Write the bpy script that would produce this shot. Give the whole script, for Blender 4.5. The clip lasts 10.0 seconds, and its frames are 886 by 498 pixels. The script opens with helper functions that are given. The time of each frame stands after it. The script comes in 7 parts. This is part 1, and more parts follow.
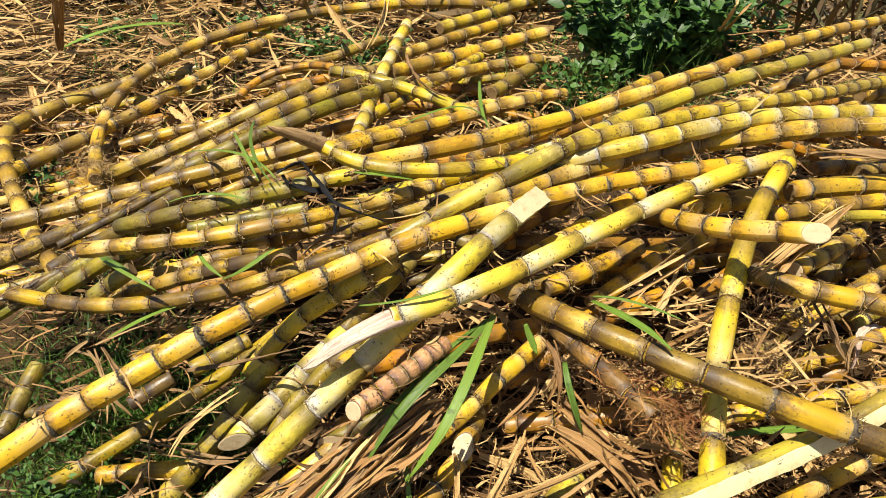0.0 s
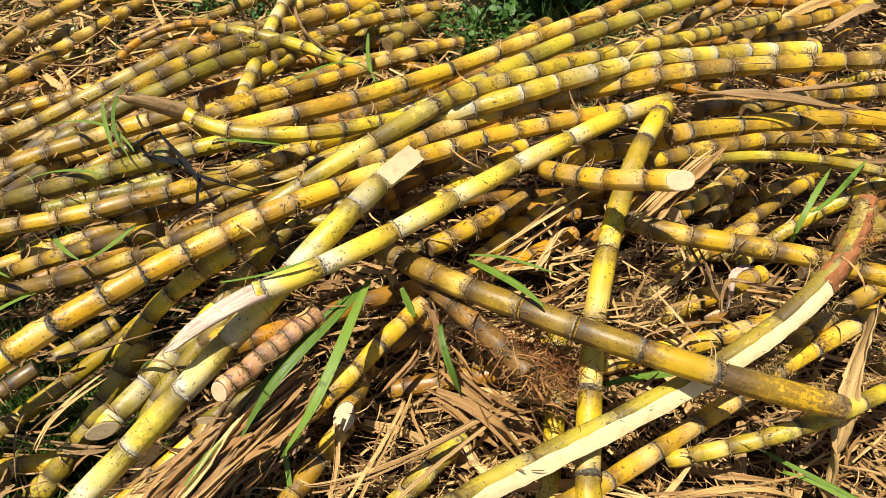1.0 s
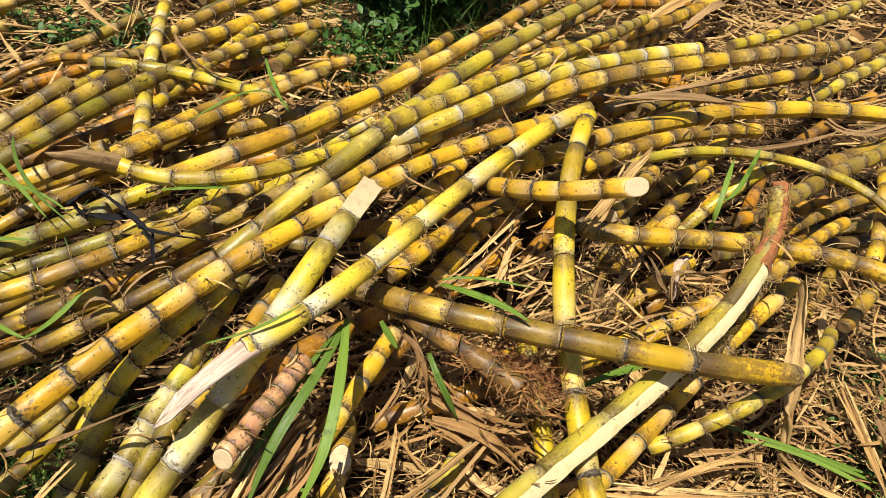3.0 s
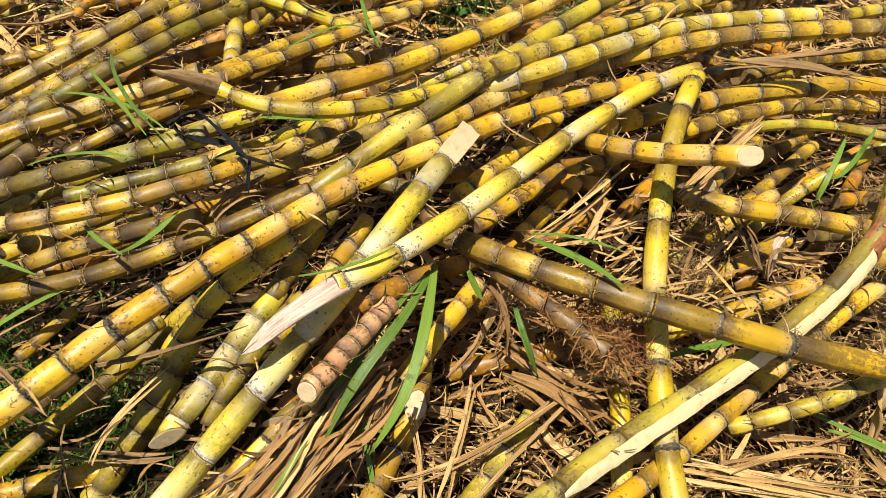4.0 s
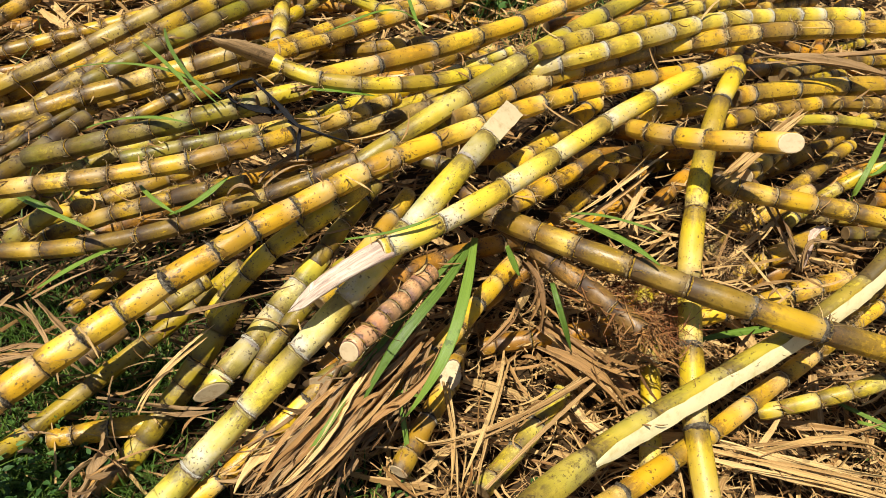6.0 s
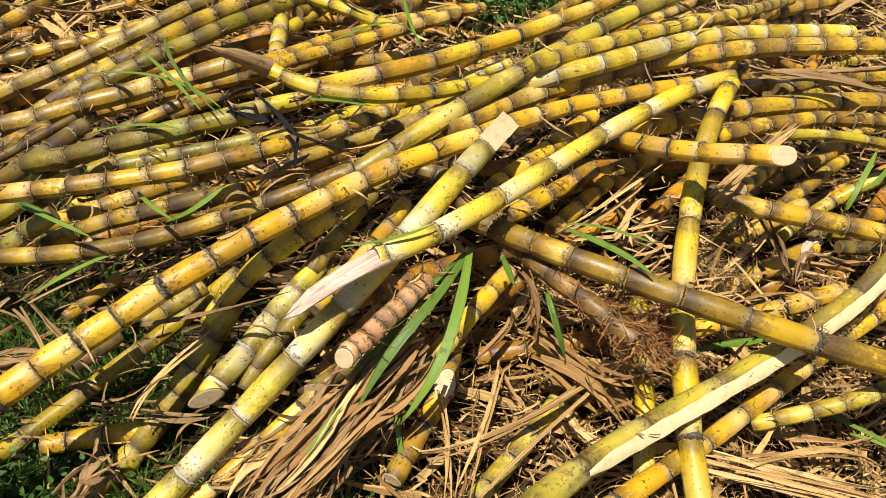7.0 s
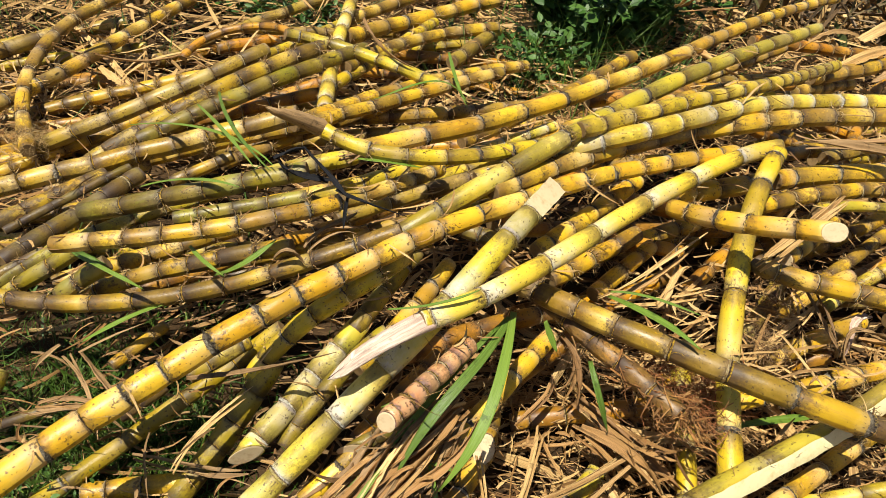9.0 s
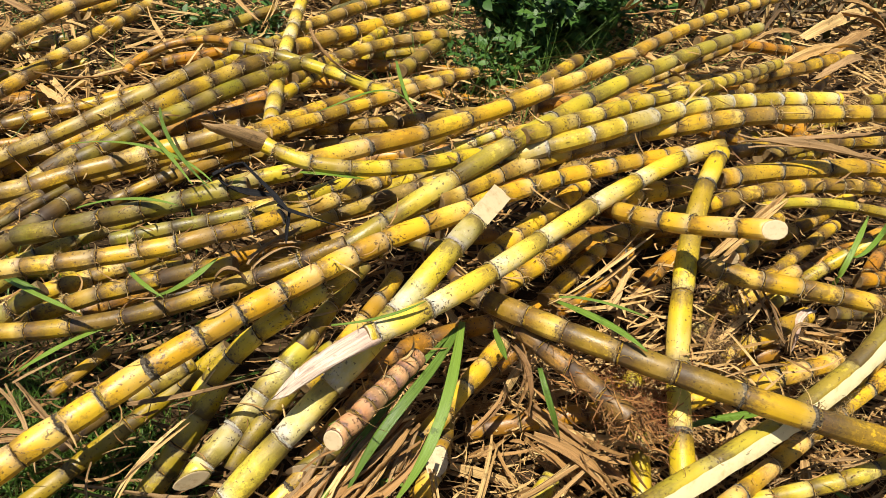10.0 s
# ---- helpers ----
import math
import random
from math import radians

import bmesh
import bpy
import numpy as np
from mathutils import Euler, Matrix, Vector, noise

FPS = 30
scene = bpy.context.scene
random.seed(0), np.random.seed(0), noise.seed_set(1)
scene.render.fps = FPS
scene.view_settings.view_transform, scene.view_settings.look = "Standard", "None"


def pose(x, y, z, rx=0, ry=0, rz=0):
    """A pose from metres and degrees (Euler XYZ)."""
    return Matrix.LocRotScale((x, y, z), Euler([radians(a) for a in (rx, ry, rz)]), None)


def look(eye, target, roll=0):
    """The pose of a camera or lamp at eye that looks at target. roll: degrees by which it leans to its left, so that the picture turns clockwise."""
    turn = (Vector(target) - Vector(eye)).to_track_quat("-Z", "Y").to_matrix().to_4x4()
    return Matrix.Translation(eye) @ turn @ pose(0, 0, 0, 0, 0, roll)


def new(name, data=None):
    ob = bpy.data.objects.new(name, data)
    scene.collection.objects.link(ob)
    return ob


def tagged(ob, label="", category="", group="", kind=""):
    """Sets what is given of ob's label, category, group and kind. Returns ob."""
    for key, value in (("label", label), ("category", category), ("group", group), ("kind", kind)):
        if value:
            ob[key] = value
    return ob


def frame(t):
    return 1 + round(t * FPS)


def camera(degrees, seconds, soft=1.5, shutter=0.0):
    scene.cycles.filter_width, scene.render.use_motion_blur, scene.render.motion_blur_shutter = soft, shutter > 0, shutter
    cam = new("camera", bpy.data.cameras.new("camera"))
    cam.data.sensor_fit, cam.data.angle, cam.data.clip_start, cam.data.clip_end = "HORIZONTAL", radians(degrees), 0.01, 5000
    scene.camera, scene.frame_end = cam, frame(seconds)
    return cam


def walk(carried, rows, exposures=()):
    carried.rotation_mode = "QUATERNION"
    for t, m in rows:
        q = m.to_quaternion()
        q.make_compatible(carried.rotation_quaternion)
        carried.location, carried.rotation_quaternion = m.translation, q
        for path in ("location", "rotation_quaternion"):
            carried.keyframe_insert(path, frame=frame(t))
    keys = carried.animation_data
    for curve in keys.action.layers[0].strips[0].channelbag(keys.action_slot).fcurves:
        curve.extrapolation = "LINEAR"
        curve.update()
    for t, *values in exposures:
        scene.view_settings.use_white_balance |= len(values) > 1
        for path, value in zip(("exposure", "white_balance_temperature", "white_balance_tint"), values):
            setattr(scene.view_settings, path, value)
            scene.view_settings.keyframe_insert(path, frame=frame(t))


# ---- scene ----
cam = camera(62.4, 10.0, soft=0.6)
PATH = [
    (0, (0.312, -0.825, 0.995), (0.104, 0.807, -0.142), 2.1),
    (0.5, (0.387, -0.785, 0.99), (0.132, 0.767, -0.245), 0.6),
    (1, (0.423, -0.774, 0.998), (0.381, 0.793, -0.245), 2.1),
    (1.5, (0.406, -0.763, 0.983), (0.68, 0.748, -0.298), 4.8),
    (2, (0.311, -0.739, 1.002), (0.677, 0.781, -0.245), 5.2),
    (2.2, (0.274, -0.743, 1.003), (0.629, 0.796, -0.224), 5.6),
    (3.3, (0.22, -0.736, 1.027), (0.57, 0.809, -0.195), 3.8),
    (3.5, (0.21, -0.729, 1.014), (0.516, 0.781, -0.261), 4.1),
    (4, (0.166, -0.712, 0.996), (0.389, 0.766, -0.333), 6.9),
    (4.5, (0.142, -0.739, 0.974), (0.286, 0.733, -0.373), 8.6),
    (5, (0.132, -0.756, 0.964), (0.266, 0.709, -0.391), 8.5),
    (5.5, (0.136, -0.762, 0.969), (0.286, 0.726, -0.358), 7.6),
    (6.8, (0.131, -0.771, 0.977), (0.323, 0.719, -0.345), 8.6),
    (7, (0.135, -0.775, 0.972), (0.31, 0.74, -0.322), 8.4),
    (7.5, (0.127, -0.777, 0.978), (0.263, 0.763, -0.29), 7.6),
    (8, (0.118, -0.776, 0.982), (0.243, 0.779, -0.269), 8.1),
    (8.5, (0.114, -0.77, 0.987), (0.246, 0.805, -0.239), 8.2),
    (9, (0.105, -0.757, 0.999), (0.194, 0.828, -0.217), 8.4),
    (9.5, (0.111, -0.75, 1.006), (0.207, 0.855, -0.184), 8.6),
    (10, (0.14, -0.743, 1.003), (0.315, 0.852, -0.191), 8.1),
]
walk(cam, [(t, look(eye, target, roll)) for t, eye, target, roll in PATH], [(0.0, 0.73), (1.0, 0.62), (2.0, 0.57), (3.5, 0.51), (4.0, 0.52), (7.5, 0.52), (9.5, 0.58), (10.0, 0.58)])

# ---- light ----
SUN_ELEVATION, SUN_AZIMUTH = radians(69), radians(220)
world = bpy.data.worlds.new("sky")
scene.world = world
world.use_nodes = True
sky = world.node_tree.nodes.new("ShaderNodeTexSky")
sky.sky_type, sky.sun_disc = "NISHITA", False
sky.sun_elevation, sky.sun_rotation = SUN_ELEVATION, SUN_AZIMUTH
background = world.node_tree.nodes["Background"]
background.inputs["Strength"].default_value = 0.052
world.node_tree.links.new(sky.outputs["Color"], background.inputs["Color"])
sun = new("sun", bpy.data.lights.new("sun", "SUN"))
sun.data.energy, sun.data.angle, sun.data.color = 5.0, radians(0.55), (1.0, 0.93, 0.80)
toward = Vector((math.sin(SUN_AZIMUTH) * math.cos(SUN_ELEVATION), math.cos(SUN_AZIMUTH) * math.cos(SUN_ELEVATION), math.sin(SUN_ELEVATION)))
sun.matrix_world = look(toward * 10, (0, 0, 0))


# ---- materials ----
class Nodes:
    """A small builder for node materials."""

    def __init__(self, name, rough=0.6, spec=0.4):
        self.mat = bpy.data.materials.new(name)
        self.mat.use_nodes = True
        self.tree = self.mat.node_tree
        self.out = self.tree.nodes["Principled BSDF"]
        self.out.inputs["Roughness"].default_value = rough
        self.out.inputs["Specular IOR Level"].default_value = spec

    def node(self, kind, **inputs):
        n = self.tree.nodes.new(kind)
        for key, value in inputs.items():
            self.set(n.inputs[key.replace("_", " ")], value)
        return n

    def set(self, socket, value):
        if hasattr(value, "links"):
            self.tree.links.new(value, socket)
        elif isinstance(value, tuple) and len(value) == 3 and socket.type == "RGBA":
            socket.default_value = (*value, 1)
        else:
            socket.default_value = value

    def math(self, op, a, b=0.0, clamp=False):
        n = self.tree.nodes.new("ShaderNodeMath")
        n.operation, n.use_clamp = op, clamp
        self.set(n.inputs[0], a), self.set(n.inputs[1], b)
        return n.outputs[0]

    def mix(self, fac, a, b):
        n = self.tree.nodes.new("ShaderNodeMix")
        n.data_type = "RGBA"
        self.set(n.inputs[0], fac), self.set(n.inputs[6], a), self.set(n.inputs[7], b)
        return n.outputs[2]

    def noise(self, where, scale, detail=3.0, w=None, rough=0.6):
        n = self.tree.nodes.new("ShaderNodeTexNoise")
        n.inputs["Scale"].default_value, n.inputs["Detail"].default_value, n.inputs["Roughness"].default_value = scale, detail, rough
        self.set(n.inputs["Vector"], where)
        if w is not None:
            n.noise_dimensions = "4D"
            self.set(n.inputs["W"], w)
        return n.outputs["Fac"]

    def step(self, value, low, high):
        n = self.tree.nodes.new("ShaderNodeMapRange")
        n.interpolation_type = "SMOOTHSTEP"
        self.set(n.inputs["Value"], value), self.set(n.inputs["From Min"], low), self.set(n.inputs["From Max"], high)
        return n.outputs["Result"]

    def stretch(self, where, scale):
        n = self.tree.nodes.new("ShaderNodeVectorMath")
        n.operation = "MULTIPLY"
        self.set(n.inputs[0], where)
        n.inputs[1].default_value = scale
        return n.outputs[0]

    def done(self, colour, bump=None, strength=0.3, distance=0.002, rough=None):
        self.set(self.out.inputs["Base Color"], colour)
        if rough is not None:
            self.set(self.out.inputs["Roughness"], rough)
        if bump is not None:
            b = self.node("ShaderNodeBump", Height=bump, Strength=strength, Distance=distance)
            self.set(self.out.inputs["Normal"], b.outputs["Normal"])
        return self.mat


def rind(name, low, high, soot, wax, scuff, green=0.0):
    """The rind of a cane: two tones, a waxy film that thickens under the joint, a brown film left by the sheath, soot round the joint, specks."""
    m = Nodes(name, 0.5, 0.50)
    where = m.node("ShaderNodeTexCoord").outputs["Object"]
    info = m.node("ShaderNodeObjectInfo").outputs["Random"]
    uv = m.node("ShaderNodeUVMap").outputs["UV"]
    along = m.node("ShaderNodeSeparateXYZ", Vector=uv).outputs["X"]
    pick = m.node("ShaderNodeAttribute")
    pick.attribute_name = "pick"
    pick = pick.outputs["Fac"]
    other = m.math("FRACT", m.math("MULTIPLY", pick, 7.31))
    third = m.math("FRACT", m.math("MULTIPLY", pick, 23.7))
    seed = m.math("ADD", m.math("MULTIPLY", info, 40.0), m.math("MULTIPLY", pick, 3.0))

    def centred(value, amount):
        return m.math("MULTIPLY", m.math("SUBTRACT", value, 0.5), amount)

    cloud = m.noise(where, 42, 6, m.math("ADD", seed, 23.0), 0.72)
    marks = m.noise(where, 130, 5, m.math("ADD", seed, 11.0), 0.75)
    blotch = m.noise(where, 20, 3, seed)
    rub = m.noise(m.stretch(uv, (1.4, 6.0, 1.0)), 3.0, 5, m.math("MULTIPLY", seed, 2.0), 0.70)
    tone = m.step(m.math("ADD", m.math("MULTIPLY", pick, 0.35), blotch), 0.35, 0.95)
    colour = m.mix(tone, low, high)
    greenish = m.math("MULTIPLY", m.step(m.math("ADD", m.noise(where, 14, 2, m.math("ADD", seed, 7.0)), m.math("MULTIPLY", info, 0.25)), 0.5, 0.85), green)
    colour = m.mix(greenish, colour, (0.20, 0.23, 0.03))
    # bloom: thick and white just under the joint, thinning out down the length
    bloom = m.noise(where, 45, 4, m.math("ADD", seed, 3.0), 0.7)
    uneven = m.math("ADD", along, m.math("ADD", centred(cloud, 0.45), centred(rub, 0.35)))
    veil = m.step(uneven, m.math("SUBTRACT", 0.92 - 0.45 * max(0.0, wax - 0.6), m.math("MULTIPLY", other, 0.85)), 1.02)
    veil = m.math("MULTIPLY", veil, m.math("ADD", 0.35, m.math("MULTIPLY", m.step(bloom, 0.35, 0.70), 0.65)))
    ring = m.math("MULTIPLY", m.step(m.math("ADD", along, m.math("ADD", centred(cloud, 0.16), centred(marks, 0.10))), 0.86, 0.95), m.math("ADD", 0.25, m.math("MULTIPLY", third, 0.75)))
    colour = m.mix(m.math("MULTIPLY", m.math("MAXIMUM", veil, ring), wax), colour, (0.63, 0.59, 0.48))
    # brown film left by the leaf sheath, crisp at its torn edges, with holes
    film = m.math("ADD", m.math("ADD", m.math("MULTIPLY", rub, 0.45), m.math("MULTIPLY", cloud, 0.55)), m.math("ADD", centred(third, 0.38), centred(marks, 0.62)))
    film = m.step(film, 0.535 - 0.13 * min(soot, 0.6), 0.605 - 0.12 * min(soot, 0.6))
    colour = m.mix(m.math("MULTIPLY", film, min(0.74, 0.18 + 0.75 * soot)), colour, m.mix(m.step(bloom, 0.4, 0.65), tuple((1.0 - 0.3 * soot) * c for c in (0.068, 0.038, 0.013)), tuple((1.0 - 0.3 * soot) * c for c in (0.185, 0.110, 0.034))))
    # lengthwise scuffs
    streak = m.noise(m.stretch(uv, (0.7, 14.0, 1.0)), 4.0, 4, m.math("ADD", seed, 5.0), 0.7)
    colour = m.mix(m.math("MULTIPLY", m.step(streak, 0.56, 0.64), 0.7 * scuff), colour, (0.27, 0.17, 0.065))
    # soot that spreads from the joint, further on some lengths
    reach = m.math("ADD", 0.10 + 0.30 * soot, m.math("MULTIPLY", m.math("POWER", pick, 2.0), 1.0 * soot))
    grown = m.math("ADD", along, m.math("ADD", centred(cloud, 0.60), m.math("ADD", centred(marks, 0.35), centred(rub, 0.65))))
    stain = m.math("SUBTRACT", 1.0, m.step(grown, m.math("MULTIPLY", reach, 0.1), m.math("ADD", reach, 0.12)), True)
    under = m.math("MULTIPLY", m.step(m.math("ADD", along, m.math("ADD", centred(cloud, 0.20), centred(marks, 0.25))), 0.90 - 0.28 * soot, 1.0), m.math("ADD", 0.40 * (1 - 0.8 * min(1.0, wax)), m.math("MULTIPLY", other, 0.6)))
    stain = m.math("MULTIPLY", m.math("MAXIMUM", stain, under), min(0.95, 0.60 + 0.48 * soot))
    sooty = m.mix(m.step(m.noise(where, 75, 4, m.math("ADD", seed, 41.0), 0.7), 0.38, 0.64), m.stretch(colour, (0.24, 0.18, 0.55)), (0.046, 0.028, 0.016))
    colour = m.mix(stain, colour, sooty)
    # specks, gathered in clouds, and a few scabs
    specks = m.noise(where, 230, 2, seed, 0.5)
    edge = m.step(m.math("ABSOLUTE", m.math("SUBTRACT", along, 0.5)), 0.26, 0.5)
    gathered = m.math("ADD", centred(cloud, 0.55 + 0.5 * soot), m.math("MULTIPLY", edge, 0.05 + 0.06 * soot))
    spot = m.step(m.math("ADD", specks, gathered), 0.64, 0.68)
    colour = m.mix(m.math("MULTIPLY", spot, 0.75), colour, (0.055, 0.032, 0.014))
    scab = m.step(m.math("ADD", marks, centred(m.noise(where, 12, 2, m.math("ADD", seed, 31.0)), 0.6)), 0.73 - 0.10 * soot, 0.77 - 0.10 * soot)
    colour = m.mix(m.math("MULTIPLY", scab, 0.75), colour, m.mix(other, (0.07, 0.042, 0.02), (0.19, 0.11, 0.045)))
    grain = m.noise(m.stretch(uv, (1.0, 26.0, 1.0)), 6.0, 4, seed)
    height = m.math("ADD", m.math("MULTIPLY", grain, 0.5), m.math("ADD", marks, m.math("MULTIPLY", film, 0.3)))
    gloss = m.math("ADD", 0.36, m.math("ADD", m.math("MULTIPLY", stain, 0.25), m.math("MULTIPLY", veil, 0.25)))
    return m.done(colour, height, 0.35, 0.0012, gloss)


RIND = {
    "gold": rind("rind_gold", (0.56, 0.295, 0.010), (0.74, 0.470, 0.024), 0.26, 0.38, 0.18, 0.08),
    "yellow": rind("rind_yellow", (0.52, 0.27, 0.010), (0.72, 0.455, 0.024), 0.42, 0.32, 0.30, 0.15),
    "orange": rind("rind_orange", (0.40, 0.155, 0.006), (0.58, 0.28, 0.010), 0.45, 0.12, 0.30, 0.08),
    "greengold": rind("rind_green_gold", (0.48, 0.32, 0.010), (0.66, 0.48, 0.022), 0.32, 0.30, 0.25, 0.42),
    "green": rind("rind_green", (0.15, 0.115, 0.005), (0.36, 0.27, 0.010), 0.46, 0.16, 0.30, 0.60),
    "olive": rind("rind_olive_yellow", (0.25, 0.165, 0.005), (0.43, 0.300, 0.009), 0.42, 0.15, 0.20, 0.30),
    "dark": rind("rind_stained", (0.48, 0.26, 0.008), (0.68, 0.42, 0.016), 0.60, 0.22, 0.40, 0.20),
    "sooty": rind("rind_sooty", (0.36, 0.20, 0.007), (0.58, 0.37, 0.013), 0.82, 0.22, 0.40, 0.25),
    "scuffed": rind("rind_scuffed", (0.50, 0.27, 0.012), (0.68, 0.43, 0.024), 0.50, 0.45, 0.45, 0.18),
    "tan": rind("rind_tan", (0.30, 0.185, 0.020), (0.46, 0.30, 0.035), 0.42, 0.24, 0.40, 0.25),
    # dull: weathered brown, with the heap's deep shade worked into the base tones
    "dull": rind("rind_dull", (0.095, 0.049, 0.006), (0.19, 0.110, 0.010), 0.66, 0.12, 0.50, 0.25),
    "pale": rind("rind_pale", (0.52, 0.40, 0.020), (0.68, 0.53, 0.060), 0.24, 0.85, 0.20, 0.70),
    "palegold": rind("rind_pale_gold", (0.62, 0.43, 0.020), (0.76, 0.56, 0.060), 0.22, 0.95, 0.18, 0.22),
    "pink": rind("rind_pinkish", (0.42, 0.18, 0.070), (0.66, 0.39, 0.18), 0.42, 0.20, 0.50, 0.0),
    "brown": rind("rind_rotten", (0.32, 0.155, 0.026), (0.50, 0.27, 0.045), 0.70, 0.04, 0.80, 0.0),
    "peeled": rind("rind_olive", (0.38, 0.27, 0.020), (0.56, 0.42, 0.04), 0.42, 0.20, 0.40, 0.40),
}


def joint_material(name, wax, scar, band, rough):
    """A joint: a waxy lip below, a thin torn leaf scar, a root band above."""
    m = Nodes(name, rough, 0.25)
    where = m.node("ShaderNodeTexCoord").outputs["Object"]
    info = m.node("ShaderNodeObjectInfo").outputs["Random"]
    z = m.node("ShaderNodeSeparateXYZ", Vector=where).outputs["Z"]
    seed = m.math("MULTIPLY", info, 60.0)
    n = m.noise(where, 1.8, 3, seed, 0.6)
    fine = m.noise(where, 6.0, 3, seed, 0.65)
    shift = m.math("ADD", z, m.math("ADD", m.math("MULTIPLY", m.math("SUBTRACT", n, 0.5), 0.75), m.math("MULTIPLY", m.math("SUBTRACT", info, 0.5), 0.20)))
    lip = m.mix(m.step(m.math("ADD", n, m.math("MULTIPLY", info, 0.35)), 0.45, 0.75), wax[0], wax[1])
    lip = m.mix(m.math("MULTIPLY", m.step(fine, 0.55, 0.70), 0.6), lip, scar[1])
    dark = m.mix(m.step(fine, 0.40, 0.68), scar[0], scar[1])
    root = m.mix(m.step(m.math("ADD", fine, m.math("MULTIPLY", m.math("SUBTRACT", n, 0.5), 1.0)), 0.36, 0.60), band[0], band[1])
    colour = m.mix(m.step(shift, 0.05, 0.18), m.mix(m.step(shift, -0.14, -0.04), lip, dark), root)
    return m.done(colour, fine, 0.6, 0.12)


def fibre_material(name, pale, deep, scale=60.0, spots=0.5, rough=0.7):
    """Cut or torn cane flesh and dry leaf: fine streaks with darker specks."""
    m = Nodes(name, rough, 0.3)
    where = m.node("ShaderNodeTexCoord").outputs["Object"]
    info = m.node("ShaderNodeObjectInfo").outputs["Random"]
    seed = m.math("MULTIPLY", info, 30.0)
    a, b = m.noise(where, scale, 4, seed, 0.7), m.noise(where, scale * 5, 3, seed, 0.6)
    colour = m.mix(m.math("MULTIPLY", m.step(a, 0.45, 0.8), spots), pale, deep)
    colour = m.mix(m.math("MULTIPLY", m.step(b, 0.6, 0.8), spots * 0.6), colour, tuple(0.6 * c for c in deep))
    return m.done(colour, b, 0.4, 0.001)


def straw_material(name, tones, rough=0.62, vein_depth=0.6, vein_tone=0.40, bleach=0.5):
    """Dry or green blades: lengthwise veins and bleached streaks, a tone of its own for each blade, blotches."""
    m = Nodes(name, rough, 0.3)
    where = m.node("ShaderNodeTexCoord").outputs["Object"]
    uv = m.node("ShaderNodeUVMap").outputs["UV"]
    island = m.node("ShaderNodeNewGeometry").outputs["Random Per Island"]
    info = m.node("ShaderNodeObjectInfo").outputs["Random"]
    pick = m.math("FRACT", m.math("ADD", island, info))
    mean = tuple(sum(t[c] for t in tones) / len(tones) for c in range(3))
    ramp = m.node("ShaderNodeValToRGB", Fac=pick)
    while len(ramp.color_ramp.elements) < len(tones):
        ramp.color_ramp.elements.new(0.5)
    for k, tone in enumerate(tones):
        ramp.color_ramp.elements[k].position = k / (len(tones) - 1)
        ramp.color_ramp.elements[k].color = (*tone, 1)
    colour = ramp.outputs["Color"]
    coarse = m.noise(m.stretch(uv, (1.0, 5.0, 1.0)), 3.0, 4, m.math("MULTIPLY", pick, 50.0), 0.7)
    thread = m.noise(m.stretch(uv, (0.6, 20.0, 1.0)), 3.0, 3, m.math("MULTIPLY", pick, 70.0), 0.7)
    vein = m.math("ADD", m.math("MULTIPLY", coarse, 0.55), m.math("MULTIPLY", thread, 0.45))
    pale = m.noise(m.stretch(uv, (0.8, 3.0, 1.0)), 2.5, 3, m.math("ADD", m.math("MULTIPLY", pick, 50.0), 9.0))
    blot = m.noise(where, 38, 4, m.math("MULTIPLY", pick, 20.0), 0.7)
    colour = m.mix(m.math("MULTIPLY", m.step(pale, 0.48, 0.66), bleach), colour, tuple(min(0.78, 1.75 * c + 0.04) for c in mean))
    colour = m.mix(m.math("MULTIPLY", m.step(vein, 0.49, 0.57), vein_depth), colour, tuple(vein_tone * c for c in mean))
    colour = m.mix(m.math("MULTIPLY", m.step(blot, 0.56, 0.66), 0.6), colour, tuple(0.26 * c for c in mean))
    return m.done(colour, vein, 0.5, 0.0015)


def soil_material():
    m = Nodes("litter_soil", 0.95, 0.1)
    where = m.node("ShaderNodeTexCoord").outputs["Object"]
    a, b, c = m.noise(where, 6, 5), m.noise(where, 60, 5, None, 0.75), m.noise(m.stretch(where, (1.0, 4.0, 1.0)), 50, 4)
    colour = m.mix(m.step(a, 0.35, 0.7), (0.030, 0.018, 0.009), (0.072, 0.043, 0.020))
    colour = m.mix(m.math("MULTIPLY", m.step(c, 0.5, 0.7), 0.6), colour, (0.17, 0.105, 0.045))
    colour = m.mix(m.math("MULTIPLY", m.step(b, 0.55, 0.75), 0.7), colour, (0.045, 0.028, 0.016))
    return m.done(colour, b, 0.8, 0.01)


JOINT = joint_material("joint", ((0.28, 0.165, 0.04), (0.50, 0.40, 0.22)), ((0.032, 0.019, 0.012), (0.15, 0.085, 0.035)), ((0.14, 0.080, 0.024), (0.50, 0.31, 0.03)), 0.7)
CRUST = joint_material("grey_joint", ((0.115, 0.092, 0.062), (0.33, 0.29, 0.21)), ((0.045, 0.033, 0.023), (0.14, 0.11, 0.07)), ((0.17, 0.125, 0.065), (0.50, 0.33, 0.04)), 0.8)
WAXY = joint_material("waxy_joint", ((0.52, 0.49, 0.38), (0.68, 0.65, 0.55)), ((0.14, 0.085, 0.04), (0.40, 0.30, 0.17)), ((0.34, 0.26, 0.10), (0.58, 0.47, 0.17)), 0.8)
FLESH = fibre_material("cane_flesh", (0.60, 0.47, 0.28), (0.36, 0.21, 0.10), 110.0, 0.75, 0.6)
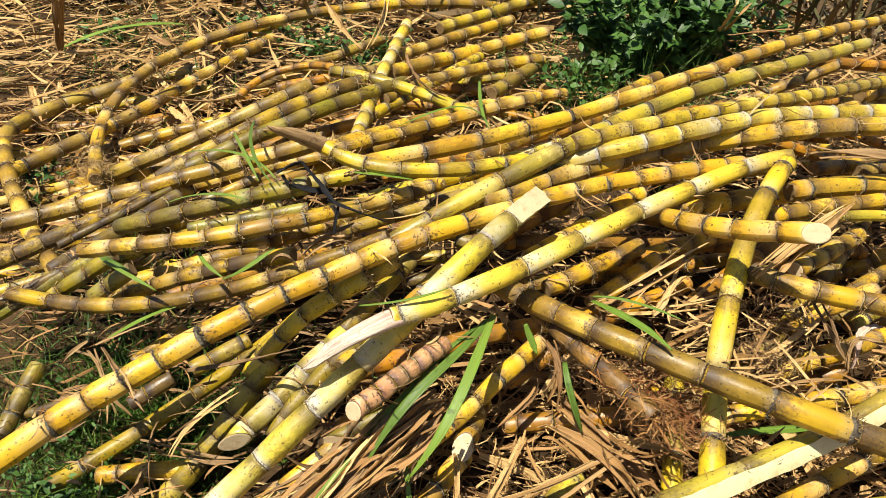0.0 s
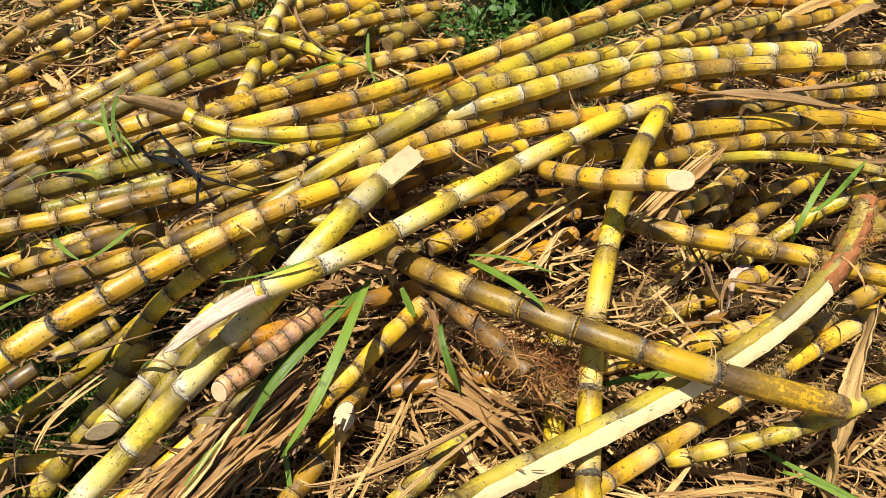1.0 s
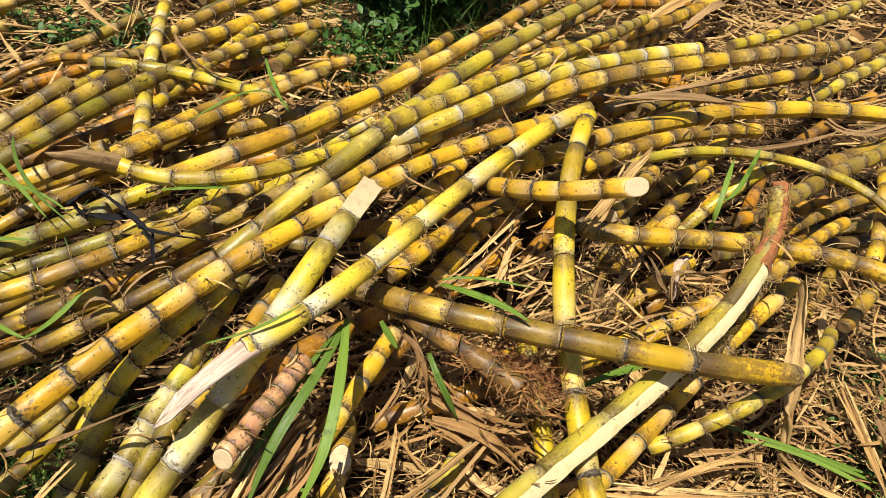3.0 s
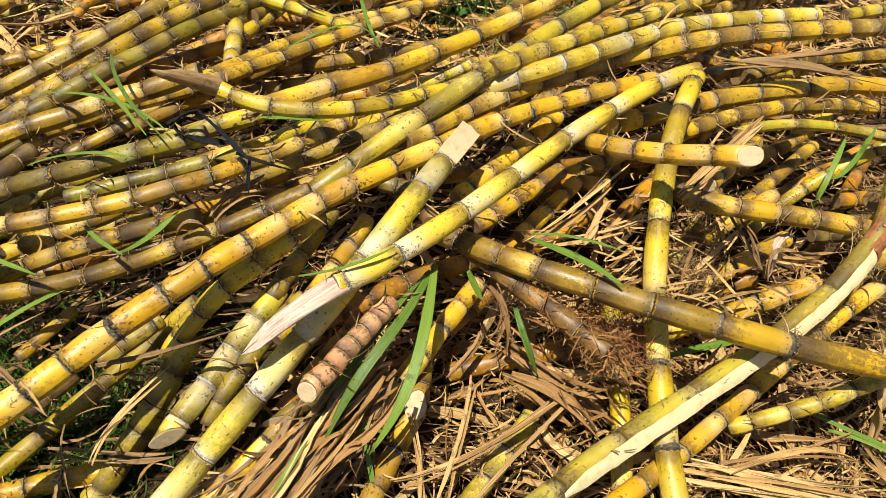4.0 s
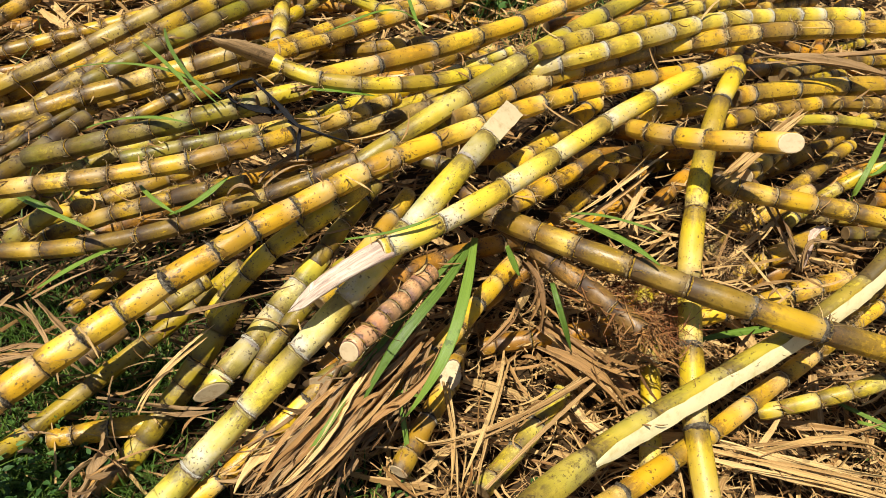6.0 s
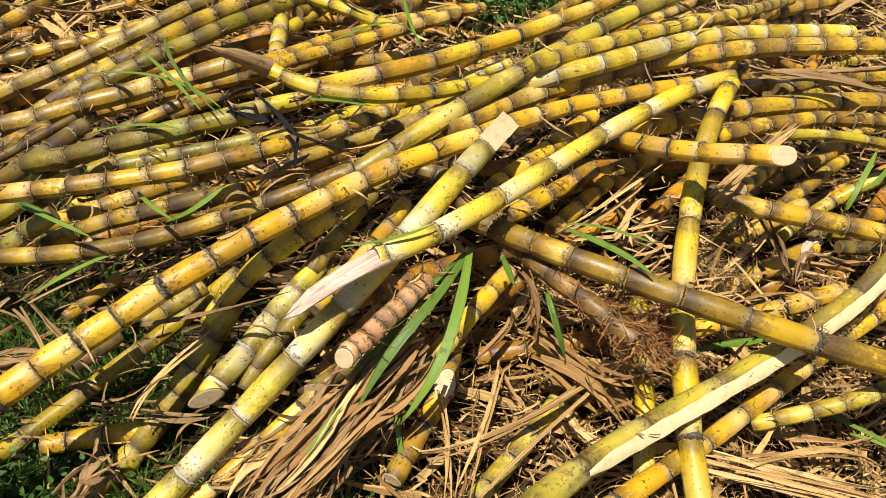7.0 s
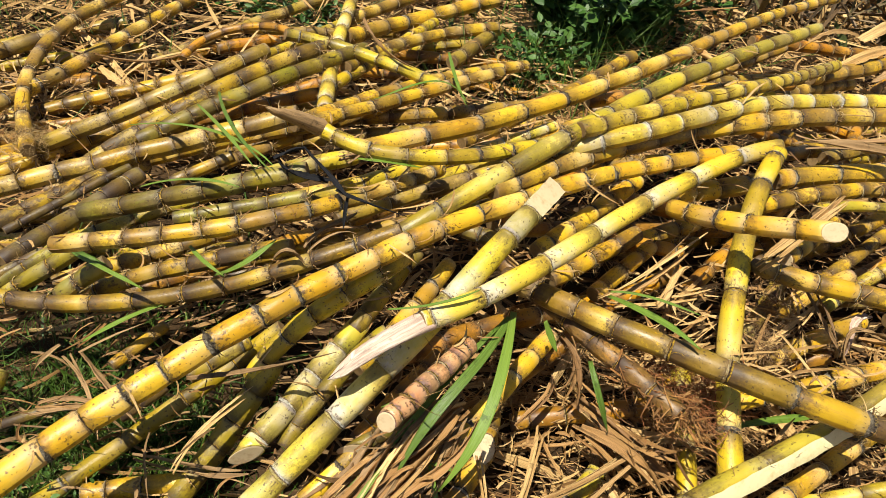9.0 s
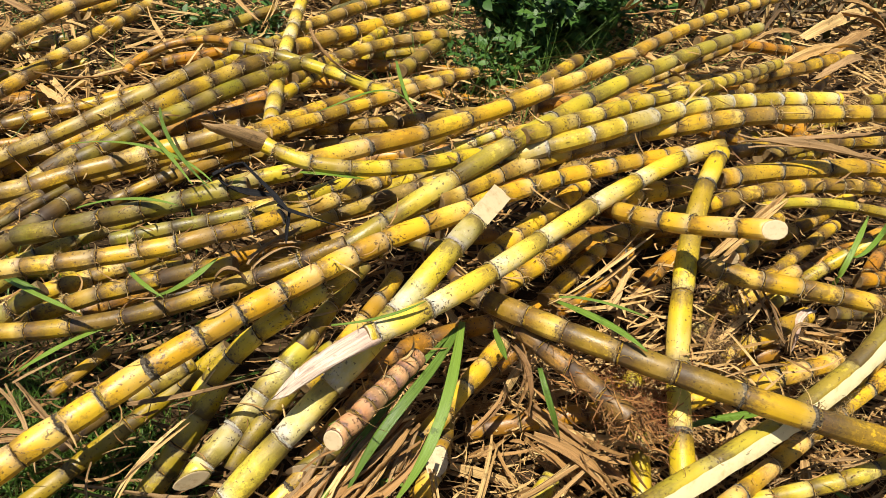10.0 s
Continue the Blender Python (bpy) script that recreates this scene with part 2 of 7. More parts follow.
PEEL = fibre_material("peeled_flesh", (0.80, 0.71, 0.40), (0.56, 0.42, 0.15), 45.0, 0.7, 0.55)
CHOP = fibre_material("chopped_flesh", (0.56, 0.45, 0.26), (0.34, 0.22, 0.09), 70.0, 0.8, 0.6)
TORN = fibre_material("torn_fibre", (0.30, 0.115, 0.04), (0.075, 0.030, 0.013), 90.0, 0.8, 0.85)
OLD_CUT = fibre_material("old_cut", (0.22, 0.14, 0.055), (0.07, 0.04, 0.02), 90.0, 0.9, 0.85)
ROOT = fibre_material("dry_root", (0.22, 0.13, 0.06), (0.10, 0.055, 0.03), 60.0, 0.7, 0.85)
ROOTLET = straw_material("rootlet", [(0.44, 0.29, 0.11), (0.60, 0.44, 0.20), (0.20, 0.11, 0.04), (0.34, 0.20, 0.07)], 0.8)
SHEATH = straw_material("dry_sheath", [(0.57, 0.43, 0.325), (0.54, 0.37, 0.28), (0.60, 0.47, 0.36)], 0.7, 0.8, 0.42, 0.6)
STRAW = straw_material("dry_leaf", [(0.46, 0.278, 0.095), (0.64, 0.44, 0.185), (0.21, 0.107, 0.034), (0.56, 0.36, 0.135), (0.32, 0.174, 0.056)])
RUST = straw_material("rusty_leaf", [(0.25, 0.125, 0.038), (0.39, 0.22, 0.075), (0.13, 0.063, 0.022)], bleach=0.25)
GREY_LEAF = straw_material("grey_leaf", [(0.23, 0.130, 0.052), (0.36, 0.23, 0.100), (0.12, 0.063, 0.025)], bleach=0.4)
BLADE = straw_material("green_blade", [(0.10, 0.175, 0.018), (0.16, 0.245, 0.032), (0.07, 0.125, 0.016)], 0.42, 0.35, 0.5, 0.25)
GRASS = straw_material("grass", [(0.035, 0.085, 0.009), (0.075, 0.145, 0.016), (0.020, 0.052, 0.007), (0.13, 0.20, 0.032)], 0.45, 0.3, 0.5, 0.2)
SHRED = straw_material("shredded_fibre", [(0.38, 0.175, 0.045), (0.22, 0.092, 0.024), (0.09, 0.038, 0.013), (0.56, 0.31, 0.10)], 0.8)
WEED = straw_material("weed_leaf", [(0.022, 0.06, 0.010), (0.042, 0.105, 0.016), (0.075, 0.15, 0.024)], 0.45, 0.3, 0.5, 0.2)
BLACK_LEAF = straw_material("blackened_leaf", [(0.010, 0.010, 0.011), (0.02, 0.02, 0.022), (0.012, 0.012, 0.013)], 0.95, bleach=0.0)
BLACK_LEAF.node_tree.nodes["Principled BSDF"].inputs["Specular IOR Level"].default_value = 0.08
STAND = straw_material("standing_leaf", [(0.09, 0.055, 0.026), (0.17, 0.105, 0.052), (0.045, 0.032, 0.018), (0.06, 0.085, 0.02), (0.30, 0.20, 0.11)], bleach=0.2)
SOIL = soil_material()


# ---- builders ----
def mesh_of(name, verts, faces, material, uvs=None, smooth=True):
    me = bpy.data.meshes.new(name)
    me.from_pydata(verts, [], faces)
    me.materials.append(material)
    if uvs is not None:
        layer = me.uv_layers.new(name="UVMap")
        index = np.zeros(len(me.loops), dtype=np.int32)
        me.loops.foreach_get("vertex_index", index)
        layer.data.foreach_set("uv", np.asarray(uvs, dtype=np.float32)[index].ravel())
    if smooth:
        me.polygons.foreach_set("use_smooth", [True] * len(me.polygons))
    me.update()
    return me


def part(name, me, parent, label=""):
    ob = new(name, me)
    ob.parent = parent
    if label:
        ob["label"] = label
    return ob


def bezier(p, t):
    a, b, c, d = (np.array(q, float) for q in p)
    t = np.asarray(t, float)[:, None]
    return (1 - t) ** 3 * a + 3 * (1 - t) ** 2 * t * b + 3 * (1 - t) * t**2 * c + t**3 * d


class Line:
    """A smooth line by arc length, with a frame that does not twist."""

    def __init__(self, p, up=(0, 0, 1)):
        self.pts = bezier(p, np.linspace(0, 1, 161))
        gaps = np.linalg.norm(np.diff(self.pts, axis=0), axis=1)
        self.s = np.r_[0, np.cumsum(gaps)]
        self.length = float(self.s[-1])
        self.up = np.array(up, float)

    def at(self, s):
        p = np.array([np.interp(s, self.s, self.pts[:, k]) for k in range(3)])
        q = np.array([np.interp(s + 0.004, self.s, self.pts[:, k]) for k in range(3)])
        o = np.array([np.interp(s - 0.004, self.s, self.pts[:, k]) for k in range(3)])
        d = (q - o) / max(np.linalg.norm(q - o), 1e-9)
        side = np.cross(d, self.up)
        side /= max(np.linalg.norm(side), 1e-9)
        return p, d, side, np.cross(side, d)


def joint_mesh(seed, hairs=0, material=JOINT):
    """A joint of radius 1 round z: a torn leaf scar, the root band above it, a bud, a few dry rootlets."""
    rng = random.Random(seed)
    sides, verts, faces = 16, [], []
    profile = [(-0.36, 0.925), (-0.22, 0.972), (-0.09, 0.985), (-0.05, 1.02), (0.0, 0.978), (0.12, 0.985), (0.24, 0.972), (0.36, 0.925)]
    for k, (z, r) in enumerate(profile):
        for j in range(sides):
            a = 2 * math.pi * j / sides
            rough = rng.uniform(-0.04, 0.06) if k == 3 else rng.uniform(-0.010, 0.010)
            lift = rng.uniform(-0.09, 0.04) if k == 3 else 0.03 * math.sin(a + seed)
            bud = 0.22 * math.exp(-((a - math.pi) ** 2) * 14) * math.exp(-((z - 0.1) ** 2) * 30) if seed % 2 else 0
            verts.append(((r + rough + bud) * math.cos(a), (r + rough + bud) * math.sin(a), z + lift))
    for k in range(len(profile) - 1):
        for j in range(sides):
            i = (j + 1) % sides
            faces.append((k * sides + j, k * sides + i, (k + 1) * sides + i, (k + 1) * sides + j))
    for _ in range(4 + 8 * (seed % 3)):
        a, z, long = rng.uniform(0, 6.28), rng.uniform(-0.1, 0.2), rng.uniform(0.15, 0.45 + 0.25 * (seed % 3))
        c, s, n = math.cos(a), math.sin(a), len(verts)
        lean, droop = rng.uniform(-0.35, 0.35), rng.uniform(-0.3, 0.3)
        verts += [(c * 1.0 - s * 0.03, s * 1.0 + c * 0.03, z), (c * 1.0 + s * 0.03, s * 1.0 - c * 0.03, z), (c, s, z + 0.06),
                  (c * (1.06 + long * 0.55) - s * lean, s * (1.06 + long * 0.55) + c * lean, z + droop)]
        faces += [(n, n + 1, n + 3), (n + 1, n + 2, n + 3), (n + 2, n, n + 3)]
    for _ in range(hairs):
        a, z, turn, climb, far = rng.uniform(0, 6.28), rng.uniform(-0.15, 0.3), rng.gauss(0, 0.5), rng.gauss(0, 0.4), 1.02
        thick, n = rng.uniform(0.018, 0.038), len(verts)
        for i in range(5):
            c, s, t = math.cos(a), math.sin(a), thick * (1 - 0.2 * i)
            verts += [(c * (far + t), s * (far + t), z), (c * far - s * t, s * far + c * t, z + t * 0.6), (c * far + s * t, s * far - c * t, z - t * 0.6)]
            a, z, far = a + turn * 0.4 + rng.gauss(0, 0.12), z + climb * 0.6 + rng.gauss(0, 0.15), far + rng.uniform(-0.01, 0.11)
        for i in range(4):
            for j in range(3):
                faces.append((n + 3 * i + j, n + 3 * i + (j + 1) % 3, n + 3 * i + 3 + (j + 1) % 3, n + 3 * i + 3 + j))
    return mesh_of("joint", verts, faces, material)


JOINTS = [joint_mesh(k, 5) for k in range(9)]
CRUSTY = [joint_mesh(k + 40, 2, CRUST) for k in range(9)]
WAXEN = [joint_mesh(k + 60, 1, WAXY) for k in range(9)]
HAIRY = [joint_mesh(k + 20, 8) for k in range(9)]


def rootlet_mesh(seed, count):
    """Dry curled rootlets that stand out from a joint of radius 1 round z."""
    g = random.Random(seed)
    verts, faces = [], []
    start = g.uniform(0, 6.28)
    for _ in range(count):
        a = start + g.gauss(0, 1.3)
        p = Vector((math.cos(a), math.sin(a), g.uniform(-0.2, 0.5)))
        d = Vector((math.cos(a) * 0.7, math.sin(a) * 0.7, g.gauss(0, 0.7))).normalized()
        bend = Vector((g.gauss(0, 1), g.gauss(0, 1), g.gauss(0, 1))) * 0.55
        long, thick, k0 = g.uniform(0.4, 1.5), g.uniform(0.030, 0.070), len(verts)
        for i in range(6):
            u = d.orthogonal().normalized()
            v, t = d.cross(u), thick * (1 - 0.14 * i)
            verts += [p + u * t, p - u * t * 0.5 + v * t * 0.87, p - u * t * 0.5 - v * t * 0.87]
            p = p + d * long / 5
            flat = Vector((p.x, p.y, 0)).length
            d = (d + bend * 0.5 + Vector((g.gauss(0, 0.25), g.gauss(0, 0.25), g.gauss(0, 0.25)))).normalized()
            if flat < 1.05:
                d = (d + Vector((p.x, p.y, 0)) * 0.8).normalized()
        for i in range(5):
            for j in range(3):
                faces.append((k0 + 3 * i + j, k0 + 3 * i + (j + 1) % 3, k0 + 3 * i + 3 + (j + 1) % 3, k0 + 3 * i + 3 + j))
    return mesh_of("rootlet_tuft", [tuple(v) for v in verts], faces, ROOTLET)


ROOTLETS = [rootlet_mesh(k + 300, 8 + 3 * k) for k in range(9)]
LABELS = {
    "gold": "golden-yellow sugar cane stalk with grey waxy joints",
    "yellow": "yellow sugar cane stalk with dark ringed joints",
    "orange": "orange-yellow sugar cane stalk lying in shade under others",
    "greengold": "greenish-yellow sugar cane stalk with scuffed rind",
    "green": "olive-green sugar cane stalk with waxy sooty rind",
    "olive": "olive-yellow sugar cane stalk with short joints",
    "dark": "yellow sugar cane stalk stained black around its joints",
    "scuffed": "yellow sugar cane stalk with scuffed, rooting joints",
    "sooty": "soot-blackened yellow sugar cane stalk with wiry rootlets",
    "tan": "tan-olive weathered sugar cane stalk with thin dark joints",
    "dull": "dull brownish weathered sugar cane stalk, rind darkened for heap shade",
    "pale": "pale waxy whitish-green sugar cane stalk, freshly cut",
    "palegold": "long pale golden cane stalk lying across the heap",
    "pink": "pinkish-brown short-jointed sugar cane piece with white cut end",
    "brown": "brown rotten sugar cane stalk with shredded fibres",
    "peeled": "olive sugar cane stalk peeled to cream flesh along one side",
}
SIDES = 16
rng, lots = random.Random(7), random.Random(70)


def cane(kind, p0, p1, p2, p3, r, step, first, ends="--", taper=1.0, peel=False, face=None, label="", chip=None, joints=None):
    """One cane along a smooth line; ends: c a straight cut, s a slanting cut, - a hidden end. face: the way a slanting cut looks. chip: the way
    and length of a flat chopped off its start."""
    line = Line((p0, p1, p2, p3))
    total = line.length
    thing = tagged(new("sugar_cane"), label or LABELS[kind], "sugar cane", "heap of cut sugar canes")
    thing.location = p0
    base = np.array(p0)
    cuts, s = [], first
    while s < total - 0.012:
        if s > 0.012:
            cuts.append(s + rng.uniform(-0.10, 0.10) * step)
        s += step
    if joints:
        cuts = list(joints)
    if face is not None:
        lean = abs(float(np.dot(line.at(0.0 if ends[0] == "s" else total)[1], face))) / float(np.linalg.norm(face))
        clear = r * (math.sqrt(max(0.0, 1 - lean * lean)) / lean + 0.3)
        cuts = [s for s in cuts if (s if ends[0] == "s" else total - s) > clear]
    bounds = [0.0, *cuts, total]
    verts, uvs, picks, rings = [], [], [], 0
    squash, roll = rng.uniform(0.95, 1.0), rng.uniform(0, 3.14)
    zig = [(rng.uniform(-1, 1) * r * 0.10, rng.uniform(-1, 1) * r * 0.10) for _ in bounds]
    normal = None if face is None else np.array(face) / np.linalg.norm(face)
    toward = np.array((0.40, -0.76, 0.46))
    for k in range(len(bounds) - 1):
        a, b = bounds[k], bounds[k + 1]
        pick, fat = rng.random(), rng.uniform(0.97, 1.03)
        marks = (0.0, 0.05, 0.14, 0.34, 0.6, 0.84, 0.95, 1.0)
        for f in marks:
            s = a + (b - a) * f
            p, d, side, up = line.at(s)
            away = (zig[k][0] * (1 - f) + zig[k + 1][0] * f, zig[k][1] * (1 - f) + zig[k + 1][1] * f)
            p = p + side * away[0] + up * away[1]
            swell = 0.915 + 0.105 * math.sin(math.pi * min(1, max(0, f))) ** 0.6
            at_joint = (f in (0.0, 1.0)) and 0 < s < total
            rad = r * (1 + (taper - 1) * s / total) * swell * fat * (0.985 if at_joint else 1)
            for j in range(SIDES + 1):
                ang = 2 * math.pi * j / SIDES
                x, y = math.cos(ang), math.sin(ang)
                off = (side * x + up * y) * rad * (1 - (1 - squash) * math.cos(2 * (ang - roll)) ** 2)
                if peel and 0.12 < s / total < 0.97:
                    out = toward - d * (toward @ d)
                    out /= np.linalg.norm(out)
                    over = off @ out - 0.68 * r
                    off = off - out * max(0, over)
                if chip and s < chip[1]:
                    out = np.array(chip[0]) - d * (np.array(chip[0]) @ d)
                    out /= np.linalg.norm(out)
                    off = off - out * max(0, off @ out - r * (0.12 + 0.30 * s / chip[1]))
                q = p + off
                for which, here, sign in ((ends[0], 0.0, -1), (ends[1], total, 1)):
                    if which == "s" and normal is not None and abs(s - here) < 5 * r:
                        tip, way = line.at(here)[:2]
                        q = q + way * sign * 3 * r if s == here else q
                        over = (q - tip) @ normal
                        if over > 0 or s == here:
                            q = q - way * over / (way @ normal)
                verts.append(q - base), uvs.append((f, j / SIDES)), picks.append(pick)
            rings += 1
    w = SIDES + 1
    faces = [(i * w + j, i * w + j + 1, (i + 1) * w + j + 1, (i + 1) * w + j) for i in range(rings - 1) for j in range(SIDES)]
    me = mesh_of("stem", verts, faces, RIND[kind], uvs)
    attr = me.attributes.new("pick", "FLOAT", "POINT")
    attr.data.foreach_set("value", picks)
    part("stem", me, thing)
    for s in cuts:
        if peel and 0.12 < s / total < 0.9:
            continue
        p, d, side, up = line.at(s)
        m = Matrix((side, up, d)).transposed().to_4x4()
        big = 0.965 * r * (1 + (taper - 1) * s / total)
        turn = Matrix.Rotation(rng.gauss(0, 0.07), 4, "X") @ Matrix.Rotation(rng.uniform(0, 6.28), 4, "Z")
        draw = rng.random()
        crusty = draw < {"gold": 0.8, "pale": 0.9, "palegold": 0.6, "greengold": 0.55, "green": 0.4, "scuffed": 0.2}.get(kind, 0.1)
        rooty = kind in ("scuffed", "sooty", "green", "dark") and draw < 0.85
        waxen = kind in ("pale", "palegold", "peeled")
        ring = part("joint", (WAXEN if waxen else CRUSTY if crusty else HAIRY if rooty else JOINTS)[rng.randrange(9)], thing)
        ring.matrix_basis = Matrix.Translation(p - base) @ m @ turn @ Matrix.Diagonal((big, big, min(big, 0.020) * rng.uniform(0.34, 0.62) * (1.7 if crusty and not waxen else 1.0), 1))
        if lots.random() < {"scuffed": 0.8, "sooty": 0.75, "dark": 0.55, "green": 0.4, "tan": 0.5, "orange": 0.35, "yellow": 0.4, "dull": 0.35, "greengold": 0.3, "gold": 0.15}.get(kind, 0.0):
            roots = tagged(part("rootlet_tuft", ROOTLETS[lots.randrange(9)], thing), kind="stuff")
            roots.matrix_basis = Matrix.Translation(p - base) @ m @ Matrix.Rotation(lots.uniform(0, 6.28), 4, "Z") @ Matrix.Diagonal((big, big, big * 0.8, 1))
    for which, k in ((ends[0], 0), (ends[1], rings - 1)):
        loop = [np.array(verts[k * w + j]) for j in range(SIDES)]
        centre = sum(loop) / SIDES
        way = (line.at(0.0)[1] * -1) if k == 0 else line.at(total)[1]
        inner = [centre + (q - centre) * 0.9 + way * r * 0.05 for q in loop]
        pts = [*loop, *inner, centre + way * r * (0.02 if which != "-" else 0.0)]
        fs = [(j, (j + 1) % SIDES, SIDES + (j + 1) % SIDES, SIDES + j) for j in range(SIDES)] + [(SIDES + j, SIDES + (j + 1) % SIDES, 2 * SIDES) for j in range(SIDES)]
        part("cut_face", mesh_of("cut_face", pts, fs, FLESH if which in "csw" else OLD_CUT, None, False), thing, "cream fibrous cut face" if which in "csw" else "")
    if chip:
        cv, cu, n = [], [], 10
        for i in range(n):
            s = chip[1] * i / (n - 1) * 0.97
            p, d, side, up = line.at(s)
            out = np.array(chip[0]) - d * (np.array(chip[0]) @ d)
            out /= np.linalg.norm(out)
            across, high = np.cross(d, out), 0.12 + 0.30 * s / chip[1]
            wide = r * math.sqrt(max(0.0, 1 - high * high)) * rng.uniform(0.93, 0.99)
            for x in (-1, -0.5, 0, 0.5, 1):
                cv.append(p + across * x * wide + out * (high * r + 0.0012 + rng.uniform(-0.0006, 0.0006)) - d * rng.uniform(0, 0.003) * (i == 0) - base), cu.append((i / n, x))
        cf = [(i * 5 + j, i * 5 + j + 1, i * 5 + j + 6, i * 5 + j + 5) for i in range(n - 1) for j in range(4)]
        part("chopped_face", mesh_of("chopped_face", cv, cf, CHOP, cu), thing, "bare cream chopped flesh")
    if peel:
        pv, pu, n = [], [], 48
        for i in range(n):
            s = total * (0.14 + 0.70 * i / (n - 1))
            p, d, side, up = line.at(s)
            out = toward - d * (toward @ d)
            out /= np.linalg.norm(out)
            across = np.cross(d, out)
            wide = r * (0.68 + 0.04 * math.sin(i * 0.9) + rng.uniform(-0.05, 0.05)) * min(1, 0.3 + i * 0.2)
            for x in (-1, -0.5, 0, 0.5, 1):
                pv.append(p + across * x * wide + out * (0.68 * r + 0.0012 + (1 - x * x) * 0.0012 + rng.uniform(-0.0005, 0.0005)) - base), pu.append((i / n, x))
        pf = [(i * 5 + j, i * 5 + j + 1, i * 5 + j + 6, i * 5 + j + 5) for i in range(n - 1) for j in range(4)]
        part("peeled_face", mesh_of("peeled_face", pv, pf, PEEL, pu), thing, "bare cream inner flesh")
        tv, strands = [], [rng.uniform(0.9, 1.16) for _ in range(13)]
        for i in range(16):
            s = total * (0.82 + 0.19 * i / 15)
            p, d, side, up = line.at(min(s, total))
            p = p + d * max(0, s - total)
            out = toward - d * (toward @ d)
            out /= np.linalg.norm(out)
            across = np.cross(d, out)
            for j in range(13):
                a = (j / 12 - 0.5) * 4.6
                thick = r * max(1.005 - 0.02 * i, strands[j] * rng.uniform(0.92, 1.10)) * (1 - 0.012 * i)
                tv.append(p + across * math.sin(a) * thick + out * math.cos(a) * thick * 0.92 + d * rng.uniform(-0.003, 0.003) - base)
        tf = [(i * 13 + j, i * 13 + j + 1, i * 13 + j + 14, i * 13 + j + 13) for i in range(15) for j in range(12)]
        part("torn_end", mesh_of("torn_end", tv, tf, TORN, None, False), thing, "reddish-brown shredded fibres")
    return thing


def blade_mesh(name, p, width, material, fold=0.25, twist=0.0, base_width=0.5, n=18, up=(0, 0, 1), seed=0, dry=0.0):
    """A leaf blade along a line: a folded midrib, a pointed tip, edges that wave; a dry one is ridged, kinked and frayed."""
    line = Line(p, up)
    g = random.Random(seed)
    phase, wave = g.uniform(0, 6), g.uniform(0.03, 0.12)
    cols = (-1, -0.72, -0.4, 0, 0.4, 0.72, 1) if dry else (-1, -0.5, 0, 0.5, 1)
    if dry:
        n = 26
    ridge = [g.uniform(-0.42, 0.42) * dry for _ in cols]
    kink = [(g.uniform(0.1, 0.9), g.gauss(0, 0.9) * dry) for _ in range(3)]
    verts, uvs, w = [], [], len(cols)
    for i in range(n):
        f = i / (n - 1)
        c, d, side, upw = line.at(line.length * f)
        a = twist * f + sum(v * math.tanh((f - q) * 9) for q, v in kink) * 0.5
        side, upw = side * math.cos(a) + upw * math.sin(a), upw * math.cos(a) - side * math.sin(a)
        half = width / 2 * (base_width + (1 - base_width) * min(1, f * 3)) * min(1.0, (1.02 - f) * 3.2) ** 0.75
        for x, crest in zip(cols, ridge):
            lift = abs(x) * fold * half + wave * half * math.sin(9 * f + phase + 2 * x) * abs(x) + crest * half + dry * half * g.uniform(-0.12, 0.12)
            fray = 1 + (g.uniform(-0.22, 0.10) * dry if abs(x) == 1 else 0)
            verts.append(c + side * x * half * fray + upw * lift - np.array(p[0])), uvs.append((f, 0.5 + 0.5 * x))
    faces = [(i * w + j, i * w + j + 1, (i + 1) * w + j + 1, (i + 1) * w + j) for i in range(n - 1) for j in range(w - 1)]
    return mesh_of(name, verts, faces, material, uvs)


def leaf(name, label, p0, p1, p2, p3, width, material, fold=0.25, twist=0.0, base_width=0.6, category="leaf", group="", up=(0, 0, 1)):
    me = blade_mesh(name, (p0, p1, p2, p3), width, material, fold, twist, base_width, up=up, seed=rng.randrange(999), dry=0.0 if material in (BLADE, WEED) else 1.0)
    ob = tagged(new(name, me), label, category, group)
    ob.location = p0
    solid = ob.modifiers.new("thickness", "SOLIDIFY")
    solid.thickness = 0.0006
    return ob


# ---- ground ----
def ground_height(x, y):
    n = noise.noise(Vector((x * 1.7, y * 1.7, 0.3))) * 0.03 + noise.noise(Vector((x * 7, y * 7, 2.3))) * 0.012 + noise.noise(Vector((x * 23, y * 23, 5.1))) * 0.005
    mound = 0.05 * math.exp(-((x - 0.5) ** 2 + (y - 0.15) ** 2) / 0.12)
    return -0.075 + n + mound


def ground_lines(low, high):
    near = np.arange(low, high, 0.02)
    steps = 0.05 * 1.35 ** np.arange(1, 20)
    reach = np.cumsum(steps)
    return np.r_[low - reach[::-1], near, high + reach]


gx, gy = ground_lines(-1.9, 2.3), ground_lines(-0.7, 2.6)
gv = [(x, y, ground_height(x, y)) for y in gy for x in gx]
gf = [(j * len(gx) + i, j * len(gx) + i + 1, (j + 1) * len(gx) + i + 1, (j + 1) * len(gx) + i) for j in range(len(gy) - 1) for i in range(len(gx) - 1)]
ground = tagged(new("ground", mesh_of("ground", gv, gf, SOIL)), "brown field soil strewn with dry cane trash", "ground", kind="structure")


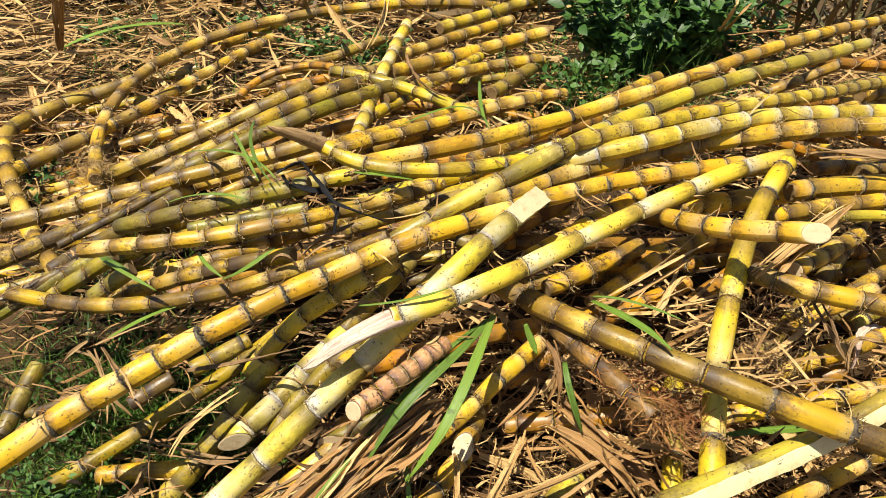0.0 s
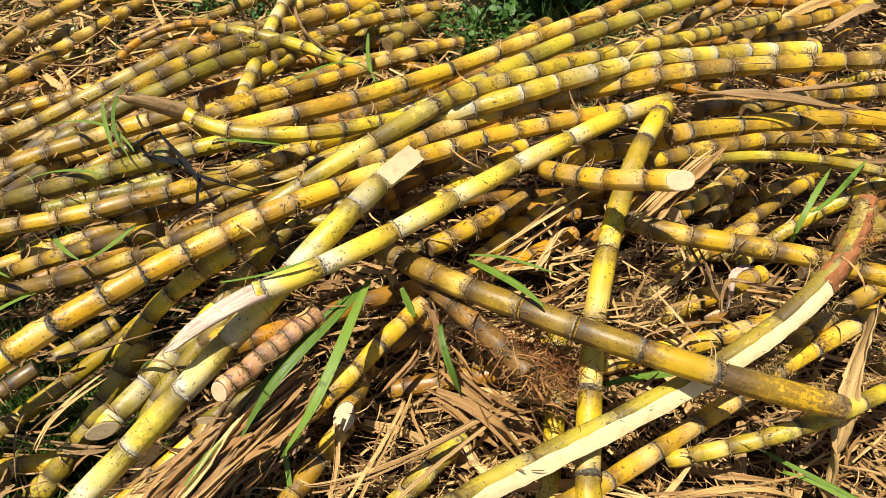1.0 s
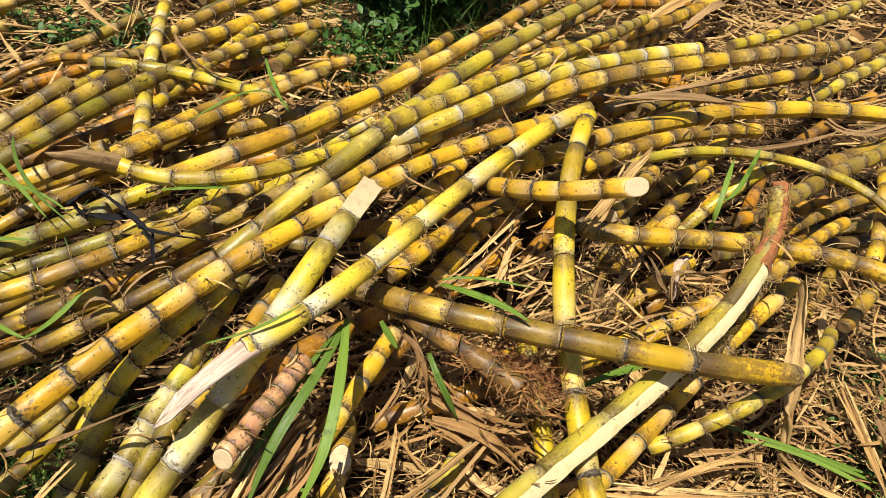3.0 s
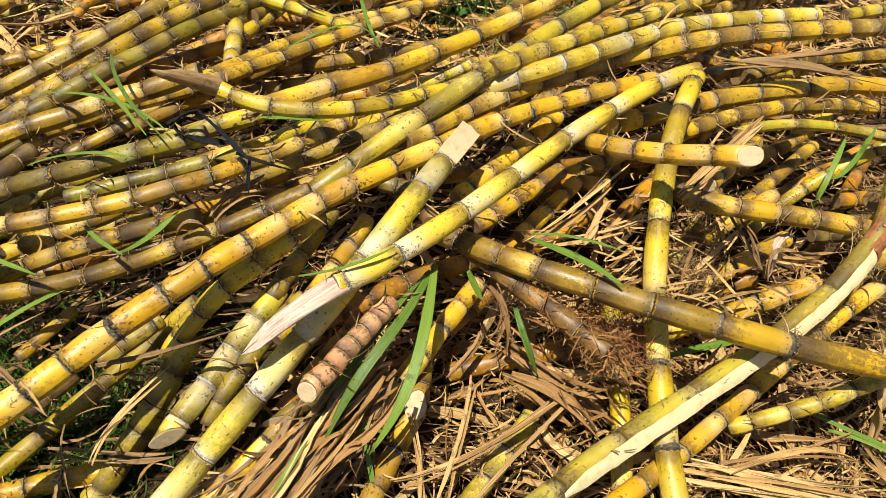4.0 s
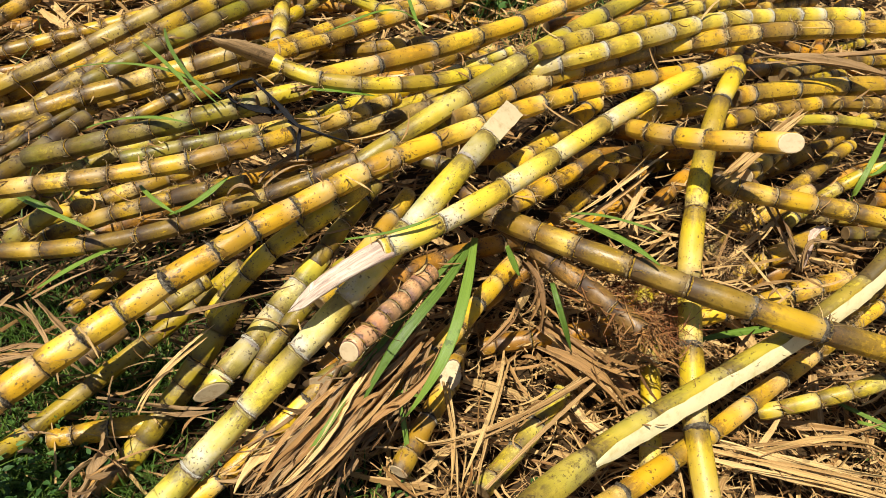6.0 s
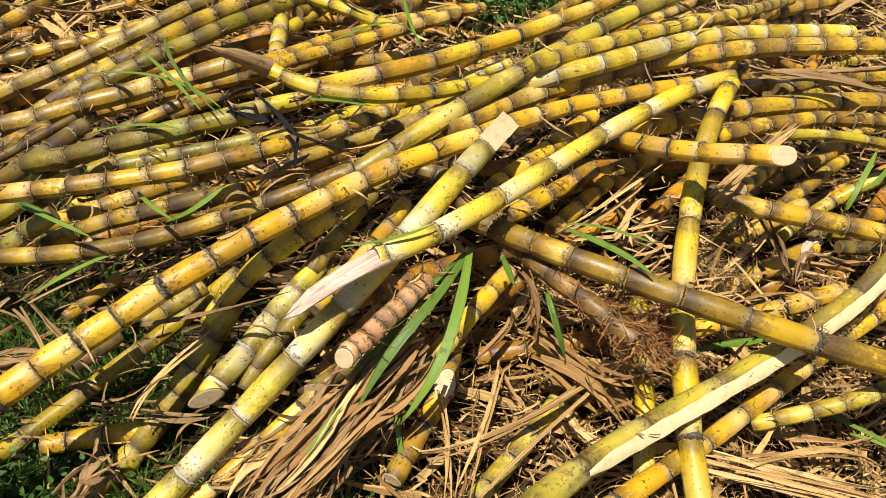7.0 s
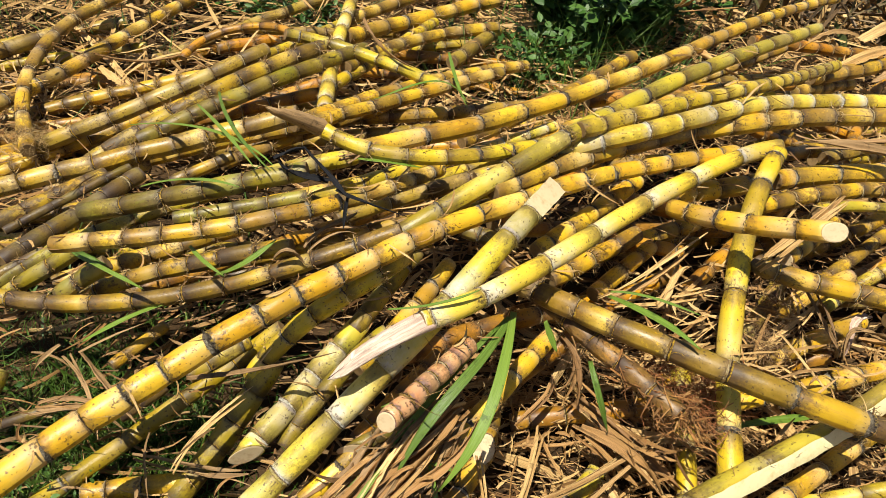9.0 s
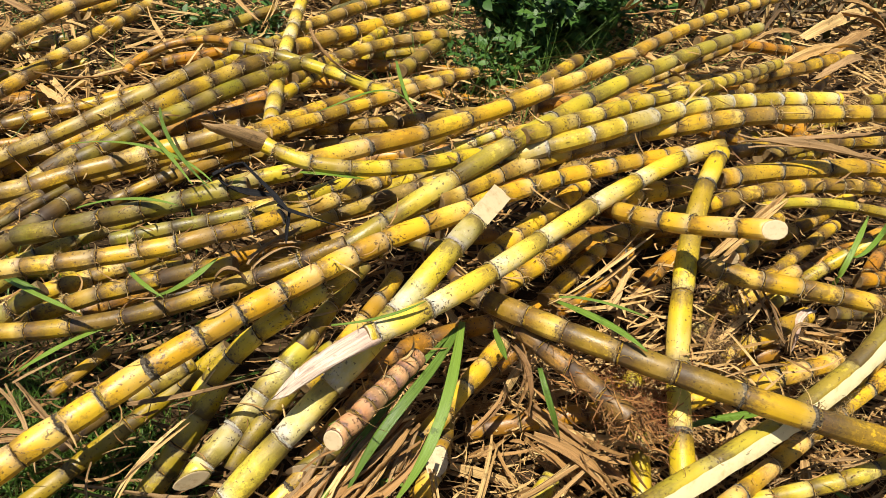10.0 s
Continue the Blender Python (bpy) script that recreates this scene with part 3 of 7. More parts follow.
# ---- canes ----
cane("gold", (-0.424, -0.264, 0.119), (-0.088, 0.029, 0.302), (0.254, 0.315, 0.341), (0.729, 0.541, 0.328), 0.0202, 0.064, 0.003, "--", taper=0.74, joints=(0.13, 0.186, 0.243, 0.299, 0.369, 0.446, 0.509, 0.579, 0.642, 0.705, 0.762, 0.84, 0.933, 0.999, 1.065, 1.131, 1.197, 1.263, 1.329, 1.395))
lower_pale = cane("pale", (0.341, 0.307, 0.346), (0.196, 0.020, 0.361), (-0.032, -0.092, 0.048), (-0.226, -0.334, -0.031), 0.0194, 0.105, 0.043, "c-", taper=1.06, chip=((0.42, -0.17, 0.89), 0.098), joints=(0.103, 0.166, 0.307, 0.448, 0.548, 0.656, 0.764, 0.875))
scar = [(math.cos(a) * q, math.sin(a) * q, h) for q, h in ((0.0068, -0.001), (0.0060, 0.0022), (0.0034, 0.0026), (0.0022, 0.0008)) for a in np.linspace(0, 2 * math.pi, 12, endpoint=False)]
rings = [(12 * k + j, 12 * k + (j + 1) % 12, 12 * k + 12 + (j + 1) % 12, 12 * k + 12 + j) for k in range(3) for j in range(12)]
bud_scar = part("bud_scar", mesh_of("bud_scar", scar, rings + [tuple(range(36, 48))], CHOP), lower_pale, "round cream bud scar")
bud_scar.matrix_basis = look((0.243, 0.130, 0.310), (0.243 + 0.2, 0.130 + 0.87, 0.310 - 0.66)).to_3x3().to_4x4()
bud_scar.location = Vector((0.243, 0.130, 0.310)) - Vector(lower_pale.location)
c = cane("palegold", (0.823, 0.562, 0.343), (0.609, 0.512, 0.297), (0.289, 0.081, 0.294), (0.133, -0.002, 0.288), 0.0184, 0.126, 0.004, "--", taper=0.93, joints=(0.106, 0.24, 0.379, 0.529, 0.657, 0.796, 0.888))
cane("greengold", (0.813, 0.538, 0.343), (0.656, 0.310, 0.260), (0.619, -0.031, 0.070), (0.638, -0.324, -0.003), 0.0195, 0.118, 0.020, "c-", taper=1.05, joints=(0.023, 0.102, 0.216, 0.357, 0.493, 0.612, 0.745, 0.870))
cane("dark", (0.280, 0.243, 0.189), (0.450, 0.057, 0.243), (0.777, -0.061, 0.232), (1.002, -0.043, 0.159), 0.0203, 0.094, 0.052, "-c", joints=(0.071, 0.152, 0.218, 0.307, 0.396, 0.497, 0.609))
cane("peeled", (0.329, -0.305, 0.128), (0.568, -0.053, 0.050), (1.015, 0.029, 0.188), (1.112, 0.281, 0.306), 0.0202, 0.151, 0.134, "-c", peel=True)
cane("gold", (0.573, 0.368, 0.289), (0.628, 0.289, 0.325), (0.688, 0.224, 0.363), (0.754, 0.173, 0.404), 0.0179, 0.070, 0.033, "cs", face=(0.03, -0.86, 0.58), joints=(0.043, 0.101, 0.156, 0.237))
h = cane("greengold", (-0.089, 0.363, 0.383), (0.067, 0.257, 0.337), (0.290, 0.415, 0.356), (0.389, 0.489, 0.339), 0.0138, 0.064, 0.056, "--")
cane("greengold", (0.085, 0.231, 0.261), (0.560, 0.532, 0.500), (0.770, 0.915, 0.353), (1.239, 1.405, 0.321), 0.0180, 0.132, 0.093, "-c", taper=0.95)
cane("gold", (0.004, 0.351, 0.346), (0.661, 0.778, 0.349), (0.740, 1.080, 0.387), (1.640, 2.130, 0.215), 0.0179, 0.125, 0.116, "--", taper=0.9)
cane("greengold", (0.391, 0.450, 0.382), (0.779, 0.676, 0.418), (0.976, 0.969, 0.307), (1.301, 1.336, 0.243), 0.0169, 0.076, 0.046, "--")
cane("palegold", (0.308, 0.445, 0.315), (0.707, 0.462, 0.457), (0.717, 0.749, 0.348), (1.218, 0.863, 0.338), 0.0192, 0.087, 0.052, "--")
cane("scuffed", (0.236, 0.321, 0.309), (0.802, 0.790, 0.362), (1.224, 0.602, 0.423), (1.786, 1.037, 0.269), 0.0201, 0.087, 0.046, "--")
cane("gold", (0.617, 0.494, 0.240), (0.700, 0.530, 0.241), (0.783, 0.566, 0.241), (0.866, 0.603, 0.242), 0.0214, 0.074, 0.045, "--")
cane("gold", (0.838, 0.551, 0.268), (1.128, 0.674, 0.283), (1.582, 0.854, 0.194), (1.945, 0.743, 0.175), 0.0216, 0.132, 0.047, "--")
cane("dark", (0.785, 0.474, 0.248), (0.952, 0.552, 0.266), (1.127, 0.613, 0.257), (1.311, 0.656, 0.221), 0.0168, 0.058, 0.035, "--")
cane("greengold", (0.856, 0.402, 0.297), (1.102, 0.615, 0.251), (1.682, 0.566, 0.171), (1.443, 0.184, 0.137), 0.0111, 0.129, 0.062, "--")
cane("dark", (0.724, 0.290, 0.246), (0.752, 0.229, 0.239), (1.214, 0.247, 0.240), (1.301, 0.032, 0.226), 0.0182, 0.067, 0.046, "--")
cane("scuffed", (0.832, 0.379, 0.196), (0.890, 0.439, 0.191), (0.947, 0.499, 0.186), (1.004, 0.559, 0.181), 0.0172, 0.060, 0.036, "c-")
cane("dark", (0.918, 0.409, 0.084), (1.009, 0.477, 0.117), (1.098, 0.546, 0.137), (1.184, 0.615, 0.141), 0.0145, 0.058, 0.035, "--")
cane("greengold", (1.023, 0.470, 0.006), (1.103, 0.523, 0.053), (1.197, 0.551, 0.115), (1.304, 0.555, 0.191), 0.0157, 0.058, 0.035, "--")
cane("dark", (1.234, 0.423, 0.049), (1.348, 0.492, 0.044), (1.470, 0.532, 0.059), (1.601, 0.540, 0.095), 0.0163, 0.058, 0.035, "--")
cane("yellow", (1.022, 0.163, 0.085), (1.164, 0.269, 0.118), (1.302, 0.356, 0.125), (1.438, 0.422, 0.107), 0.0149, 0.058, 0.035, "--")
cane("tan", (1.133, 0.320, 0.212), (1.298, 0.462, 0.167), (1.523, 0.583, 0.151), (1.809, 0.684, 0.164), 0.0194, 0.067, 0.040, "--")
cane("yellow", (1.631, 0.574, 0.141), (1.583, 0.495, 0.155), (1.520, 0.407, 0.134), (1.445, 0.311, 0.078), 0.0177, 0.061, 0.037, "--")
cane("gold", (0.372, -0.300, 0.045), (0.738, -0.080, 0.019), (0.935, 0.108, 0.040), (1.193, 0.232, 0.109), 0.0165, 0.098, 0.057, "--")
cane("greengold", (0.774, -0.053, 0.019), (0.944, -0.065, 0.121), (1.085, -0.012, 0.144), (1.197, 0.106, 0.091), 0.0137, 0.058, 0.035, "--")
cane("greengold", (0.604, 0.156, 0.090), (0.605, 0.058, 0.058), (0.595, -0.042, 0.023), (0.575, -0.145, -0.014), 0.0174, 0.092, 0.047, "--")
cane("orange", (0.757, 0.262, -0.019), (0.821, 0.270, 0.001), (0.885, 0.278, 0.021), (0.949, 0.286, 0.041), 0.0166, 0.058, 0.035, "--")
cane("gold", (0.673, 0.133, 0.029), (0.792, 0.152, 0.056), (0.908, 0.180, 0.077), (1.022, 0.218, 0.092), 0.0182, 0.063, 0.038, "--")
cane("yellow", (1.254, 0.137, 0.069), (1.288, 0.159, 0.076), (1.323, 0.181, 0.083), (1.357, 0.203, 0.090), 0.0155, 0.069, 0.041, "--")
cane("tan", (-0.837, 0.791, -0.017), (-0.628, 0.844, 0.078), (-0.460, 0.944, 0.142), (-0.334, 1.092, 0.178), 0.0210, 0.088, 0.021, "-c")
cane("sooty", (-0.652, 0.650, 0.040), (-0.492, 0.785, 0.134), (-0.339, 0.948, 0.182), (-0.194, 1.138, 0.184), 0.0210, 0.088, 0.055, "--")
cane("green", (-0.549, 0.716, 0.082), (-0.363, 0.855, 0.154), (-0.210, 1.037, 0.173), (-0.090, 1.262, 0.141), 0.0205, 0.078, 0.047, "--")
cane("scuffed", (-0.876, 0.395, 0.068), (-0.657, 0.552, 0.082), (-0.422, 0.651, 0.132), (-0.172, 0.689, 0.216), 0.0209, 0.081, 0.023, "--")
cane("sooty", (-0.670, 0.507, 0.061), (-0.610, 0.546, 0.071), (-0.551, 0.585, 0.081), (-0.491, 0.624, 0.091), 0.0171, 0.059, 0.036, "--")
cane("green", (-0.482, 0.291, 0.184), (-0.336, 0.281, 0.240), (-0.236, 0.283, 0.282), (-0.083, 0.300, 0.323), 0.0176, 0.078, 0.007, "--")
cane("scuffed", (-0.443, 0.119, 0.251), (-0.188, 0.115, 0.305), (-0.015, 0.198, 0.321), (0.145, 0.421, 0.283), 0.0143, 0.055, 0.009, "c-")
cane("green", (-0.287, 0.213, 0.253), (-0.218, 0.234, 0.264), (-0.148, 0.254, 0.275), (-0.079, 0.275, 0.287), 0.0129, 0.058, 0.035, "--")
cane("sooty", (-0.627, 0.131, 0.119), (-0.335, 0.087, 0.120), (-0.134, 0.148, 0.198), (0.087, 0.195, 0.297), 0.0148, 0.074, 0.007, "--")
cane("sooty", (-0.457, 0.167, 0.096), (-0.369, 0.200, 0.127), (-0.278, 0.215, 0.165), (-0.092, 0.211, 0.225), 0.0155, 0.058, 0.035, "--")
cane("olive", (-0.414, -0.160, -0.029), (-0.318, -0.020, -0.032), (-0.211, 0.076, 0.017), (-0.093, 0.128, 0.116), 0.0145, 0.100, 0.063, "--")
cane("greengold", (-0.122, 0.031, 0.092), (-0.071, 0.077, 0.183), (0.021, 0.080, 0.258), (0.102, 0.185, 0.255), 0.0162, 0.058, 0.035, "--")
cane("olive", (-0.256, -0.158, -0.084), (-0.191, -0.080, -0.031), (-0.136, -0.010, 0.036), (-0.092, 0.052, 0.117), 0.0208, 0.049, 0.030, "--")
cane("pale", (-0.100, -0.106, 0.081), (-0.058, -0.036, 0.104), (-0.014, 0.034, 0.134), (0.040, 0.112, 0.163), 0.0185, 0.058, 0.035, "s-", face=(0.33, -0.93, 0.02))
cane("olive", (-0.049, -0.075, 0.069), (-0.031, -0.034, 0.098), (-0.004, -0.001, 0.126), (0.085, 0.066, 0.196), 0.0146, 0.058, 0.035, "--")
cane("gold", (-0.115, -0.230, -0.011), (-0.036, -0.175, 0.025), (0.034, -0.109, 0.061), (0.095, -0.034, 0.099), 0.0152, 0.081, 0.061, "--")
cane("pink", (0.099, -0.111, 0.196), (0.137, -0.062, 0.203), (0.174, -0.012, 0.210), (0.212, 0.037, 0.216), 0.0158, 0.025, 0.020, "s-", face=(-0.45, -0.8, 0.3))
cane("orange", (0.055, -0.065, 0.091), (0.094, -0.024, 0.115), (0.132, 0.018, 0.139), (0.170, 0.060, 0.163), 0.0128, 0.058, 0.035, "--")
cane("green", (0.051, -0.086, 0.093), (0.080, -0.072, 0.107), (0.109, -0.059, 0.120), (0.138, -0.045, 0.134), 0.0124, 0.058, 0.035, "s-", face=(-0.05, -0.88, 0.0))
cane("gold", (0.130, -0.126, 0.056), (0.220, -0.025, 0.083), (0.299, 0.075, 0.106), (0.367, 0.174, 0.126), 0.0164, 0.058, 0.035, "--")
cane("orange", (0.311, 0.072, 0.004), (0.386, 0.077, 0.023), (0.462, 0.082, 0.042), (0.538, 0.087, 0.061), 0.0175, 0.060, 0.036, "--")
cane("scuffed", (0.257, -0.035, 0.059), (0.263, 0.006, 0.055), (0.268, 0.046, 0.052), (0.274, 0.087, 0.048), 0.0185, 0.058, 0.035, "s-", face=(0.03, -0.64, 0.77))
cane("yellow", (0.178, -0.180, 0.013), (0.205, -0.129, 0.021), (0.232, -0.079, 0.029), (0.259, -0.028, 0.037), 0.0169, 0.059, 0.035, "c-")
cane("greengold", (0.304, -0.198, -0.005), (0.351, -0.141, 0.003), (0.399, -0.084, 0.012), (0.447, -0.027, 0.020), 0.0167, 0.058, 0.035, "--")
cane("brown", (-0.234, -0.154, -0.040), (-0.256, -0.184, -0.050), (-0.279, -0.213, -0.058), (-0.302, -0.251, -0.064), 0.0165, 0.090, 0.060, "--")
cane("gold", (-0.351, -0.117, -0.038), (-0.302, -0.106, -0.035), (-0.253, -0.096, -0.032), (-0.204, -0.085, -0.029), 0.0162, 0.058, 0.035, "c-")
cane("brown", (0.275, 0.279, 0.185), (0.363, 0.181, 0.180), (0.452, 0.082, 0.173), (0.540, -0.016, 0.165), 0.0176, 0.061, 0.037, "--")
cane("gold", (0.328, 0.276, 0.224), (0.399, 0.351, 0.237), (0.471, 0.425, 0.250), (0.542, 0.499, 0.263), 0.0175, 0.061, 0.036, "--")
cane("dark", (0.370, 0.285, 0.155), (0.430, 0.333, 0.164), (0.490, 0.380, 0.173), (0.550, 0.428, 0.181), 0.0181, 0.063, 0.038, "--")
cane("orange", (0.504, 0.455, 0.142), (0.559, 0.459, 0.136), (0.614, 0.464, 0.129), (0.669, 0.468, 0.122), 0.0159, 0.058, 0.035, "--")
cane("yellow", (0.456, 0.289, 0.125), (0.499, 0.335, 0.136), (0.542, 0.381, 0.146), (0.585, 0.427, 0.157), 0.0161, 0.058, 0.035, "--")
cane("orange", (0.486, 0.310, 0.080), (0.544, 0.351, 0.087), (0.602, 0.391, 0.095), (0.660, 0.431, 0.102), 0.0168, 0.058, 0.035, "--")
cane("yellow", (0.828, 0.332, 0.094), (0.890, 0.367, 0.106), (0.953, 0.402, 0.119), (1.016, 0.437, 0.132), 0.0170, 0.059, 0.035, "--")
cane("yellow", (0.789, 0.229, 0.064), (0.866, 0.268, 0.072), (0.943, 0.306, 0.081), (1.020, 0.345, 0.090), 0.0186, 0.064, 0.039, "--")
cane("orange", (0.426, 0.197, 0.123), (0.389, 0.172, 0.102), (0.352, 0.148, 0.080), (0.314, 0.123, 0.058), 0.0156, 0.058, 0.035, "--")
cane("greengold", (-0.171, 0.369, 0.257), (-0.118, 0.393, 0.264), (-0.066, 0.417, 0.271), (-0.014, 0.441, 0.278), 0.0164, 0.058, 0.035, "--")
cane("pale", (0.188, 0.473, 0.285), (0.250, 0.517, 0.292), (0.311, 0.561, 0.299), (0.373, 0.605, 0.305), 0.0117, 0.058, 0.035, "--")
cane("palegold", (0.212, 0.416, 0.274), (0.263, 0.444, 0.281), (0.314, 0.472, 0.288), (0.365, 0.499, 0.294), 0.0134, 0.058, 0.035, "--")
cane("scuffed", (-0.812, 0.717, 0.022), (-1.405, 1.643, 0.004), (-0.576, 1.921, 0.222), (0.154, 2.391, 0.063), 0.0190, 0.114, 0.069, "--")
cane("scuffed", (-1.101, 0.757, -0.009), (-0.888, 1.091, 0.019), (-0.828, 1.433, 0.044), (-0.702, 1.808, 0.053), 0.0201, 0.091, 0.054, "--")
cane("tan", (-1.041, 1.385, 0.019), (-1.169, 1.242, -0.014), (-1.370, 1.082, -0.013), (-1.189, 0.869, -0.007), 0.0222, 0.100, 0.060, "--")
cane("yellow", (-1.198, 0.883, 0.011), (-1.039, 0.670, -0.015), (-0.896, 0.520, -0.016), (-0.690, 0.345, -0.009), 0.0213, 0.096, 0.058, "--")
cane("yellow", (-0.906, 1.678, 0.035), (-0.843, 1.774, 0.047), (-0.780, 1.869, 0.060), (-0.718, 1.964, 0.072), 0.0228, 0.103, 0.062, "--")
cane("palegold", (-0.164, 1.701, 0.183), (-0.180, 1.393, 0.136), (-0.173, 1.117, 0.120), (-0.143, 0.874, 0.136), 0.0200, 0.091, 0.054, "c-")
cane("greengold", (-0.305, 1.196, 0.184), (-0.174, 1.254, 0.151), (-0.028, 1.203, 0.143), (0.133, 1.040, 0.160), 0.0172, 0.078, 0.047, "--")
cane("orange", (-0.597, 1.195, 0.075), (-0.572, 1.331, 0.128), (-0.351, 1.377, 0.154), (-0.281, 1.212, 0.175), 0.0119, 0.058, 0.035, "--")
cane("yellow", (-0.175, 1.538, 0.117), (-0.056, 1.711, 0.115), (0.063, 1.884, 0.114), (0.182, 2.057, 0.112), 0.0205, 0.093, 0.056, "--")
cane("yellow", (-0.160, 1.381, 0.121), (-0.006, 1.613, 0.099), (0.156, 1.786, 0.099), (0.325, 1.899, 0.120), 0.0244, 0.110, 0.066, "--")
cane("scuffed", (-0.129, 1.147, 0.127), (-0.049, 1.401, 0.102), (0.100, 1.582, 0.091), (0.316, 1.688, 0.095), 0.0196, 0.089, 0.053, "--")
cane("yellow", (-0.197, 0.745, 0.157), (-0.006, 1.037, 0.134), (0.177, 1.233, 0.112), (0.401, 1.407, 0.090), 0.0182, 0.082, 0.049, "--")
cane("greengold", (-0.170, 1.026, 0.111), (-0.080, 1.239, 0.106), (0.011, 1.451, 0.101), (0.101, 1.664, 0.096), 0.0174, 0.078, 0.047, "--")
cane("tan", (0.167, 1.404, 0.072), (0.218, 1.511, 0.072), (0.268, 1.617, 0.073), (0.319, 1.724, 0.073), 0.0234, 0.105, 0.063, "--")
cane("greengold", (-0.088, 1.962, 0.085), (0.069, 2.164, 0.090), (0.225, 2.365, 0.096), (0.382, 2.567, 0.101), 0.0242, 0.109, 0.066, "--")
cane("scuffed", (-0.189, 0.746, 0.153), (0.021, 0.927, 0.156), (0.162, 1.050, 0.160), (0.303, 1.172, 0.164), 0.0177, 0.080, 0.048, "--")
cane("dark", (1.290, 0.913, 0.204), (1.428, 0.946, 0.202), (1.566, 0.980, 0.201), (1.704, 1.014, 0.199), 0.0198, 0.090, 0.054, "--")
cane("greengold", (1.623, 0.931, 0.138), (1.838, 1.048, 0.150), (2.053, 1.165, 0.162), (2.268, 1.282, 0.174), 0.0190, 0.086, 0.051, "--")
cane("greengold", (1.606, 1.310, 0.159), (1.895, 1.424, 0.160), (2.148, 1.554, 0.163), (2.363, 1.699, 0.167), 0.0204, 0.092, 0.055, "--")
cane("dark", (1.732, 1.074, 0.143), (1.950, 1.181, 0.157), (2.162, 1.293, 0.164), (2.368, 1.411, 0.166), 0.0219, 0.099, 0.059, "--")
cane("scuffed", (1.524, 0.649, 0.110), (1.606, 0.670, 0.117), (1.687, 0.692, 0.124), (1.769, 0.713, 0.131), 0.0254, 0.115, 0.069, "--")
cane("yellow", (1.228, 1.313, 0.198), (1.388, 1.422, 0.193), (1.548, 1.532, 0.187), (1.708, 1.642, 0.182), 0.0228, 0.103, 0.062, "--")
cane("tan", (1.080, 0.825, 0.193), (1.163, 0.871, 0.194), (1.245, 0.917, 0.194), (1.327, 0.963, 0.194), 0.0175, 0.079, 0.047, "--")
# small canes of the left side; dull ones carry shade in their rind colour
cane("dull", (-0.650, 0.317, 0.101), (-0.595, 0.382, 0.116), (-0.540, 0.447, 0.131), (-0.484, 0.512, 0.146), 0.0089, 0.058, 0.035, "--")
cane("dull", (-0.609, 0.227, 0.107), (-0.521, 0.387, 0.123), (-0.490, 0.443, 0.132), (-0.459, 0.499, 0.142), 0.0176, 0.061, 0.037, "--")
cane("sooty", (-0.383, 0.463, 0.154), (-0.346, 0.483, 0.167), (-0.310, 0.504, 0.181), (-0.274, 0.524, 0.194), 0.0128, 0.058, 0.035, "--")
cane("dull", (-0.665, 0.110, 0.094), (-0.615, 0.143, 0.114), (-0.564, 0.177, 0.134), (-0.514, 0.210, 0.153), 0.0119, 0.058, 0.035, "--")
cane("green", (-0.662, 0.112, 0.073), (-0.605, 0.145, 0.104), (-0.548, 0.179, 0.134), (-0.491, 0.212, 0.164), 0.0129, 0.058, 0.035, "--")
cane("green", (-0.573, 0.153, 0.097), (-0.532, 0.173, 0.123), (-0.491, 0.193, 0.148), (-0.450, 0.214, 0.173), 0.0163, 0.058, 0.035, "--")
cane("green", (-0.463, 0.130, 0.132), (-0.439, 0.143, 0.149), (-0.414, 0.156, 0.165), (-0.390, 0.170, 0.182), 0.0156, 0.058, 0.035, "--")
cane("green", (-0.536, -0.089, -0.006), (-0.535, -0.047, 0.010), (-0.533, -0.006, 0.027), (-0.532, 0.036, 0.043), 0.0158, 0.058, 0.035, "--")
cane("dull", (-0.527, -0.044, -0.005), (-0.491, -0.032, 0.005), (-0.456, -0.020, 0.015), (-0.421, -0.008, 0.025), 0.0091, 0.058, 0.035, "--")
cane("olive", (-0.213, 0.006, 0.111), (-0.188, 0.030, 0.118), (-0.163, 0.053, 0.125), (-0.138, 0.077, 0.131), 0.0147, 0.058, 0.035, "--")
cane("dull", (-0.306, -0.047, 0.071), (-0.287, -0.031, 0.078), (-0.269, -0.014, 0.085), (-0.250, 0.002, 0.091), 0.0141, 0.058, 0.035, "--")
cane("yellow", (-0.362, 0.064, 0.050), (-0.342, 0.093, 0.056), (-0.321, 0.122, 0.062), (-0.300, 0.152, 0.068), 0.0105, 0.050, 0.030, "--")
cane("sooty", (-0.751, 0.243, 0.091), (-0.678, 0.330, 0.102), (-0.604, 0.417, 0.113), (-0.531, 0.504, 0.125), 0.0184, 0.064, 0.038, "--")
cane("olive", (0.030, 0.092, 0.162), (0.063, 0.154, 0.181), (0.090, 0.203, 0.197), (0.117, 0.252, 0.213), 0.0157, 0.058, 0.035, "--")
cane("gold", (0.047, 0.007, 0.163), (0.111, 0.116, 0.181), (0.144, 0.174, 0.196), (0.177, 0.231, 0.211), 0.0143, 0.058, 0.035, "--")
cane("green", (0.195, 0.304, 0.233), (0.215, 0.298, 0.233), (0.235, 0.292, 0.233), (0.255, 0.286, 0.233), 0.0146, 0.058, 0.035, "--")


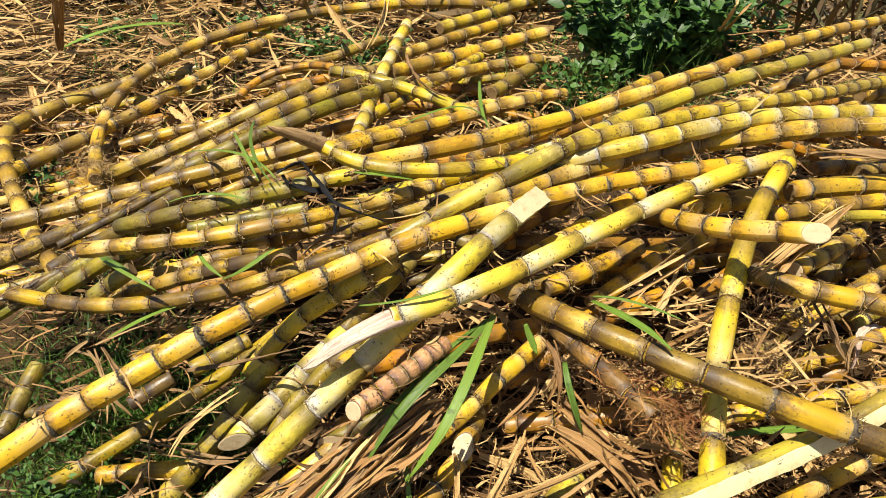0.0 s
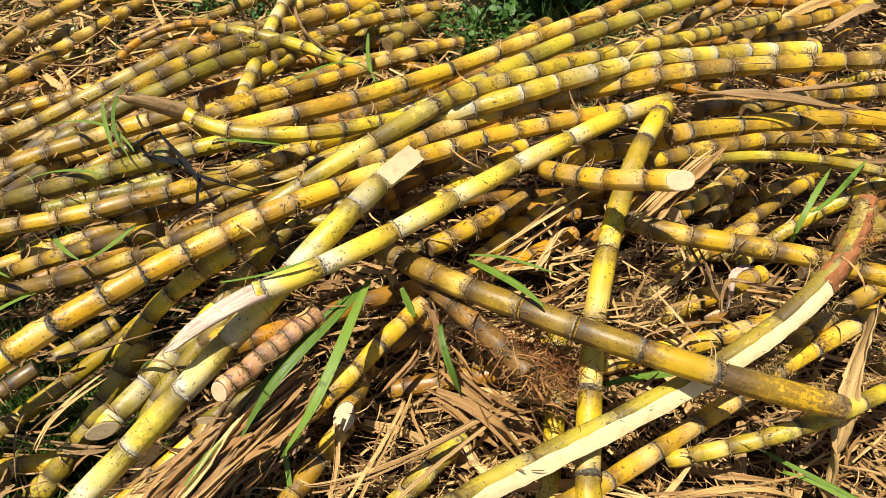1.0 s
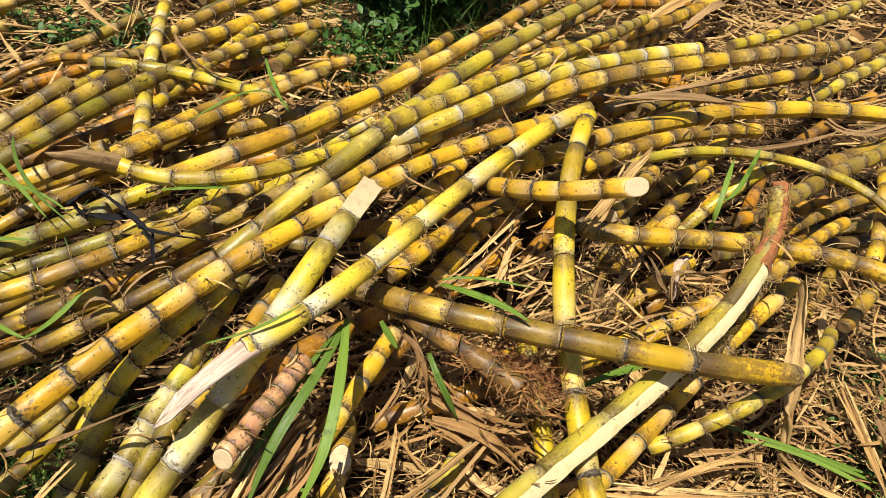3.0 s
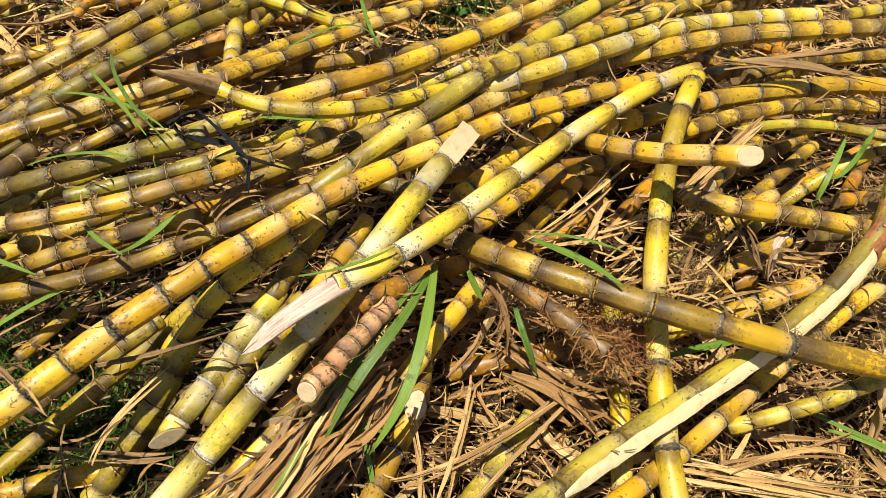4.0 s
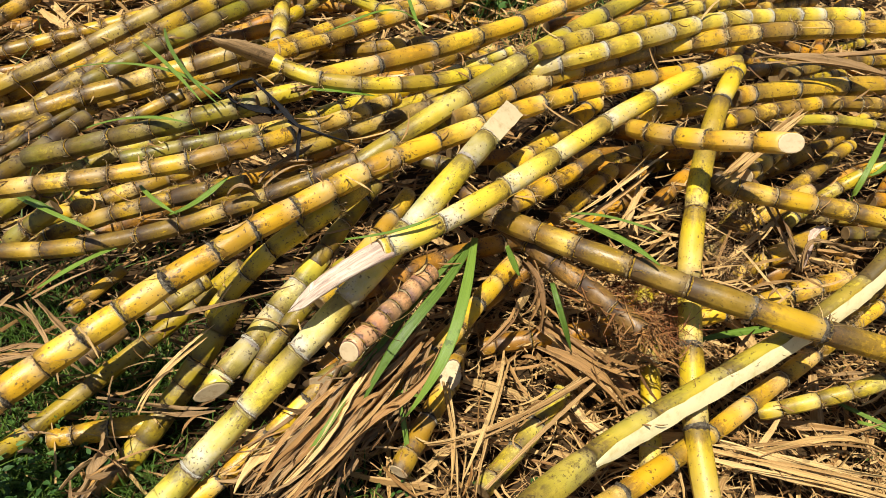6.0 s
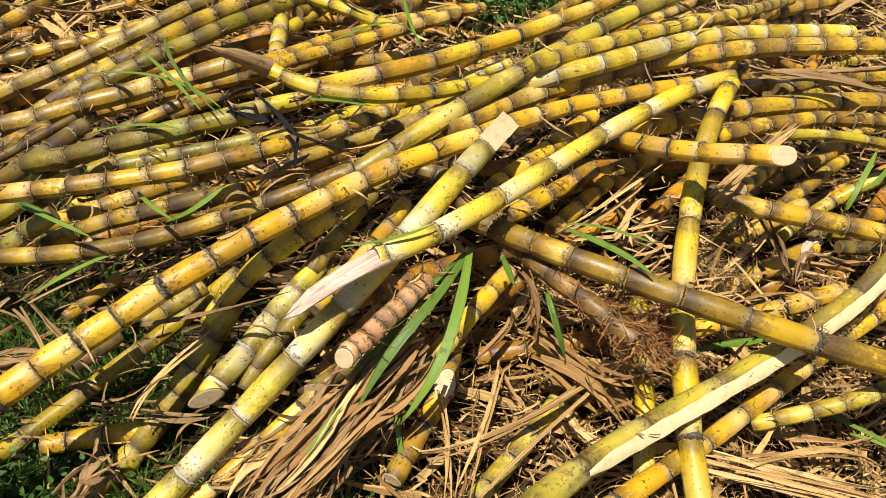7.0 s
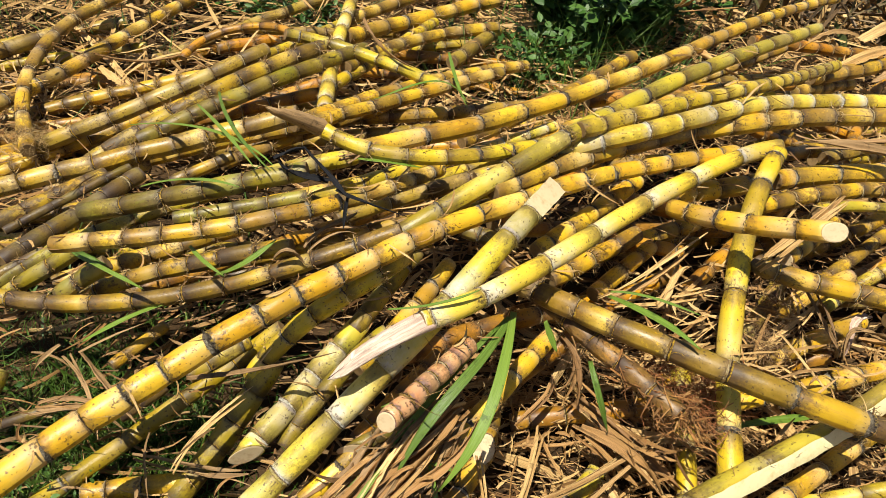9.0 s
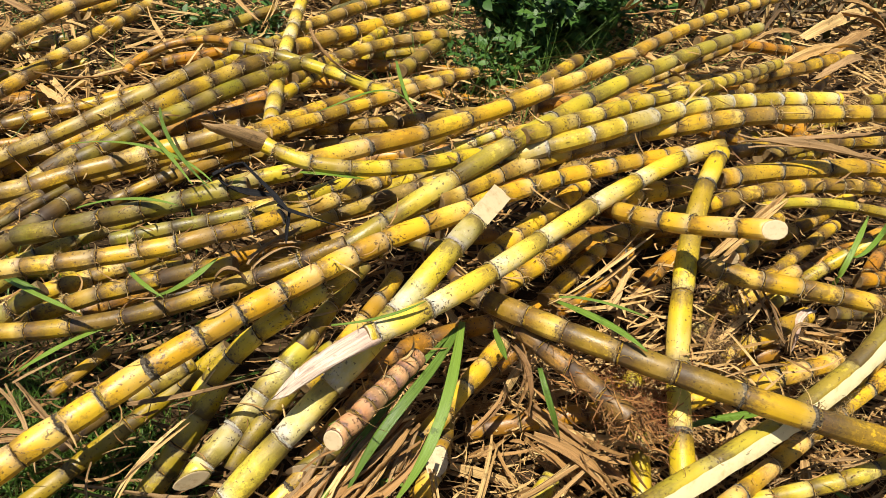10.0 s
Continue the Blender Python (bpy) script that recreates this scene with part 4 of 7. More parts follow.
# ---- litter ----
def strips(name, label, count, material, place, long=(0.06, 0.28), wide=(0.003, 0.014), curl=0.5, seed=1):
    """Dry leaf strips too many to count, as one mesh: each a bent ribbon; place(g) gives a spot and a heading."""
    g = random.Random(seed)
    verts, faces, uvs = [], [], []
    for _ in range(count):
        spot = place(g)
        if spot is None:
            continue
        x, y, z, heading, pitch = spot
        length, half = g.uniform(*long), g.uniform(*wide) / 2
        bend, rise, tilt, twist = g.gauss(0, curl), g.gauss(0, curl * 0.5), g.gauss(0, 0.5), g.gauss(0, 0.8)
        n, k0 = 6, len(verts)
        fold = g.gauss(0, 0.6) * half
        px, py, pz, h, v = x, y, z, heading, pitch
        for i in range(n):
            f = i / (n - 1)
            sx, sy = -math.sin(h), math.cos(h)
            a = tilt + twist * f
            w = half * (0.2 + 0.8 * math.sin(math.pi * min(1, f * 0.8 + 0.2))) * g.uniform(0.7, 1.15)
            ox, oy, oz = sx * math.cos(a) * w, sy * math.cos(a) * w, math.sin(a) * w
            verts += [(px - ox, py - oy, pz - oz), (px, py, pz + fold), (px + ox, py + oy, pz + oz)]
            uvs += [(f, 0.0), (f, 0.5), (f, 1.0)]
            px += math.cos(h) * math.cos(v) * length / n
            py += math.sin(h) * math.cos(v) * length / n
            pz += math.sin(v) * length / n
            h += (bend + g.gauss(0, 0.5) * curl) / n
            v += rise / n
        for i in range(n - 1):
            k = k0 + 3 * i
            faces += [(k, k + 3, k + 4, k + 1), (k + 1, k + 4, k + 5, k + 2)]
    return tagged(new(name, mesh_of(name, verts, faces, material, uvs, False)), label, "dry leaves", kind="stuff")


def on_ground(x0, x1, y0, y1, lift=0.05, heading=0.35, spread=0.9):
    def spot(g):
        x, y = g.uniform(x0, x1), g.uniform(y0, y1)
        if -0.75 < x < -0.05 and -0.40 < y < 0.30 and g.random() < 0.75:
            return None
        return x, y, ground_height(x, y) + g.uniform(0.004, lift), g.gauss(heading, spread) + (math.pi if g.random() < 0.5 else 0), g.gauss(0, 0.12)
    return spot


strips("leaf_litter", "tan dry cane leaves matted over the ground", 4200, STRAW, on_ground(-2.2, 2.4, -0.55, 2.6, 0.045), (0.05, 0.26), (0.002, 0.010), 0.8, seed=3)
strips("leaf_litter", "rusty brown broken leaf bits under the canes", 6500, RUST, on_ground(-1.6, 2.0, -0.5, 2.2, 0.055), (0.03, 0.16), (0.002, 0.010), 1.0, seed=4)
strips("leaf_litter", "tan dry leaf strips in the trampled clearing", 1000, STRAW, on_ground(0.1, 1.8, -0.5, 0.3, 0.06, 0.5, 1.0), (0.04, 0.22), (0.002, 0.009), 0.9, seed=5)
strips("leaf_litter", "fine straw shreds behind the heap", 4200, STRAW, on_ground(-2.2, 2.4, 0.6, 2.8, 0.09, 0.5, 1.6), (0.015, 0.11), (0.001, 0.005), 1.2, seed=11)
strips("leaf_litter", "broad crumpled tan leaves on the trampled ground", 240, STRAW, on_ground(0.1, 1.9, -0.55, 0.4, 0.085, 0.2, 0.7), (0.10, 0.32), (0.009, 0.024), 0.5, seed=7)
strips("leaf_litter", "fine straw shreds in the trampled clearing", 5200, STRAW, on_ground(0.10, 1.9, -0.5, 0.40, 0.07, 0.5, 1.6), (0.010, 0.07), (0.0008, 0.0035), 1.3, seed=6)
strips("leaf_litter", "pale dry leaves tangled behind the heap", 1900, STRAW, on_ground(-2.6, 0.6, 1.1, 3.2, 0.12, 0.4, 1.0), (0.06, 0.45), (0.003, 0.016), 0.7, seed=8)
strips("leaf_litter", "pale dry leaves tangled behind the heap", 900, STRAW, on_ground(0.9, 3.0, 0.9, 2.8, 0.11, 0.2, 0.9), (0.06, 0.4), (0.003, 0.015), 0.7, seed=9)
strips("leaf_litter", "dark broken leaf bits in the trampled clearing", 1800, RUST, on_ground(0.15, 1.8, -0.5, 0.35, 0.06, 0.5, 1.6), (0.015, 0.12), (0.001, 0.006), 1.2, seed=10)


# ---- dry sheaths on two canes ----
def sheath(thing, start, along, bow, end, r, material, label, flat=0.72, lean=0.42, thin=0.10):
    """A dry husk that goes on from a cane's top: a flattened tube, cut slantwise to a point, fibrous at the rim."""
    base, line = np.array(thing.location), Line((start, along, bow, end))
    verts, uvs, n, w = [], [], 22, 25
    crest = [rng.uniform(-0.05, 0.05) for _ in range(w - 1)]
    crest.append(crest[0])
    for i in range(n):
        f = i / (n - 1)
        p, d, side, up = line.at(line.length * f)
        for j in range(w):
            a = 2 * math.pi * j / (w - 1)
            narrow = 1 - thin * f - 0.62 * max(0, (f - 0.86) / 0.14) ** 1.5
            back = max(0.0, math.sin(a + 0.6)) * line.length * lean * f**3
            out = 1 + crest[j] * min(1, 3 * f)
            q = p + (side * math.cos(a) * (1.05 * narrow) + up * math.sin(a) * flat * (1.3 - 0.5 * f) * narrow) * r * out - d * back
            verts.append(q + up * rng.uniform(-0.0006, 0.0006) - base), uvs.append((f, j / (w - 1) * 2))
    faces = [(i * w + j, i * w + j + 1, (i + 1) * w + j + 1, (i + 1) * w + j) for i in range(n - 1) for j in range(w - 1)]
    faces.append(tuple((n - 1) * w + j for j in range(w - 1)))
    return part("dry_sheath", mesh_of("dry_sheath", verts, faces, material, uvs), thing, label)


sheath(c, (0.144, 0.006, 0.287), (0.100, -0.024, 0.281), (0.055, -0.049, 0.261), (0.012, -0.074, 0.228), 0.0176, SHEATH, "pinkish dry fibrous leaf sheath", flat=0.55, lean=0.30, thin=0.32)
sheath(h, (-0.069, 0.352, 0.378), (-0.095, 0.331, 0.399), (-0.120, 0.311, 0.419), (-0.146, 0.290, 0.440), 0.0165, GREY_LEAF, "brown dry pointed leaf sheath")

# ---- canes lower in the heap ----
tops = []
for ob in list(scene.objects):
    if ob.name.startswith("stem"):
        co = np.zeros(len(ob.data.vertices) * 3)
        ob.data.vertices.foreach_get("co", co)
        ring = co.reshape(-1, SIDES + 1, 3)[:, :SIDES].mean(1) + np.array(ob.parent.location)
        tops.append(ring)
tops = np.concatenate(tops)


def heap_top(x, y, reach=0.10):
    """The usual height of the canes round a spot, and how many there are."""
    w = np.exp(-((tops[:, 0] - x) ** 2 + (tops[:, 1] - y) ** 2) / (2 * reach**2))
    return float((w * tops[:, 2]).sum() / max(w.sum(), 1e-9)), float(w.sum())


def near_low(p):
    """The lowest cane line just over or beside a spot."""
    d = np.hypot(tops[:, 0] - p[0], tops[:, 1] - p[1])
    close = tops[d < 0.045, 2]
    return float(close.min()) if len(close) else 9.0


lower = random.Random(21)
made = 0
for layer in range(3):
    for _ in range(260):
        x, y = lower.uniform(-1.25, 1.7), lower.uniform(-0.3, 1.7)
        if math.hypot(x - 0.55, y + 0.12) < 0.42 or (x > 0.25 and y < 0.05) or (x < -0.12 and y < 0.24):
            continue
        turn = lower.gauss(0.50, 0.20) if x < 0.7 else lower.gauss(0.35, 0.3)
        half, r = lower.uniform(0.22, 0.5), lower.uniform(0.0145, 0.0195)
        ways = np.array((math.cos(turn), math.sin(turn)))
        spots = [np.array((x, y)) + ways * half * k for k in (-1, -0.5, 0, 0.5, 1)]
        if any((p[0] > 0.2 and p[1] < 0.12) or (p[0] < -0.12 and p[1] < 0.2) for p in spots):
            continue
        heights = []
        for s in spots:
            top, count = heap_top(*s)
            floor_z = ground_height(*s) + r
            z = top - 0.05 - 0.045 * layer
            z = min(z, near_low(s) - 1.9 * r)
            heights.append(max(z, floor_z) if count > 1.0 else floor_z)
        fitted = np.polyfit((-1, -0.5, 0, 0.5, 1), heights, 1)
        line_z = [np.polyval(fitted, k) - max(0.0, max(np.polyval(fitted, q) - v for q, v in zip((-1, -0.5, 0, 0.5, 1), heights))) * 0.7 for k in (-1, -0.33, 0.33, 1)]
        if min(line_z) < -0.11:
            continue
        bend = lower.uniform(-0.03, 0.03)
        pts = []
        for k, z in zip((-1, -0.33, 0.33, 1), line_z):
            q = np.array((x, y)) + ways * half * k + np.array((-ways[1], ways[0])) * bend * (1 - k * k)
            pts.append((float(q[0]), float(q[1]), float(z)))
        clash = min(np.linalg.norm(tops[:, None, :] - np.array(pts)[None], axis=2).min(0))
        if clash < 1.5 * r:
            continue
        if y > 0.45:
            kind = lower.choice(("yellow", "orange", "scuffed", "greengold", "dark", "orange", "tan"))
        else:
            # dull rinds here darken the low canes by colour, as shade would
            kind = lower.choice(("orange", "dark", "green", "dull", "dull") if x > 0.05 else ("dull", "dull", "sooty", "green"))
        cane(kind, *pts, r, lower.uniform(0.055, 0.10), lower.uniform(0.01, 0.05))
        tops = np.concatenate([tops, bezier(pts, np.linspace(0, 1, 40))])
        made += 1
        if made >= (36, 64, 86)[layer]:
            break

# ---- scraps on the canes ----
def on_canes(g):
    p = tops[g.randrange(len(tops))]
    return p[0] + g.gauss(0, 0.012), p[1] + g.gauss(0, 0.012), p[2] + g.uniform(0.006, 0.024), g.gauss(0.6, 1.2), g.gauss(0, 0.3)


strips("leaf_scraps", "thin brown leaf shreds caught among the canes", 1500, RUST, on_canes, (0.008, 0.06), (0.0008, 0.003), 1.2, 51)
strips("leaf_scraps", "thin straw-coloured shreds caught among the canes", 700, STRAW, on_canes, (0.01, 0.10), (0.001, 0.005), 1.0, 52)



def in_gap(x, y, z, reach, high, heading=0.5):
    def spot(g):
        return g.gauss(x, reach), g.gauss(y, reach), z + g.gauss(0, high), g.gauss(heading, 0.6) + (math.pi if g.random() < 0.5 else 0), g.gauss(0, 0.25)
    return spot


def deep(place):
    """The same spots, but kept under the canes."""
    def spot(g):
        x, y, z, heading, pitch = place(g)
        return x, y, max(min(z, near_low((x, y)) - 0.035), ground_height(x, y) + 0.01), heading, pitch * 0.4
    return spot


strips("leaf_scraps", "straw-coloured torn leaves filling the heap's gap", 130, STRAW, in_gap(0.70, 0.22, 0.14, 0.09, 0.02), (0.04, 0.16), (0.002, 0.008), 0.7, 53)
def along_stalk(p, q, reach, bias):
    """Spots round a broken stalk, thicker towards its end, lying along it."""
    p, q = np.array(p), np.array(q)
    turn = math.atan2(q[1] - p[1], q[0] - p[0])

    def spot(g):
        x, y, z = p + (q - p) * g.random() ** bias
        return x + g.gauss(0, reach), y + g.gauss(0, reach), z + g.gauss(0.006, reach * 0.7), g.gauss(turn, 0.85) + (math.pi if g.random() < 0.3 else 0), g.gauss(-0.08, 0.35)
    return spot


strips("shredded_fibre", "rusty shredded fibres along a broken rotten stalk", 230, SHRED, along_stalk((0.42, 0.118, 0.172), (0.555, -0.030, 0.160), 0.013, 0.6), (0.015, 0.065), (0.0010, 0.0042), 0.7, 57)
strips("shredded_fibre", "rusty fibres burst from a broken stalk's end", 130, SHRED, along_stalk((0.52, 0.010, 0.165), (0.575, -0.045, 0.140), 0.018, 0.8), (0.012, 0.05), (0.0008, 0.0030), 1.1, 58)
strips("shredded_fibre", "dark rusty fibres on a peeled stalk's torn end", 200, SHRED, along_stalk((1.070, 0.185, 0.262), (1.112, 0.285, 0.312), 0.009, 0.8), (0.010, 0.04), (0.0008, 0.0030), 0.8, 59)
def bundled(g):
    t, off = g.random(), g.gauss(0, 0.026)
    return 0.20 - 0.19 * t + off * 0.75, -0.02 - 0.19 * t - off * 0.65, 0.125 - 0.085 * t + g.gauss(-0.01, 0.012), 4.0 + g.gauss(0, 0.22), g.gauss(-0.28, 0.15)


strips("crumpled_leaf", "brown crumpled leaf shreds packed in a bundle", 260, GREY_LEAF, bundled, (0.05, 0.16), (0.003, 0.011), 0.6, 71)
strips("crumpled_leaf", "dark brown leaf shreds packed in a bundle", 150, RUST, bundled, (0.04, 0.13), (0.002, 0.008), 0.8, 72)
strips("leaf_scraps", "rusty shredded leaves under a broken stalk", 60, RUST, in_gap(0.52, 0.03, 0.07, 0.06, 0.02, -0.6), (0.03, 0.12), (0.002, 0.008), 0.9, 54)
strips("leaf_scraps", "brown torn leaves lying deep between canes", 300, RUST, deep(in_gap(-0.25, 0.20, 0.11, 0.20, 0.045)), (0.03, 0.12), (0.002, 0.008), 0.9, 55)
strips("leaf_scraps", "brown torn leaves lying deep between canes", 240, GREY_LEAF, deep(in_gap(-0.30, 0.05, 0.06, 0.20, 0.04)), (0.03, 0.14), (0.002, 0.009), 0.9, 56)

# ---- leaves and blades ----
leaf("grass_blade", "long green grass blade lying over the cane heap", (0.281, 0.114, 0.220), (0.257, -0.043, 0.225), (0.246, -0.104, 0.185), (0.183, -0.146, 0.100), 0.0165, BLADE)
leaf("grass_blade", "long green grass blade lying over the cane heap", (0.274, 0.100, 0.220), (0.218, -0.036, 0.213), (0.168, -0.062, 0.207), (0.120, -0.136, 0.110), 0.0160, BLADE)
leaf("grass_blade", "long green grass blade lying over the cane heap", (0.257, 0.079, 0.220), (0.194, -0.013, 0.225), (0.156, -0.039, 0.140), (0.054, -0.157, 0.100), 0.0092, BLADE)
leaf("grass_blade", "long green grass blade lying over the cane heap", (0.269, 0.097, 0.220), (0.240, 0.054, 0.207), (0.154, -0.054, 0.208), (0.089, -0.073, 0.180), 0.0100, BLADE)
leaf("grass_blade", "green blade standing out over dry leaves", (0.440, 0.166, 0.232), (0.467, 0.124, 0.252), (0.519, 0.080, 0.262), (0.555, 0.036, 0.256), 0.0153, BLADE)
leaf("grass_blade", "thin green blade over dry leaves", (0.442, 0.168, 0.240), (0.476, 0.164, 0.250), (0.522, 0.148, 0.253), (0.580, 0.121, 0.250), 0.0067, BLADE)
leaf("grass_blade", "short green blade hanging over dark gap", (0.401, 0.043, 0.200), (0.403, 0.008, 0.200), (0.416, -0.016, 0.173), (0.439, -0.027, 0.120), 0.0115, BLADE)
leaf("grass_blade", "short green blade tip hanging in shade", (0.334, 0.112, 0.210), (0.340, 0.105, 0.197), (0.349, 0.096, 0.183), (0.359, 0.086, 0.170), 0.0129, BLADE)
leaf("grass_blade", "long green grass blade lying over the cane heap", (-0.388, 0.673, 0.220), (-0.295, 0.493, 0.287), (-0.220, 0.357, 0.327), (-0.164, 0.264, 0.340), 0.0078, BLADE)
leaf("grass_blade", "long green grass blade lying over the cane heap", (-0.348, 0.704, 0.240), (-0.285, 0.504, 0.298), (-0.213, 0.353, 0.333), (-0.134, 0.251, 0.345), 0.0072, BLADE)
leaf("grass_blade", "long green grass blade lying over the cane heap", (-0.550, 0.686, 0.140), (-0.343, 0.566, 0.252), (-0.187, 0.350, 0.333), (-0.136, 0.277, 0.340), 0.0096, BLADE)
leaf("grass_blade", "long green grass blade lying over the cane heap", (-0.379, 0.313, 0.240), (-0.309, 0.293, 0.283), (-0.244, 0.270, 0.307), (-0.185, 0.246, 0.310), 0.0082, BLADE)
leaf("grass_blade", "long green grass blade lying over the cane heap", (-0.205, 0.148, 0.200), (-0.173, 0.137, 0.220), (-0.142, 0.148, 0.240), (-0.112, 0.181, 0.260), 0.0125, BLADE)
leaf("grass_blade", "long green grass blade lying over the cane heap", (-0.416, 0.135, 0.220), (-0.372, 0.108, 0.227), (-0.333, 0.095, 0.220), (-0.301, 0.095, 0.200), 0.0080, BLADE)
leaf("grass_blade", "long green grass blade lying over the cane heap", (-0.243, 0.154, 0.250), (-0.220, 0.115, 0.263), (-0.196, 0.094, 0.263), (-0.171, 0.090, 0.250), 0.0073, BLADE)
leaf("grass_blade", "long green grass blade lying over the cane heap", (0.149, 1.126, 0.220), (0.165, 0.958, 0.230), (0.184, 0.874, 0.220), (0.206, 0.873, 0.190), 0.0095, BLADE)
leaf("grass_blade", "long green grass blade lying over the cane heap", (-0.024, 0.833, 0.200), (0.061, 0.788, 0.260), (0.141, 0.961, 0.260), (0.205, 0.877, 0.200), 0.0080, BLADE)
leaf("grass_blade", "long green grass blade lying over the cane heap", (0.000, 0.312, 0.350), (0.033, 0.308, 0.353), (0.069, 0.312, 0.350), (0.108, 0.324, 0.340), 0.0087, BLADE)
leaf("green_stem", "thin green shoot lying across the canes", (0.083, 0.004, 0.298), (0.131, -0.002, 0.313), (0.175, 0.010, 0.320), (0.213, 0.043, 0.321), 0.0047, BLADE)
leaf("grass_blade", "long green grass blade lying over the cane heap", (-0.455, 0.179, 0.200), (-0.419, 0.151, 0.203), (-0.395, 0.143, 0.200), (-0.384, 0.156, 0.190), 0.0143, BLADE)
leaf("grass_blade", "long green grass blade lying over the cane heap", (-0.401, 0.066, 0.100), (-0.348, 0.087, 0.133), (-0.301, 0.106, 0.153), (-0.261, 0.122, 0.160), 0.0100, BLADE)
leaf("grass_blade", "long green grass blade lying over the cane heap", (0.167, -0.090, 0.090), (0.180, -0.111, 0.067), (0.190, -0.142, 0.037), (0.197, -0.182, 0.000), 0.0078, BLADE)
leaf("grass_blade", "long green grass blade lying over the cane heap", (0.210, -0.106, 0.090), (0.195, -0.105, 0.100), (0.181, -0.103, 0.103), (0.167, -0.101, 0.100), 0.0068, BLADE)
leaf("grass_blade", "long green grass blade lying over the cane heap", (0.026, -0.218, 0.030), (0.057, -0.202, 0.093), (0.083, -0.167, 0.123), (0.106, -0.115, 0.120), 0.0082, BLADE)
leaf("grass_blade", "long green grass blade lying over the cane heap", (0.677, 0.046, 0.080), (0.702, 0.050, 0.090), (0.753, 0.061, 0.093), (0.830, 0.079, 0.090), 0.0149, BLADE)
leaf("grass_blade", "long green blade lying on trampled dry leaves", (0.959, -0.011, -0.010), (1.004, -0.053, 0.007), (1.075, -0.100, 0.003), (1.171, -0.153, -0.020), 0.0109, BLADE)
leaf("grass_blade", "long green blade lying on trampled dry leaves", (0.969, -0.039, -0.010), (1.016, -0.064, 0.007), (1.080, -0.110, 0.003), (1.161, -0.176, -0.020), 0.0109, BLADE)
leaf("grass_blade", "long green blade lying on trampled dry leaves", (0.935, 0.010, -0.010), (0.984, -0.045, 0.007), (1.064, -0.094, 0.003), (1.175, -0.137, -0.020), 0.0109, BLADE)
leaf("grass_blade", "long green grass blade lying over the cane heap", (1.078, 0.398, 0.120), (1.058, 0.366, 0.183), (1.081, 0.397, 0.227), (1.147, 0.490, 0.250), 0.0111, BLADE)
leaf("grass_blade", "long green grass blade lying over the cane heap", (1.089, 0.417, 0.200), (1.080, 0.369, 0.207), (1.125, 0.402, 0.227), (1.223, 0.516, 0.260), 0.0099, BLADE)
leaf("blackened_leaf", "blackened dry leaf twisted over the canes", (-0.136, 0.282, 0.350), (-0.121, 0.286, 0.358), (-0.101, 0.282, 0.370), (-0.078, 0.269, 0.385), 0.0107, BLACK_LEAF, fold=0.6)
leaf("blackened_leaf", "blackened dry leaf twisted over the canes", (-0.085, 0.271, 0.385), (-0.066, 0.250, 0.378), (-0.037, 0.226, 0.365), (0.001, 0.198, 0.345), 0.0091, BLACK_LEAF, fold=0.6)
leaf("blackened_leaf", "blackened dry leaf twisted over the canes", (-0.022, 0.211, 0.350), (0.010, 0.200, 0.343), (0.049, 0.192, 0.337), (0.094, 0.188, 0.330), 0.0066, BLACK_LEAF, fold=0.5)
leaf("blackened_leaf", "blackened dry leaf twisted over the canes", (-0.003, 0.213, 0.340), (-0.004, 0.201, 0.327), (-0.004, 0.189, 0.313), (-0.004, 0.178, 0.300), 0.0055, BLACK_LEAF, fold=0.5)
leaf("blackened_leaf", "blackened dry leaf twisted over the canes", (-0.128, 0.285, 0.345), (-0.122, 0.276, 0.330), (-0.091, 0.270, 0.325), (-0.035, 0.267, 0.330), 0.0107, BLACK_LEAF, fold=0.5)
leaf("dry_leaf", "tall bent tan dry leaf standing in the clearing", (1.101, 0.119, 0.217), (1.062, 0.043, 0.220), (1.010, -0.038, 0.054), (1.040, -0.075, -0.042), 0.0310, STRAW, fold=0.5, twist=0.3, base_width=1.0)
leaf("dry_leaf", "tan dry leaf lying on trampled ground", (1.027, -0.075, -0.035), (1.030, -0.135, -0.020), (1.062, -0.180, -0.009), (1.146, -0.205, -0.020), 0.0108, STRAW)
leaf("dry_leaf", "tan dry leaf lying on trampled ground", (1.043, -0.075, -0.030), (1.039, -0.131, -0.013), (1.072, -0.178, -0.017), (1.164, -0.201, -0.031), 0.0074, STRAW)
leaf("dry_leaf", "tan dry leaf lying on trampled ground", (1.020, -0.089, -0.030), (1.037, -0.138, -0.023), (1.083, -0.181, -0.016), (1.117, -0.214, -0.029), 0.0043, STRAW)
leaf("dry_leaf", "tan dry cane leaf curled across the trash", (1.228, 0.060, -0.002), (1.169, -0.057, 0.022), (1.143, -0.164, 0.023), (1.123, -0.218, 0.013), 0.0135, STRAW, fold=0.4)
leaf("dry_leaf", "tan dry cane leaf curled across the trash", (1.234, 0.060, 0.001), (1.178, -0.070, 0.024), (1.162, -0.150, 0.009), (1.163, -0.233, -0.017), 0.0092, STRAW, fold=0.4)
leaf("dry_leaf", "tan dry cane leaf curled across the trash", (1.207, 0.062, 0.004), (1.164, -0.059, 0.021), (1.164, -0.149, 0.024), (1.122, -0.210, -0.009), 0.0054, STRAW, fold=0.4)
leaf("dry_leaf", "tan dry cane leaf curled across the trash", (1.225, -0.040, 0.012), (1.183, -0.117, 0.040), (1.175, -0.167, 0.037), (1.158, -0.212, 0.023), 0.0144, GREY_LEAF, fold=0.4)
